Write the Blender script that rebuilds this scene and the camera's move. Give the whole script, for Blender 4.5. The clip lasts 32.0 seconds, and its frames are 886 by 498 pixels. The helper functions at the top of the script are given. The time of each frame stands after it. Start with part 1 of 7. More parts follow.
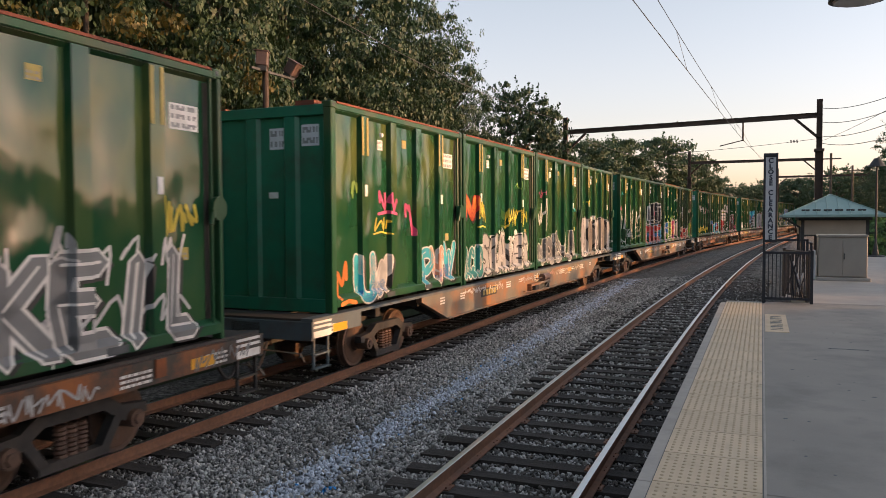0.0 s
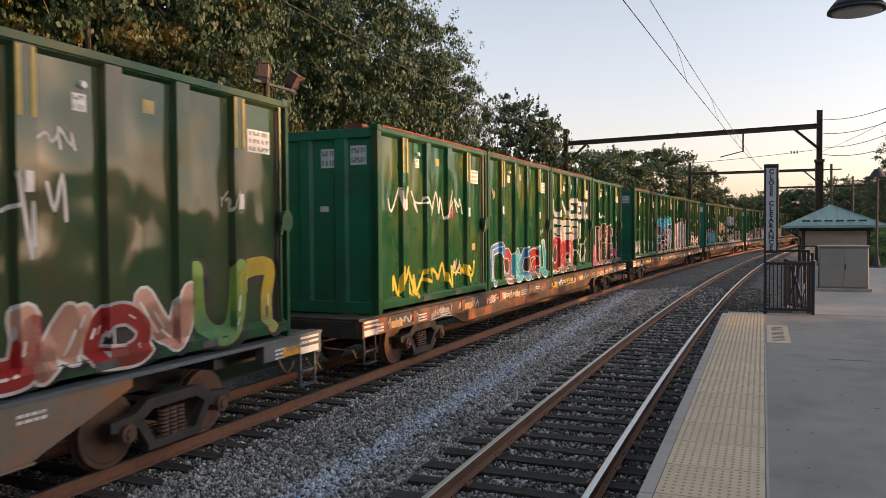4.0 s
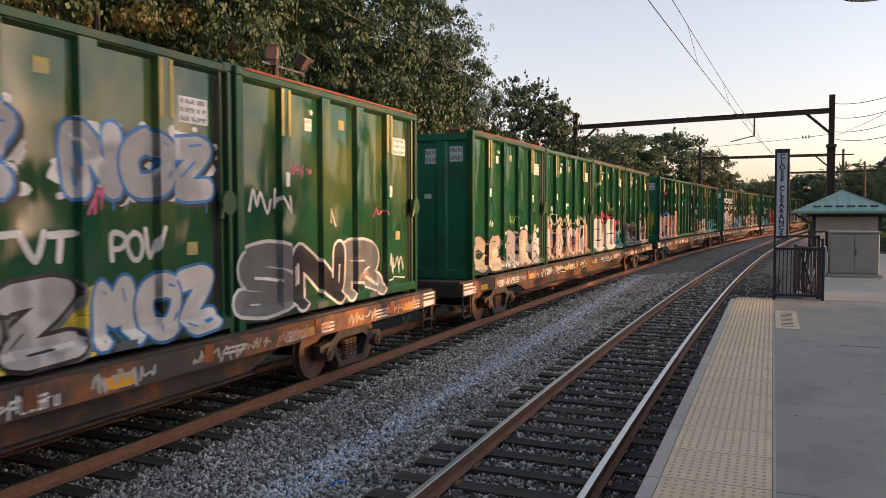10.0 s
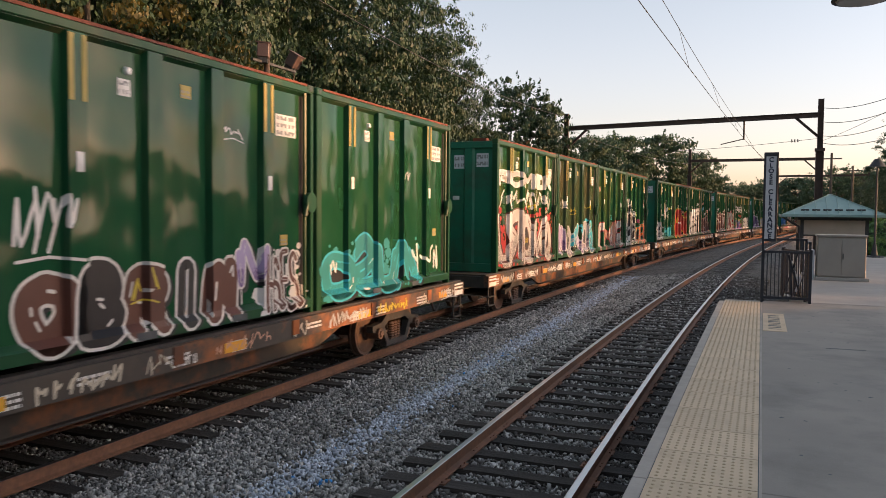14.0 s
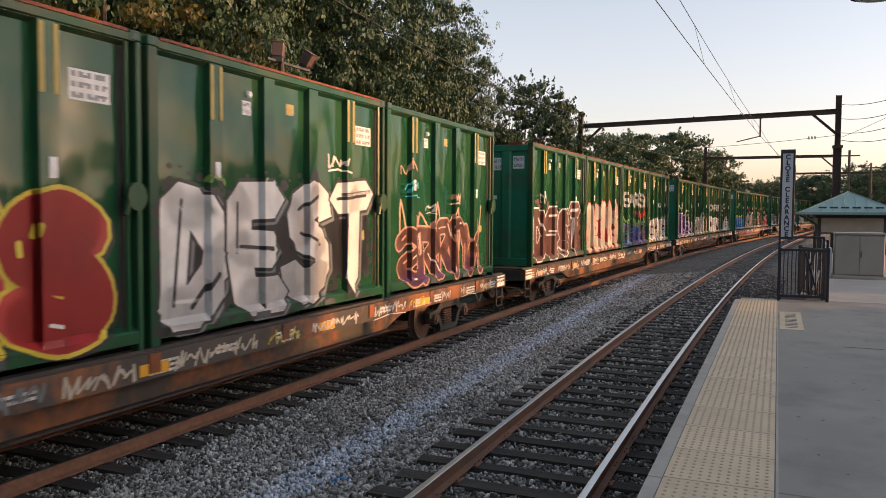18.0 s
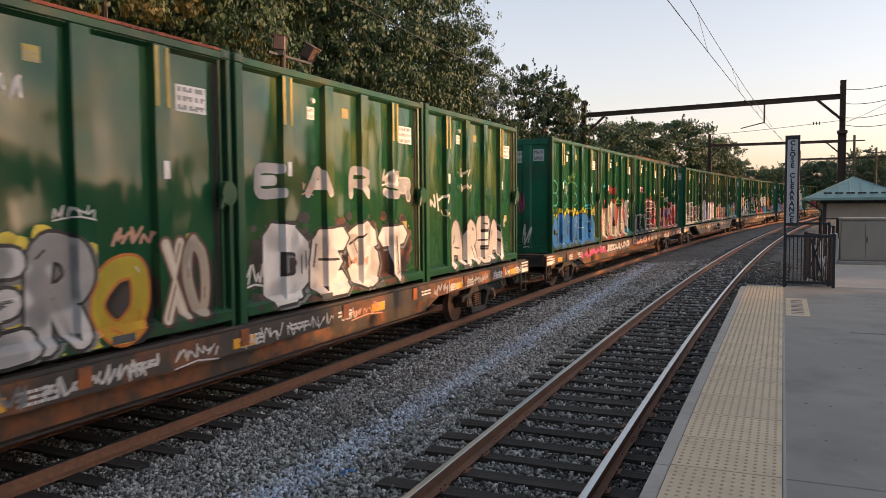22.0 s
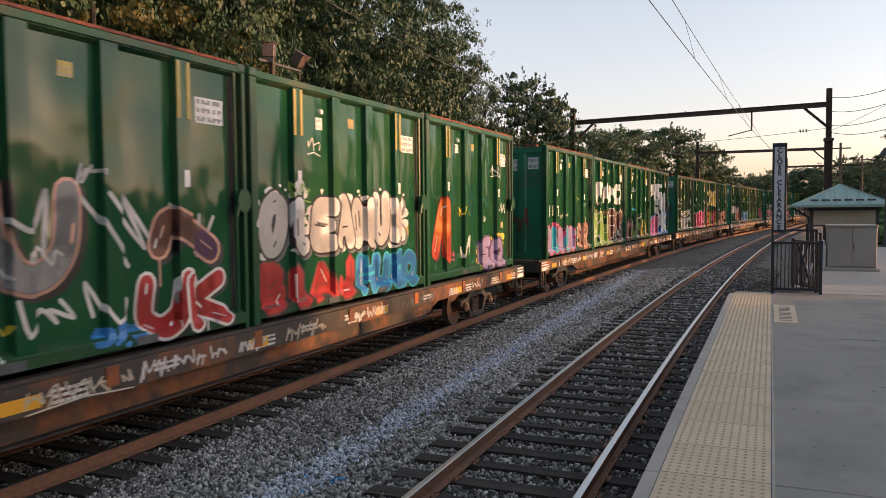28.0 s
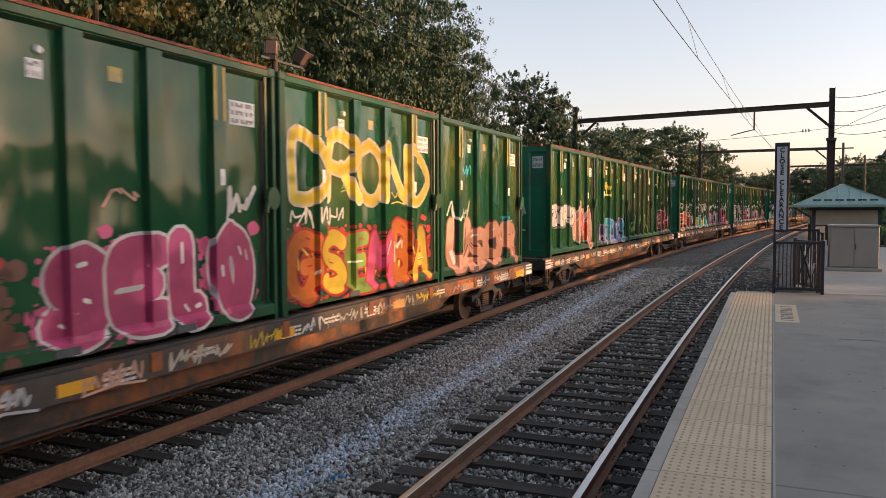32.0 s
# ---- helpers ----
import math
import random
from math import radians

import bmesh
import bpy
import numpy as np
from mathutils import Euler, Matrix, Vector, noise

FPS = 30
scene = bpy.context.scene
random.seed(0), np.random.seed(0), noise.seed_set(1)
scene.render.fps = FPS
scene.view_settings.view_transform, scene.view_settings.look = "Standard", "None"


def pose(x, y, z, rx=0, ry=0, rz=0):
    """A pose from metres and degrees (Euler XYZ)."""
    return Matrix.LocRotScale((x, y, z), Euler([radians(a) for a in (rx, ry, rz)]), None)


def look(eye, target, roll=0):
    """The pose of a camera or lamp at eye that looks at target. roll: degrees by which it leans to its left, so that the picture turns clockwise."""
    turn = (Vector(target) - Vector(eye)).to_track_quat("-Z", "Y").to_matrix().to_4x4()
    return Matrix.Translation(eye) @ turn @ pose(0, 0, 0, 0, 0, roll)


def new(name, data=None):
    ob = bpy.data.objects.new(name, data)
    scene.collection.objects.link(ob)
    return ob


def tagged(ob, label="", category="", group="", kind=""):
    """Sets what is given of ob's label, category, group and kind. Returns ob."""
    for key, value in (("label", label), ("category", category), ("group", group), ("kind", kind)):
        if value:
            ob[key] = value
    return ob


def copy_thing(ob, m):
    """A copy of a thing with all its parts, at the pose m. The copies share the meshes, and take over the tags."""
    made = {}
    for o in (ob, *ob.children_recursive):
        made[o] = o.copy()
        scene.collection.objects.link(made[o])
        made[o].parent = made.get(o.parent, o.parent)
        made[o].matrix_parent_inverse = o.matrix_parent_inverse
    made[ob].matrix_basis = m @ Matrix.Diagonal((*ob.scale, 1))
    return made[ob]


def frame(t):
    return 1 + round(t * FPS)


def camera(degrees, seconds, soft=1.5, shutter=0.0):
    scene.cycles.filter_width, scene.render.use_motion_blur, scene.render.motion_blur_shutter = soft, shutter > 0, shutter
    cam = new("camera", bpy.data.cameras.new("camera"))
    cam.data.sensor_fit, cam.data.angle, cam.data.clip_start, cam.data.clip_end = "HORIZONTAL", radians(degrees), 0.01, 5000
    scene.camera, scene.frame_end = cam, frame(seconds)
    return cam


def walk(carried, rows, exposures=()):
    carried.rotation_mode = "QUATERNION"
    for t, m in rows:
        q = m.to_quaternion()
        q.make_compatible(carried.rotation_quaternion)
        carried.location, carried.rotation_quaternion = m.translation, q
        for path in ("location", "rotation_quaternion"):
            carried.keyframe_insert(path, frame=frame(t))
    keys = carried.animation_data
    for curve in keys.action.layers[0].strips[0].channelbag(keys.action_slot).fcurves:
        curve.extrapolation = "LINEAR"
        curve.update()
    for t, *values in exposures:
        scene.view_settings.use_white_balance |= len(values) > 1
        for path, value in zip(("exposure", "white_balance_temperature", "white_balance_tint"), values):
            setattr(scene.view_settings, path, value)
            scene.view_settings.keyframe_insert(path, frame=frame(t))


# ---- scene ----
EYE = Vector((0.0, 0.0, 2.71))


def aim(yaw, pitch, roll):
    """The pose of the held camera: degrees to the left of the platform's line, up, and lean."""
    a, b = radians(yaw), radians(pitch)
    way = Vector((-math.sin(a) * math.cos(b), math.cos(a) * math.cos(b), math.sin(b)))
    return look(EYE, EYE + way, roll)


cam = camera(59.29, 32.0, soft=0.38, shutter=0.12)
walk(cam, [(t, aim(a, b, c)) for t, a, b, c in (
    (0, 22.27, -2.31, -0.29),
    (0.5, 22.31, -2.25, -0.32),
    (1, 22.32, -2.27, -0.28),
    (1.5, 22.13, -2.23, -0.20),
    (2, 21.99, -2.07, -0.19),
    (2.5, 21.89, -1.94, -0.17),
    (3, 21.85, -1.81, -0.25),
    (3.5, 22.02, -1.59, -0.32),
    (5.5, 23.19, -1.37, -0.45),
    (6, 23.27, -1.56, -0.45),
    (6.5, 23.39, -1.60, -0.50),
    (7, 23.55, -1.66, -0.49),
    (7.5, 23.81, -1.68, -0.42),
    (8, 23.96, -1.74, -0.41),
    (8.5, 23.99, -1.79, -0.44),
    (9, 23.92, -2.10, -0.36),
    (9.5, 23.44, -2.47, -0.19),
    (10, 22.95, -2.67, -0.12),
    (10.5, 22.61, -2.76, -0.08),
    (11, 22.40, -2.71, -0.14),
    (11.5, 22.33, -2.67, -0.10),
    (12, 22.22, -2.65, 0.02),
    (12.5, 22.13, -2.64, 0.10),
    (13, 22.15, -2.60, 0.20),
    (13.5, 22.18, -2.65, 0.40),
    (14, 22.21, -2.70, 0.49),
    (14.5, 22.27, -2.76, 0.61),
    (16.5, 22.75, -2.55, 0.81),
    (17, 23.01, -2.63, 0.78),
    (17.5, 23.22, -2.76, 0.53),
    (18, 23.25, -2.83, 0.38),
    (18.5, 23.14, -2.92, 0.24),
    (19, 23.07, -2.99, 0.20),
    (19.5, 23.10, -3.09, 0.11),
    (20, 23.16, -3.24, -0.08),
    (20.5, 23.32, -3.30, -0.19),
    (21, 23.42, -3.37, -0.30),
    (21.5, 23.53, -3.44, -0.44),
    (22, 23.59, -3.46, -0.48),
    (22.5, 23.56, -3.37, -0.58),
    (23, 23.52, -3.33, -0.63),
    (23.5, 23.58, -3.18, -0.67),
    (24, 23.85, -2.95, -0.56),
    (24.5, 24.05, -2.81, -0.45),
    (25, 24.00, -2.90, -0.32),
    (25.5, 23.79, -2.89, -0.35),
    (27.5, 22.77, -2.98, -0.40),
    (28, 22.82, -2.94, -0.50),
    (28.5, 22.96, -3.00, -0.51),
    (29, 23.03, -3.03, -0.49),
    (29.5, 23.09, -3.05, -0.50),
    (30, 23.09, -3.04, -0.52),
    (30.5, 23.11, -3.07, -0.44),
    (31, 23.11, -3.11, -0.37),
    (31.5, 23.09, -3.09, -0.33),
    (32, 22.94, -3.08, -0.22),
)], exposures=((0.0, 1.62), (32.0, 1.62)))

# ---- light ----
SUN_EL, SUN_AZ = radians(7.0), radians(76.0)      # azimuth from +y towards +x
world = bpy.data.worlds.new("sky")
scene.world = world
world.use_nodes = True
wn = world.node_tree.nodes
sky = wn.new("ShaderNodeTexSky")
sky.sky_type, sky.sun_disc = "NISHITA", False
sky.sun_elevation, sky.sun_rotation = SUN_EL, SUN_AZ
sky.air_density, sky.dust_density, sky.ozone_density = 1.0, 1.2, 2.0
wn["Background"].inputs["Strength"].default_value = 0.15
pale = wn.new("ShaderNodeHueSaturation")             # a hazy evening: the sky's colour is washed out
pale.inputs["Saturation"].default_value = 0.68
world.node_tree.links.new(sky.outputs[0], pale.inputs["Color"])
haze = wn.new("ShaderNodeMix")                      # and warms towards the horizon all round
haze.data_type, haze.blend_type = "RGBA", "MULTIPLY"
haze.inputs[0].default_value = 1.0
up = wn.new("ShaderNodeTexCoord")
cut = wn.new("ShaderNodeSeparateXYZ")
world.node_tree.links.new(up.outputs["Generated"], cut.inputs[0])
tone = wn.new("ShaderNodeValToRGB")
tone.color_ramp.elements[0].position, tone.color_ramp.elements[0].color = 0.02, (1.13, 0.86, 0.87, 1)
tone.color_ramp.elements[1].position, tone.color_ramp.elements[1].color = 0.36, (1.035, 0.905, 0.825, 1)
world.node_tree.links.new(cut.outputs["Z"], tone.inputs[0])
world.node_tree.links.new(pale.outputs[0], haze.inputs[6])
world.node_tree.links.new(tone.outputs[0], haze.inputs[7])
world.node_tree.links.new(haze.outputs[2], wn["Background"].inputs["Color"])
sun = new("sun", bpy.data.lights.new("sun", "SUN"))
sun.data.energy, sun.data.angle, sun.data.color = 1.65, radians(1.2), (1.0, 0.52, 0.22)
sun_way = Vector((math.sin(SUN_AZ) * math.cos(SUN_EL), math.cos(SUN_AZ) * math.cos(SUN_EL), math.sin(SUN_EL)))
sun.matrix_world = look(sun_way * 60, (0, 0, 0))

# ---- materials ----


def material(name, a, b, rough=0.7, metal=0.0, scale=6.0, stain=None, stain_scale=0.8, stain_amount=0.5,
             stretch=(1, 1, 1), bump=0.2, bump_scale=None, rough_b=None, island=False, spread=0.0, coords="Object", coat=0.0, swell=0.0, gloss=0.5, fade_sheen=None, worn=0.85):
    """A worn surface: two tones of grain, a larger stain, fine relief."""
    m = bpy.data.materials.new(name)
    m.use_nodes = True
    n, l = m.node_tree.nodes, m.node_tree.links
    p = n["Principled BSDF"]
    co = n.new("ShaderNodeTexCoord")
    mp = n.new("ShaderNodeMapping")
    mp.inputs["Scale"].default_value = stretch
    l.new(co.outputs[coords], mp.inputs["Vector"])
    g = n.new("ShaderNodeTexNoise")
    g.inputs["Scale"].default_value, g.inputs["Detail"].default_value = scale, 6
    l.new(mp.outputs[0], g.inputs["Vector"])
    mix = n.new("ShaderNodeMix")
    mix.data_type = "RGBA"
    mix.inputs[6].default_value, mix.inputs[7].default_value = (*a, 1), (*b, 1)
    ramp = n.new("ShaderNodeMapRange")
    ramp.inputs["From Min"].default_value, ramp.inputs["From Max"].default_value = 0.3, 0.7
    l.new(g.outputs["Fac"], ramp.inputs["Value"])
    l.new(ramp.outputs[0], mix.inputs[0])
    out = mix.outputs[2]
    if stain:
        s = n.new("ShaderNodeTexNoise")
        s.inputs["Scale"].default_value, s.inputs["Detail"].default_value = stain_scale, 8
        s.inputs["Roughness"].default_value = 0.65
        l.new(mp.outputs[0], s.inputs["Vector"])
        r2 = n.new("ShaderNodeMapRange")
        r2.inputs["From Min"].default_value, r2.inputs["From Max"].default_value = 0.48, 0.68
        r2.inputs["To Max"].default_value = stain_amount
        l.new(s.outputs["Fac"], r2.inputs["Value"])
        m2 = n.new("ShaderNodeMix")
        m2.data_type = "RGBA"
        m2.inputs[7].default_value = (*stain, 1)
        l.new(r2.outputs[0], m2.inputs[0])
        l.new(out, m2.inputs[6])
        out = m2.outputs[2]
    if fade_sheen:                                            # soft pale patches, more higher up: bleached paint and sky sheen put into colour
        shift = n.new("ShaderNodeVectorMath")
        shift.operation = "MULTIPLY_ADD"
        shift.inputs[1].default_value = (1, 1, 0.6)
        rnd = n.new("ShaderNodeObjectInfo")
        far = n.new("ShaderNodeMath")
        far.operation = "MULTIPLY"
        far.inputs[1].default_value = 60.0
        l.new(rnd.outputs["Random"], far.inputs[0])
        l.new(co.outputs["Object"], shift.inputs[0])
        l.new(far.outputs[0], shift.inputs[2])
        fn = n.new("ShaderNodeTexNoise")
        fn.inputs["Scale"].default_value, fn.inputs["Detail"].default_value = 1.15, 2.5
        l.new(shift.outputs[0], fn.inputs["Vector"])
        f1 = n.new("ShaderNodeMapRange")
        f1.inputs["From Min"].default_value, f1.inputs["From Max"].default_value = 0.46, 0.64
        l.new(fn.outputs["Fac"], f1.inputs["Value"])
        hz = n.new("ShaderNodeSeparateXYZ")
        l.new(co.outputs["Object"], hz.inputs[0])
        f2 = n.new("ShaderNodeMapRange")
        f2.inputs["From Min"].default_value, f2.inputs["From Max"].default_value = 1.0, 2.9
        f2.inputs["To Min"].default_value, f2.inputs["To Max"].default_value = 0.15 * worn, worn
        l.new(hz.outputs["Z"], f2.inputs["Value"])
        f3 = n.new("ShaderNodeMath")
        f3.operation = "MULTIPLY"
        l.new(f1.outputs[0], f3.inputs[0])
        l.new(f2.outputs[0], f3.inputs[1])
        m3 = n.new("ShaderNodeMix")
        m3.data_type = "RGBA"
        m3.inputs[7].default_value = (*fade_sheen, 1)
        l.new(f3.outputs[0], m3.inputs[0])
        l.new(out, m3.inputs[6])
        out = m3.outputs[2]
    if island or spread:
        src = n.new("ShaderNodeNewGeometry").outputs["Random Per Island"] if island else n.new("ShaderNodeObjectInfo").outputs["Random"]
        hsv = n.new("ShaderNodeHueSaturation")
        v = n.new("ShaderNodeMapRange")
        v.inputs["To Min"].default_value, v.inputs["To Max"].default_value = 1 - spread, 1 + spread
        l.new(src, v.inputs["Value"])
        l.new(v.outputs[0], hsv.inputs["Value"])
        l.new(out, hsv.inputs["Color"])
        out = hsv.outputs[0]
    l.new(out, p.inputs["Base Color"])
    p.inputs["Metallic"].default_value = metal
    p.inputs["Specular IOR Level"].default_value = gloss
    p.inputs["Coat Weight"].default_value, p.inputs["Coat Roughness"].default_value = coat, 0.07
    if rough_b is None:
        p.inputs["Roughness"].default_value = rough
    else:
        rr = n.new("ShaderNodeMapRange")
        rr.inputs["To Min"].default_value, rr.inputs["To Max"].default_value = rough, rough_b
        l.new(g.outputs["Fac"], rr.inputs["Value"])
        l.new(rr.outputs[0], p.inputs["Roughness"])
    if bump:
        bn = n.new("ShaderNodeTexNoise")
        bn.inputs["Scale"].default_value, bn.inputs["Detail"].default_value = bump_scale or scale * 4, 4
        l.new(mp.outputs[0], bn.inputs["Vector"])
        bp = n.new("ShaderNodeBump")
        bp.inputs["Strength"].default_value, bp.inputs["Distance"].default_value = bump, 0.02
        l.new(bn.outputs["Fac"], bp.inputs["Height"])
        l.new(bp.outputs[0], p.inputs["Normal"])
        if swell:                                       # sheet metal pressed out between ribs 1.18 m apart
            cut = n.new("ShaderNodeSeparateXYZ")
            l.new(co.outputs["Object"], cut.inputs[0])
            a = n.new("ShaderNodeMath")
            a.operation = "MULTIPLY"
            a.inputs[1].default_value = 2 * math.pi / 1.18
            l.new(cut.outputs["Y"], a.inputs[0])
            c = n.new("ShaderNodeMath")
            c.operation = "COSINE"
            l.new(a.outputs[0], c.inputs[0])
            slow = n.new("ShaderNodeTexNoise")
            slow.inputs["Scale"].default_value, slow.inputs["Detail"].default_value = 0.9, 1
            l.new(co.outputs["Object"], slow.inputs["Vector"])
            s2 = n.new("ShaderNodeMath")
            s2.operation = "MULTIPLY_ADD"
            s2.inputs[1].default_value = 7.0
            l.new(slow.outputs["Fac"], s2.inputs[0])
            l.new(c.outputs[0], s2.inputs[2])
            b2 = n.new("ShaderNodeBump")
            b2.inputs["Strength"].default_value, b2.inputs["Distance"].default_value = 1.0, swell
            l.new(s2.outputs[0], b2.inputs["Height"])
            l.new(b2.outputs[0], bp.inputs["Normal"])
            l.new(b2.outputs[0], p.inputs["Coat Normal"])
    return m


def leaf_material(name, a, b, glow=0.35):
    """Leaves: a different green on each, with light coming through."""
    m = bpy.data.materials.new(name)
    m.use_nodes = True
    n, l = m.node_tree.nodes, m.node_tree.links
    p = n["Principled BSDF"]
    p.inputs["Roughness"].default_value = 0.55
    geo = n.new("ShaderNodeNewGeometry")
    mix = n.new("ShaderNodeMix")
    mix.data_type = "RGBA"
    mix.inputs[6].default_value, mix.inputs[7].default_value = (*a, 1), (*b, 1)
    l.new(geo.outputs["Random Per Island"], mix.inputs[0])
    l.new(mix.outputs[2], p.inputs["Base Color"])
    tr = n.new("ShaderNodeBsdfTranslucent")
    l.new(mix.outputs[2], tr.inputs["Color"])
    ms = n.new("ShaderNodeMixShader")
    ms.inputs[0].default_value = glow
    l.new(p.outputs[0], ms.inputs[1])
    l.new(tr.outputs[0], ms.inputs[2])
    l.new(ms.outputs[0], n["Material Output"].inputs["Surface"])
    return m


def stone_material(name, far):
    """Crushed grey rock; for the far bed the stones are cells in the relief."""
    m = material(name, (0.20, 0.196, 0.185), (0.54, 0.525, 0.50), 0.9, scale=9, stain=(0.125, 0.108, 0.092),
                 stain_scale=0.35, stain_amount=0.55, bump=0.0, island=not far, spread=0.0 if far else 0.75)
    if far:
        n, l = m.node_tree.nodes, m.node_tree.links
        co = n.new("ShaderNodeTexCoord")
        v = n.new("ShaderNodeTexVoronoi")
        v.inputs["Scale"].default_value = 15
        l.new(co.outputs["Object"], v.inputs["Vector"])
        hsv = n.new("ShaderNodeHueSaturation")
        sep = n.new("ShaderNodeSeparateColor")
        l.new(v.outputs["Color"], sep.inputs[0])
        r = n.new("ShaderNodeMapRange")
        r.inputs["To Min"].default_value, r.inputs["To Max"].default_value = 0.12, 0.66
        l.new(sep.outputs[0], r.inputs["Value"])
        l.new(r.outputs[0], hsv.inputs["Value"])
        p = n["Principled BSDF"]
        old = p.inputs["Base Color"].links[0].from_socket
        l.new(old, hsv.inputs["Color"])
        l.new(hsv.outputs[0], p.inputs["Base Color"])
        bp = n.new("ShaderNodeBump")
        bp.inputs["Strength"].default_value, bp.inputs["Distance"].default_value = 1.0, 0.05
        bp.invert = True
        l.new(v.outputs["Distance"], bp.inputs["Height"])
        l.new(bp.outputs[0], p.inputs["Normal"])
    return m


GREEN_A, GREEN_B = (0.011, 0.064, 0.030), (0.017, 0.080, 0.036)


def panel_paint(name, stain, stain_amount, fade_sheen, worn, tint=0.0, gloss=0.48):
    """Glossy green paint on pressed sheet; worn sets the strength of its pale sheen."""
    a = tuple(p + (q - p) * tint for p, q in zip(GREEN_A, fade_sheen))
    b = tuple(p + (q - p) * tint for p, q in zip(GREEN_B, fade_sheen))
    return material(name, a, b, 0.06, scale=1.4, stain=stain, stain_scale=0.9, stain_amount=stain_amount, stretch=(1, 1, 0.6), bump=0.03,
                    bump_scale=1.6, rough_b=0.12, swell=0.011, gloss=gloss, fade_sheen=fade_sheen, worn=worn)


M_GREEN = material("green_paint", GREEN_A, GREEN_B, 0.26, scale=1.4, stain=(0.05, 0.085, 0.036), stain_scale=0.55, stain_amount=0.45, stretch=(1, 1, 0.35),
                   bump=0.05, bump_scale=1.6, rough_b=0.40, spread=0.12, gloss=0.25, fade_sheen=(0.075, 0.092, 0.044))
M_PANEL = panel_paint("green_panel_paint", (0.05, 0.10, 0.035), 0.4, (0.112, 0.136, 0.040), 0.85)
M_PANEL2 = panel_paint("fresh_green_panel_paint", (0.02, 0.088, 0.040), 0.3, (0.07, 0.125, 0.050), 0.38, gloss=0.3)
# the same green, browned in colour to look lit by the low sun
M_PANEL3 = panel_paint("sunlit_brown_panel_paint", (0.09, 0.065, 0.035), 0.55, (0.125, 0.098, 0.055), 0.75, 0.24)
M_DARKGREEN = material("dark_green_paint", (0.0135, 0.142, 0.086), (0.018, 0.17, 0.10), 0.4, scale=3, stain=(0.05, 0.05, 0.03),
                       stain_scale=1.2, bump=0.05)
M_SEAL = material("orange_rim", (0.24, 0.06, 0.03), (0.13, 0.04, 0.025), 0.75, scale=5, stain=(0.12, 0.05, 0.03), bump=0.2)
M_YELLOW = material("yellow_paint", (0.46, 0.35, 0.075), (0.36, 0.28, 0.07), 0.5, scale=6, stain=(0.3, 0.2, 0.06), bump=0.05)
M_REFLECT = material("amber_patch", (0.85, 0.42, 0.03), (0.75, 0.36, 0.03), 0.35, scale=30, bump=0.1)
M_WHITE = material("white_plate", (0.80, 0.79, 0.78), (0.70, 0.69, 0.68), 0.5, scale=7, stain=(0.42, 0.38, 0.32), bump=0.02)
M_PRINT = material("faded_print", (0.22, 0.22, 0.23), (0.30, 0.30, 0.30), 0.6, scale=9, bump=0)
M_INK = material("dark_print", (0.05, 0.06, 0.07), (0.08, 0.09, 0.1), 0.6, scale=9, bump=0)
M_RUST = material("rusty_orange_steel", (0.36, 0.105, 0.024), (0.17, 0.055, 0.022), 0.75, scale=2.5, stain=(0.04, 0.034, 0.032),
                  stain_scale=1.3, stain_amount=0.9, bump=0.3, spread=0.2)
M_SILL = material("grimy_sill_paint", (0.066, 0.054, 0.044), (0.042, 0.037, 0.034), 0.7, scale=3.0, stain=(0.38, 0.12, 0.03),
                  stain_scale=1.1, stain_amount=0.85, bump=0.3, spread=0.2)
M_TAN = material("grey_tan_steel", (0.185, 0.172, 0.142), (0.145, 0.125, 0.10), 0.65, scale=2, stain=(0.36, 0.13, 0.03), stain_scale=0.6,
                 stain_amount=0.95, bump=0.15)
M_ENDGREY = material("blue_grey_steel", (0.105, 0.135, 0.155), (0.085, 0.108, 0.125), 0.6, scale=3, stain=(0.10, 0.07, 0.05), stain_scale=1.6,
                     stain_amount=0.6, bump=0.1)
M_BLACK = material("dirty_black_steel", (0.027, 0.027, 0.028), (0.05, 0.044, 0.040), 0.75, scale=4, stain=(0.075, 0.056, 0.045),
                   stain_scale=1.5, stain_amount=0.5, bump=0.25)
M_WHEEL = material("wheel_steel", (0.10, 0.065, 0.05), (0.17, 0.10, 0.07), 0.6, 0.3, scale=8, bump=0.1)
M_WHEELFACE = material("wheel_face", (0.085, 0.05, 0.036), (0.15, 0.075, 0.042), 0.75, scale=5, stain=(0.05, 0.04, 0.035), bump=0.15)
M_RAIL = material("rusty_rail", (0.27, 0.125, 0.07), (0.18, 0.088, 0.055), 0.75, scale=14, stain=(0.09, 0.06, 0.05), bump=0.2)
M_RAILTOP = material("polished_rail", (0.60, 0.60, 0.61), (0.52, 0.52, 0.52), 0.28, 1.0, scale=3, stretch=(1, 0.1, 1), bump=0.0)
M_TIE = material("creosoted_wood", (0.022, 0.019, 0.018), (0.05, 0.042, 0.037), 0.9, scale=5, stretch=(0.4, 5, 5), stain=(0.075, 0.065, 0.055),
                 bump=0.6, spread=0.35)
M_STONE = stone_material("ballast_stone", False)
M_DUST = material("dusted_stone", (0.44, 0.48, 0.55), (0.66, 0.71, 0.80), 0.9, scale=9, bump=0.0, island=True, spread=0.35)
M_SPLASH = material("blue_splash", (0.03, 0.28, 0.75), (0.06, 0.40, 0.85), 0.6, scale=9, bump=0.0)
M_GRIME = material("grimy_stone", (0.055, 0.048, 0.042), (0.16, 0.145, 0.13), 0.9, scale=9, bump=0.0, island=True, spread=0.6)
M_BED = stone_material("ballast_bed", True)
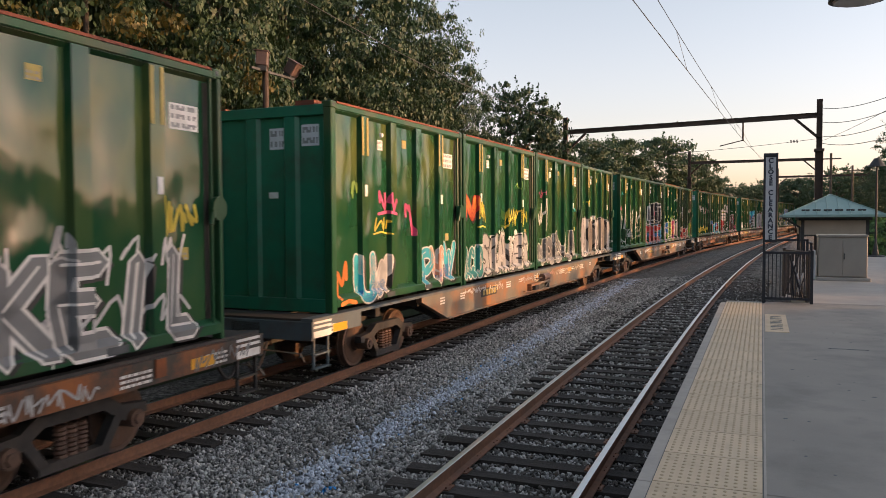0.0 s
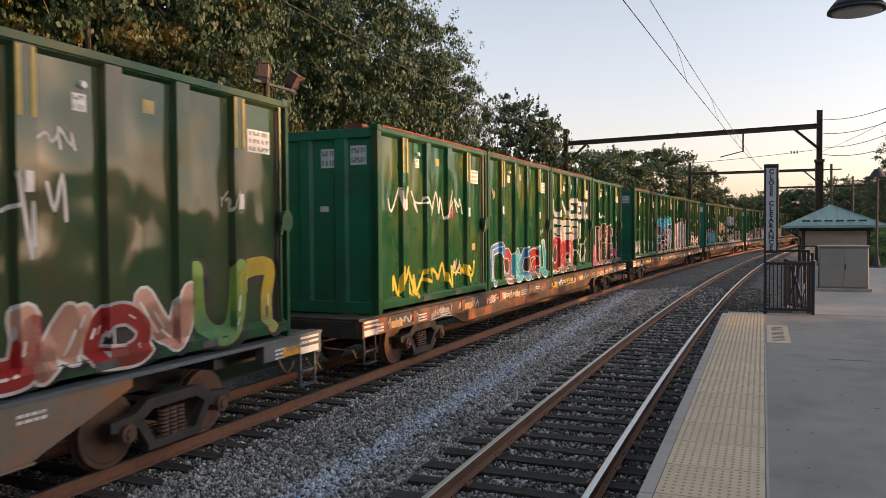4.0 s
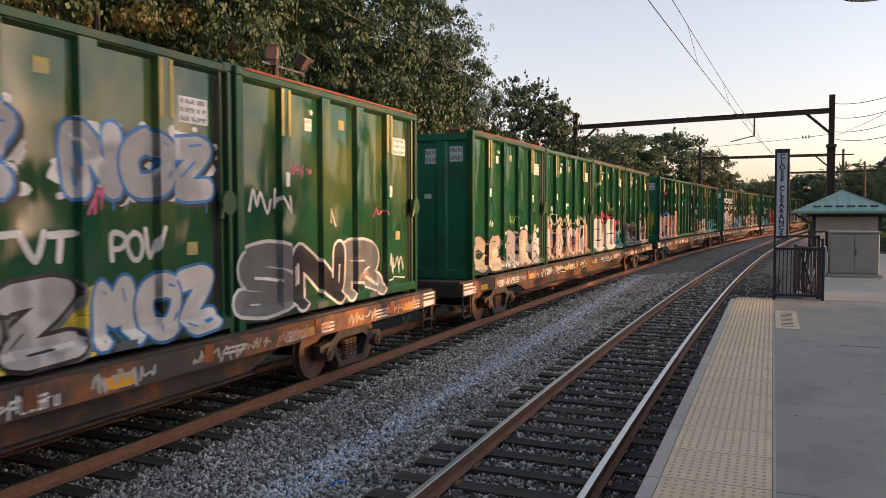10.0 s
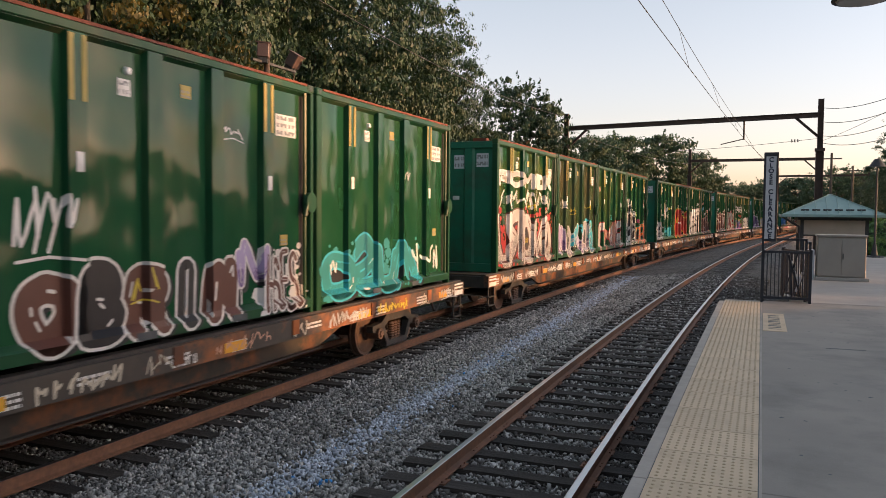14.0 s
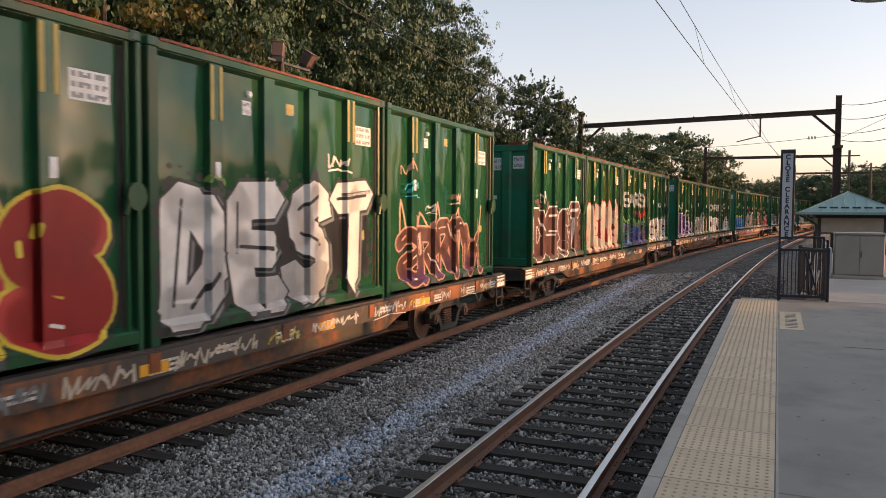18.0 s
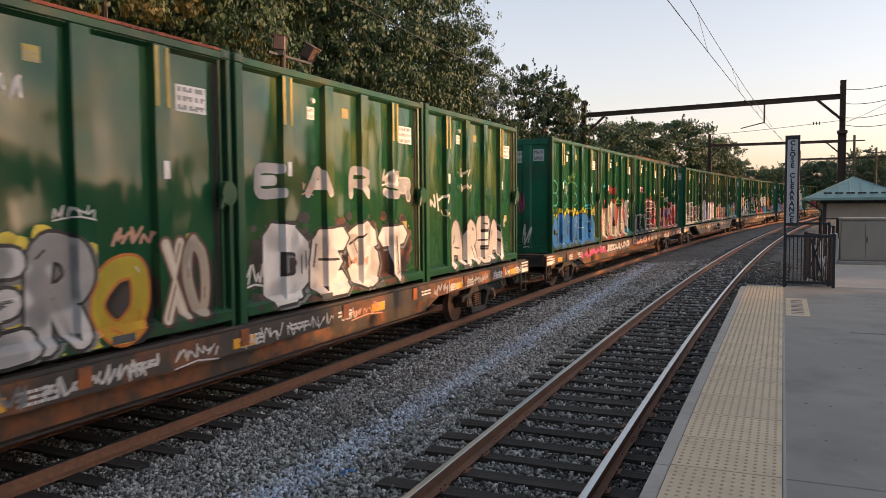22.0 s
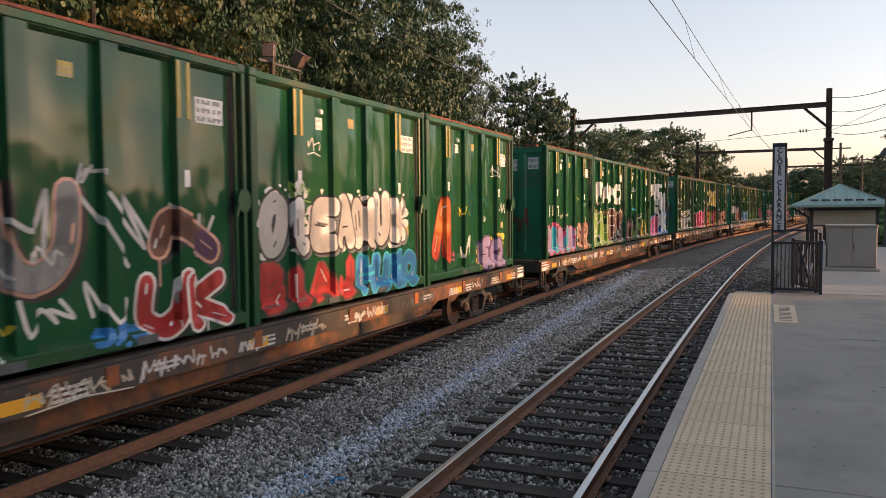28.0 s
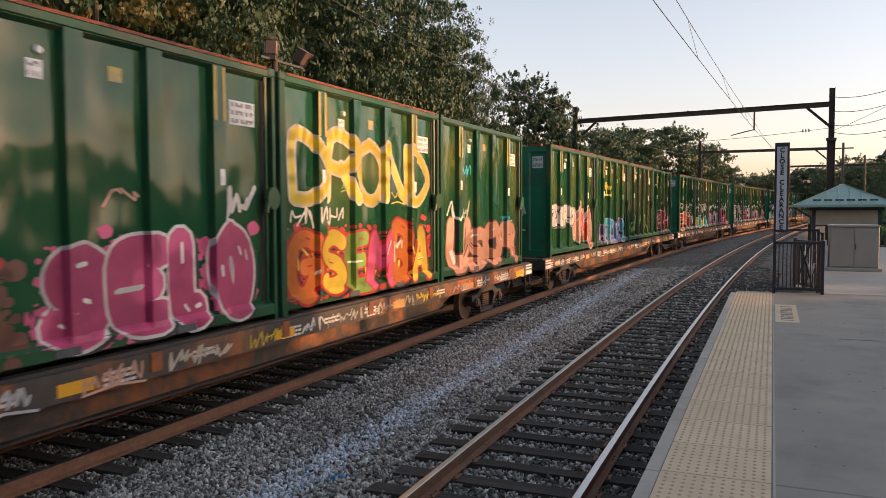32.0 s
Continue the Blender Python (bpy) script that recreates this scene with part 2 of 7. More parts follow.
M_GRASS = material("rough_grass", (0.03, 0.05, 0.015), (0.06, 0.075, 0.025), 0.95, scale=2.0, stain=(0.09, 0.075, 0.045), bump=0.8)
M_CONCRETE = material("coated_concrete", (0.265, 0.245, 0.220), (0.32, 0.295, 0.262), 0.82, scale=1.3, stain=(0.165, 0.158, 0.146),
                      stain_scale=0.9, stain_amount=0.7, bump=0.15, bump_scale=90)
M_CONCRETE2 = material("pale_concrete", (0.42, 0.39, 0.355), (0.36, 0.335, 0.31), 0.85, scale=2.2, stain=(0.28, 0.26, 0.24),
                       stain_scale=0.7, bump=0.15, bump_scale=80)
M_NOSING = material("concrete_edge", (0.45, 0.415, 0.37), (0.37, 0.34, 0.31), 0.85, scale=5, stain=(0.25, 0.23, 0.2), stain_scale=2, bump=0.2)
M_TILE = material("buff_tactile", (0.67, 0.53, 0.365), (0.60, 0.475, 0.33), 0.7, scale=3, stain=(0.38, 0.29, 0.18), stain_scale=1.5,
                  bump=0.1, spread=0.06)
M_DOME = material("worn_dome", (0.55, 0.43, 0.29), (0.48, 0.375, 0.25), 0.75, scale=12, bump=0)
M_NAVY = material("dark_blue_paint", (0.018, 0.022, 0.032), (0.03, 0.034, 0.045), 0.5, scale=9, bump=0.1)
M_SIGNWHITE = material("sign_white", (0.66, 0.67, 0.70), (0.58, 0.59, 0.62), 0.5, scale=3, bump=0.02)
M_SIGNBLUE = material("sign_letters", (0.02, 0.03, 0.06), (0.03, 0.04, 0.075), 0.5, scale=5, bump=0)
M_STEEL = material("weathered_brown_steel", (0.045, 0.032, 0.028), (0.075, 0.05, 0.04), 0.8, scale=3, stain=(0.1, 0.06, 0.045), bump=0.2)
M_WIRE = material("copper_wire", (0.045, 0.05, 0.05), (0.07, 0.07, 0.07), 0.6, scale=3, bump=0)
M_ROOF = material("green_metal_roof", (0.21, 0.34, 0.32), (0.26, 0.39, 0.37), 0.32, scale=1.2, stain=(0.12, 0.2, 0.18), bump=0.03)
M_BEIGE = material("beige_panel", (0.45, 0.39, 0.32), (0.40, 0.345, 0.285), 0.7, scale=1.5, stain=(0.3, 0.26, 0.22), bump=0.05)
M_CABINET = material("grey_beige_cabinet", (0.36, 0.325, 0.285), (0.32, 0.29, 0.255), 0.6, scale=2, stain=(0.25, 0.22, 0.19), bump=0.04)
M_DARK = material("dark_grey_paint", (0.03, 0.032, 0.035), (0.05, 0.052, 0.055), 0.6, scale=5, bump=0.05)
M_LAMPBOX = material("pinkish_metal", (0.13, 0.08, 0.068), (0.095, 0.062, 0.055), 0.5, scale=6, bump=0.05)
M_BARK = material("bark", (0.07, 0.055, 0.042), (0.12, 0.10, 0.08), 0.95, scale=6, stretch=(1, 1, 0.3), bump=0.9)
M_LEAF = leaf_material("leaf_green", (0.022, 0.052, 0.022), (0.054, 0.098, 0.042), 0.22)
M_LEAF2 = leaf_material("leaf_gold_green", (0.065, 0.072, 0.016), (0.15, 0.115, 0.026))
M_LEAF3 = leaf_material("leaf_deep_green", (0.017, 0.045, 0.020), (0.042, 0.085, 0.036), 0.22)
# distant crowns: haze put into the leaf colour as a lighter green
M_FARLEAF = leaf_material("leaf_soft_green", (0.036, 0.070, 0.032), (0.072, 0.118, 0.055), 0.3)
M_IVY = leaf_material("leaf_bright_green", (0.085, 0.19, 0.06), (0.17, 0.31, 0.105))
GLASS = bpy.data.materials.new("lamp_glass")
GLASS.use_nodes = True
GLASS.node_tree.nodes["Principled BSDF"].inputs["Base Color"].default_value = (0.55, 0.5, 0.48, 1)
GLASS.node_tree.nodes["Principled BSDF"].inputs["Roughness"].default_value = 0.15

# ---- mesh helpers ----


def box(bm, x0, x1, y0, y1, z0, z1, slot=0):
    """An upright box; slot is its material."""
    v = [bm.verts.new(p) for p in ((x0, y0, z0), (x1, y0, z0), (x1, y1, z0), (x0, y1, z0), (x0, y0, z1), (x1, y0, z1), (x1, y1, z1), (x0, y1, z1))]
    for q in ((3, 2, 1, 0), (4, 5, 6, 7), (0, 1, 5, 4), (1, 2, 6, 5), (2, 3, 7, 6), (3, 0, 4, 7)):
        bm.faces.new([v[k] for k in q]).material_index = slot
    return v


def prism(bm, points, axis, a, b, slot=0):
    """A 2D outline pushed along an axis from a to b."""
    def at(p, d):
        return {"x": (d, p[0], p[1]), "y": (p[0], d, p[1]), "z": (p[0], p[1], d)}[axis]
    lo, hi = [bm.verts.new(at(p, a)) for p in points], [bm.verts.new(at(p, b)) for p in points]
    n = len(points)
    made = [bm.faces.new(lo), bm.faces.new(hi)]
    for k in range(n):
        made.append(bm.faces.new((lo[k], lo[(k + 1) % n], hi[(k + 1) % n], hi[k])))
    for face in made:
        face.material_index = slot
    bmesh.ops.recalc_face_normals(bm, faces=made)


def rod(bm, a, b, r0, r1=None, sides=8, slot=0):
    """A straight tapered bar from a to b."""
    a, b = Vector(a), Vector(b)
    r1 = r0 if r1 is None else r1
    q = (b - a).to_track_quat("Z", "Y")
    rings = []
    for c, r in ((a, r0), (b, r1)):
        rings.append([bm.verts.new(c + q @ Vector((r * math.cos(2 * math.pi * k / sides), r * math.sin(2 * math.pi * k / sides), 0))) for k in range(sides)])
    for k in range(sides):
        bm.faces.new((rings[0][k], rings[0][(k + 1) % sides], rings[1][(k + 1) % sides], rings[1][k])).material_index = slot
    bm.faces.new(rings[0][::-1]).material_index = slot
    bm.faces.new(rings[1]).material_index = slot


def tube(bm, pts, r, sides=6):
    """One unbroken tube through the points."""
    pts = [Vector(p) for p in pts]
    rings = []
    for k, p in enumerate(pts):
        d = (pts[min(k + 1, len(pts) - 1)] - pts[max(k - 1, 0)]).normalized()
        u = d.cross(Vector((0.3, 0.1, 1.0)) if abs(d.z) < 0.9 else Vector((1, 0, 0))).normalized()
        v = d.cross(u)
        rings.append([bm.verts.new(p + u * (r * math.cos(2 * math.pi * i / sides)) + v * (r * math.sin(2 * math.pi * i / sides))) for i in range(sides)])
    for a, b in zip(rings, rings[1:]):
        for i in range(sides):
            bm.faces.new((a[i], a[(i + 1) % sides], b[(i + 1) % sides], b[i]))
    bm.faces.new(rings[0][::-1])
    bm.faces.new(rings[-1])


def mesh_of(name, bm, materials, bevel=0.0, smooth=False):
    if bevel:
        bmesh.ops.bevel(bm, geom=list(bm.edges), offset=bevel, segments=1, affect="EDGES", clamp_overlap=True)
    me = bpy.data.meshes.new(name)
    bm.to_mesh(me)
    bm.free()
    for m in materials if isinstance(materials, (list, tuple)) else [materials]:
        me.materials.append(m)
    if smooth:
        me.shade_smooth()
    return me


def part(name, bm, materials, parent, label="", at=None, bevel=0.0, smooth=False):
    """One mesh under a thing or under a part; bm may be a finished mesh."""
    me = bm if isinstance(bm, bpy.types.Mesh) else mesh_of(name, bm, materials, bevel, smooth)
    ob = new(name, me)
    ob.parent = parent
    if at is not None:
        ob.matrix_basis = at if isinstance(at, Matrix) else Matrix.Translation(at)
    return tagged(ob, label)


def thing(name, label, category, m=None, group="", kind=""):
    ob = new(name)
    ob.empty_display_size = 0.3
    if m is not None:
        ob.matrix_basis = m if isinstance(m, Matrix) else Matrix.Translation(m)
    return tagged(ob, label, category, group, kind)


def boxed(*sizes):
    bm = bmesh.new()
    for s in sizes:
        box(bm, *s)
    return bm


def arrays_mesh(name, verts, faces, materials):
    me = bpy.data.meshes.new(name)
    verts, faces = np.asarray(verts, np.float32), np.asarray(faces, np.int32)
    k = faces.shape[1]
    me.vertices.add(len(verts))
    me.vertices.foreach_set("co", verts.ravel())
    me.loops.add(faces.size)
    me.loops.foreach_set("vertex_index", faces.ravel())
    me.polygons.add(len(faces))
    me.polygons.foreach_set("loop_start", np.arange(0, faces.size, k, dtype=np.int32))
    me.update(calc_edges=True)
    for m in materials if isinstance(materials, (list, tuple)) else [materials]:
        me.materials.append(m)
    return me


# ---- the lines of the two tracks ----
RAIL_FAR = -0.21                                   # top of the far rails; the near ones are at 0


def near_x(y):
    y = np.clip(y, -60.0, 170.0)
    return -2.30 - 0.0197 * y + 0.000841 * y * y - 1.78e-6 * y ** 3


def far_line():
    """Points of the far track's middle, a metre apart, from 80 m behind to 700 m ahead."""
    pts = {}
    for way in (1, -1):
        x, y = -2.428, 0.0
        for k in range(0, 701 if way > 0 else 81):
            s = k * way
            c = min(max(s, -80), 230)
            th = -0.0067 + 0.001343 * c - 1e-6 * c * c
            pts[s] = (x - 5.809 * math.cos(th), y + 5.809 * math.sin(th), th)
            x, y = x + way * math.sin(th), y + way * math.cos(th)
    return pts


FAR = far_line()


def far_at(s):
    """Place and heading (to the right of +y) on the far track at s metres."""
    k = int(math.floor(s))
    f = s - k
    a, b = FAR[k], FAR[k + 1]
    return a[0] + (b[0] - a[0]) * f, a[1] + (b[1] - a[1]) * f, a[2] + (b[2] - a[2]) * f


def near_at(s):
    x = near_x(s)
    return x, s, math.atan((near_x(s + 0.5) - near_x(s - 0.5)))

# ---- ground ----
TIE_STEP, TIE_NEAR, TIE_FAR = 0.58, 0.048, 0.485


def strip(name, rows, mat, label, category, kind="structure"):
    """A sheet from cross-sections: rows of points, the same number in each."""
    bm = bmesh.new()
    grid = [[bm.verts.new(p) for p in row] for row in rows]
    for a, b in zip(grid, grid[1:]):
        for k in range(len(a) - 1):
            bm.faces.new((a[k], a[k + 1], b[k + 1], b[k]))
    return tagged(new(name, mesh_of(name, bm, mat)), label, category, kind=kind)


def build_ground():
    rows = []
    for y in (-900, -80, -40, -20, 0, 20, 40, 60, 80, 110, 150, 200, 300, 900):
        f = FAR[max(-80, min(690, int(y)))][0] if y < 250 else 60
        rows.append([(-900, y, -0.2), (f - 40, y, -0.3), (f - 12, y, -0.4), (f - 4.4, y, -0.95), (max(near_x(y) + 3, f + 9), y, -0.95), (max(near_x(y) + 6, f + 13), y, -0.6), (900, y, -0.6)])
    strip("ground", rows, M_GRASS, "rough grass and earth beside the railway", "ground")
    rows = []
    for k in range(-30, 170, 2):
        fx, fy, fh = far_at(k)
        nx = near_x(k)
        bed = -0.225 + 0.047 * min(1, max(0, (k - 26) / 10))
        low = bed - 0.207
        rows.append([(fx - 4.2, fy, -1.0), (fx - 2.2, fy, -0.45), (fx, fy, low), (fx + 1.7, fy, low), (0.5 * (fx + nx), 0.5 * (fy + k), -0.33),
                     (nx - 1.7, k, bed), (nx, k, bed), (nx + 1.6, k, bed), (nx + 2.6, k, -0.45), (nx + 4.2, k, -1.0)])
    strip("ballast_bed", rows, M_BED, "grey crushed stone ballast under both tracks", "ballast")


def build_stones():
    rng = np.random.default_rng(5)
    n = 150000
    y = 3.2 + 36 * rng.random(n) ** 2.0
    fx = np.interp(y, np.arange(0, 60), [FAR[k][0] for k in range(60)])
    fh = np.interp(y, np.arange(0, 60), [FAR[k][2] for k in range(60)])
    nx = near_x(y)
    x = fx - 1.2 + rng.random(n) * (nx + 3.5 - fx)
    dn, df = x - nx, x - fx
    keep = (abs(abs(dn) - 0.753) > 0.085) & (abs(abs(df) - 0.753) > 0.085)
    tie = (abs(dn) < 1.39) & (abs((y - TIE_NEAR + TIE_STEP / 2) % TIE_STEP - TIE_STEP / 2) < 0.128)
    tie |= (abs(df) < 1.39) & (abs((y - df * np.sin(fh) - TIE_FAR + TIE_STEP / 2) % TIE_STEP - TIE_STEP / 2) < 0.128)
    keep &= ~tie | (rng.random(n) < 0.02)
    x, y, fx, nx = x[keep], y[keep], fx[keep], nx[keep]
    n = len(x)
    # ballast height across the line
    mid = 0.5 * (fx + nx)
    z = np.where(x < fx + 1.7, -0.432, np.where(x < mid, -0.432 + 0.102 * (x - fx - 1.7) / (mid - fx - 1.7),
        np.where(x < nx - 1.7, -0.33 + 0.105 * (x - mid) / (nx - 1.7 - mid), np.where(x < nx + 1.6, -0.225, -0.225 - 0.225 * (x - nx - 1.6)))))
    r = (0.016 + 0.017 * rng.random(n) ** 1.6) * (1 + 0.03 * np.maximum(0, y - 9))
    wedge = np.array([(-1.3, -0.8, -0.7), (-1.3, 0.9, -0.6), (-1.1, 0.1, 0.9), (1.3, -0.9, -0.6), (1.2, 0.8, -0.7), (1.3, 0.0, 0.8)])
    tris = np.array([(0, 1, 2), (3, 5, 4), (0, 4, 1), (0, 3, 4), (1, 4, 5), (1, 5, 2), (0, 2, 5), (0, 5, 3)])
    v = wedge[None] * (0.55 + 0.6 * rng.random((n, 6, 3))) * (0.6 + 0.6 * rng.random((n, 1, 3))) * r[:, None, None]
    q = rng.normal(size=(n, 4))
    q /= np.linalg.norm(q, axis=1)[:, None]
    w, a, b, c = q.T
    rot = np.stack([1 - 2 * (b * b + c * c), 2 * (a * b - w * c), 2 * (a * c + w * b), 2 * (a * b + w * c), 1 - 2 * (a * a + c * c), 2 * (b * c - w * a),
                    2 * (a * c - w * b), 2 * (b * c + w * a), 1 - 2 * (a * a + b * b)], 1).reshape(n, 3, 3)
    v = np.einsum("nij,nkj->nki", rot, v)
    v += np.stack([x, y, z + 0.006 + 0.020 * rng.random(n)], 1)[:, None]
    faces = (tris[None] + 6 * np.arange(n)[:, None, None]).reshape(-1, 3)
    streak = np.exp(-((x + 4.72 + 0.035 * (y - 7)) / 0.33) ** 2) * 0.95
    slot = np.where(rng.random(n) < streak, 1, 0)
    slot[np.hypot(x + 4.3, (y - 7.2) * 0.7) < 0.07] = 2
    slot[(slot == 1) & (rng.random(n) < 0.006)] = 2
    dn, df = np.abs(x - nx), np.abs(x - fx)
    dark_share = np.where(dn < 0.70, 0.36, np.where(x > nx + 0.8, 0.8, np.where(df < 1.3, 0.55, 0.0)))
    slot[(slot == 0) & (rng.random(n) < dark_share)] = 3    # brake dust and oil between the rails; darker stones along the platform's edge too
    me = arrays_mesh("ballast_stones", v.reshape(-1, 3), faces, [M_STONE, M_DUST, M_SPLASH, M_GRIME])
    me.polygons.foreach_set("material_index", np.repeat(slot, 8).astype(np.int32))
    tagged(new("ballast_stones", me), "loose angular grey ballast stones between the rails", "ballast", kind="stuff")


# ---- tracks ----


def rail_mesh(at, off, z, s0, s1, step):
    """Head, web and foot swept along the line; the head's top is bright."""
    prof = ((-0.075, -0.17), (0.075, -0.17), (0.075, -0.155), (0.012, -0.135), (0.010, -0.045), (0.036, -0.035), (0.036, -0.004), (0.028, 0.0), (-0.028, 0.0), (-0.036, -0.004), (-0.036, -0.035), (-0.010, -0.045), (-0.012, -0.135), (-0.075, -0.155))
    bm = bmesh.new()
    rings = []
    n = int((s1 - s0) / step)
    for k in range(n + 1):
        x, y, h = at(s0 + k * step)
        rings.append([bm.verts.new((x + (off + p[0]) * math.cos(h), y - (off + p[0]) * math.sin(h), z + p[1])) for p in prof])
    for a, b in zip(rings, rings[1:]):
        for k in range(len(prof)):
            f = bm.faces.new((a[k], a[(k + 1) % len(prof)], b[(k + 1) % len(prof)], b[k]))
            f.material_index = 1 if k in (6, 7, 8) else 0
    bmesh.ops.recalc_face_normals(bm, faces=list(bm.faces))
    return bm


def build_track(label, at, z, s0, s1, s_first, s_last, phase):
    t = thing("railway_track", label, "track", group="tracks", kind="structure")
    for off in (-0.753, 0.753):
        part("rail", rail_mesh(at, off, z, s0, s1, 2.0), [M_RAIL, M_RAILTOP], t, "rusty steel rail with a polished head")
    rng = random.Random(3)
    metas = []
    for v in range(3):
        bm = bmesh.new()
        box(bm, -1.37, 1.37, -0.115, 0.115, -0.17, 0)
        bmesh.ops.subdivide_edges(bm, edges=[e for e in bm.edges if abs((e.verts[0].co - e.verts[1].co).x) > 1], cuts=4)
        for w in bm.verts:
            w.co += Vector((rng.uniform(-.02, .02), rng.uniform(-.012, .012), rng.uniform(-.01, .006)))
        metas.append(mesh_of("tie", bm, M_TIE))
    plate = mesh_of("tie_plate", boxed((-0.13, 0.13, -0.09, 0.09, 0, 0.014), (-0.10, -0.085, -0.07, -0.05, 0.014, 0.035), (0.085, 0.10, 0.05, 0.07, 0.014, 0.035),
                                       (0.085, 0.10, -0.07, -0.05, 0.014, 0.035), (-0.10, -0.085, 0.05, 0.07, 0.014, 0.035)), M_RAIL)
    k = 0
    while True:
        s = s_first + phase + TIE_STEP * k
        if s > s_last:
            break
        x, y, h = at(s)
        m = pose(x, y, z - 0.172, 0, 0, -math.degrees(h) + rng.uniform(-0.8, 0.8)) @ Matrix.Translation((rng.uniform(-.05, .05), 0, 0))
        tie = part("tie", metas[k % 3], None, t, at=m)
        if y < 24 and z > -0.1:
            for off in (-0.753, 0.753):
                part("tie_plate", plate, None, tie, at=(off, 0, 0.001))
        k += 1
    bm = bmesh.new()
    while s < s1:
        x, y, h = at(s)
        before = len(bm.verts)
        vs = box(bm, -1.37, 1.37, -0.11, 0.11, -0.17, 0)
        m = pose(x, y, z - 0.172, 0, 0, -math.degrees(h))
        for w in vs:
            w.co = m @ w.co
        s += TIE_STEP
    tagged(part("far_ties", bm, M_TIE, t), kind="stuff")


# ---- platform ----
PLAT = 1.15


def build_platform():
    x0, x1 = -0.585, 0.02                             # tactile strip's edges near the strip's middle
    p = thing("platform", "high concrete station platform with a buff tactile edge", "platform", kind="structure")
    part("slab", boxed((-0.58, 5.2, -8, 4.655, PLAT - 0.35, PLAT), ), M_CONCRETE, p, "grey coated concrete slab", bevel=0.006)
    part("slab", boxed((-0.58, 5.2, 4.667, 15.28, PLAT - 0.35, PLAT)), M_CONCRETE, p, "grey coated concrete slab", bevel=0.006)
    part("slab", boxed((0.86, 3.2, 15.30, 20.0, PLAT - 0.35, PLAT + 0.002)), M_CONCRETE2, p, "pale concrete slab", bevel=0.006)
    part("slab", boxed((0.86, 5.2, 20.012, 34.0, PLAT - 0.35, PLAT + 0.002)), M_CONCRETE2, p, "pale concrete slab", bevel=0.006)
    part("slab", boxed((3.212, 5.2, 15.30, 20.0, PLAT - 0.35, PLAT + 0.002)), M_CONCRETE2, p, "pale concrete slab", bevel=0.006)
    part("wall", boxed((-0.45, 0.2, -8, 15.2, -1.0, PLAT - 0.35)), M_CONCRETE2, p, "stained concrete wall")
    part("wall", boxed((1.1, 5.2, 15.3, 33.8, -1.0, PLAT - 0.35)), M_CONCRETE2, p, "stained concrete wall")
    bm = bmesh.new()
    y = -6.34
    while y < 14.9:
        box(bm, x0 - 0.085, x0 - 0.002, y, min(y + 3.65, 14.93), PLAT - 0.20, PLAT + 0.006)
        y += 3.66
    part("edge_nosing", bm, M_NOSING, p, "pale concrete edge", bevel=0.004)
    part("edge_strip", boxed((0.027, 0.042, -8, 14.95, PLAT, PLAT + 0.007)), M_NOSING, p, "thin pale strip")
    bm = bmesh.new()
    box(bm, 0.005, 0.605, 0.006, 0.603, 0.0, 0.010)
    for i in range(11):
        for j in range(9):
            cx, cy = 0.045 + i * 0.052, 0.05 + j * 0.0635
            ring = [bm.verts.new((cx + 0.0125 * math.cos(a * math.pi / 3), cy + 0.0125 * math.sin(a * math.pi / 3), 0.010)) for a in range(6)]
            top = [bm.verts.new((cx + 0.008 * math.cos(a * math.pi / 3), cy + 0.008 * math.sin(a * math.pi / 3), 0.0155)) for a in range(6)]
            for a in range(6):
                bm.faces.new((ring[a], ring[(a + 1) % 6], top[(a + 1) % 6], top[a])).material_index = 1
            bm.faces.new(top).material_index = 1
    tile = mesh_of("tactile_tile", bm, [M_TILE, M_DOME])
    for k in range(-20, 17):
        part("tactile_tile", tile, None, p, at=(x0, 4.66 + 0.61 * k, PLAT - 0.004))
    part("tile_bed", boxed((x0 - 0.001, x1 + 0.006, -7.6, 14.94, PLAT, PLAT + 0.002)), M_INK, p, "dark mortar joints")
    rng = random.Random(8)
    bm = bmesh.new()
    for k in range(90):                               # gum spots and scraps on the slab
        x, y, r = rng.uniform(0.15, 1.9), rng.uniform(3.5, 14.5), rng.uniform(0.008, 0.022)
        bm.faces.new([bm.verts.new((x + r * rng.uniform(.6, 1.3) * math.cos(a), y + r * rng.uniform(.6, 1.3) * math.sin(a), PLAT + 0.003)) for a in (0, 1, 2, 3, 4, 5)])
    tagged(part("gum_spots", bm, M_INK, p, "dark spots and scraps"), kind="stuff")
    part("scratch", boxed((0.74, 1.16, 10.12, 10.15, PLAT + 0.001, PLAT + 0.003)), M_INK, p, "dark scratch")
    mat_ = thing("floor_plate", "worn buff plate with dark lettering bars on the platform", "plate", (0.03, 11.3, PLAT + 0.001))
    part("base", boxed((0.03, 0.33, 0, 2.02, 0, 0.005)), M_TILE, mat_)
    bm = bmesh.new()
    for k in range(11):
        w = 0.03 + 0.02 * (k % 3)
        box(bm, 0.10, 0.26, 0.2 + k * 0.15, 0.2 + k * 0.15 + w, 0.005, 0.007)
    tagged(part("lettering", bm, M_INK, mat_, "dark worn bars"), kind="stuff")


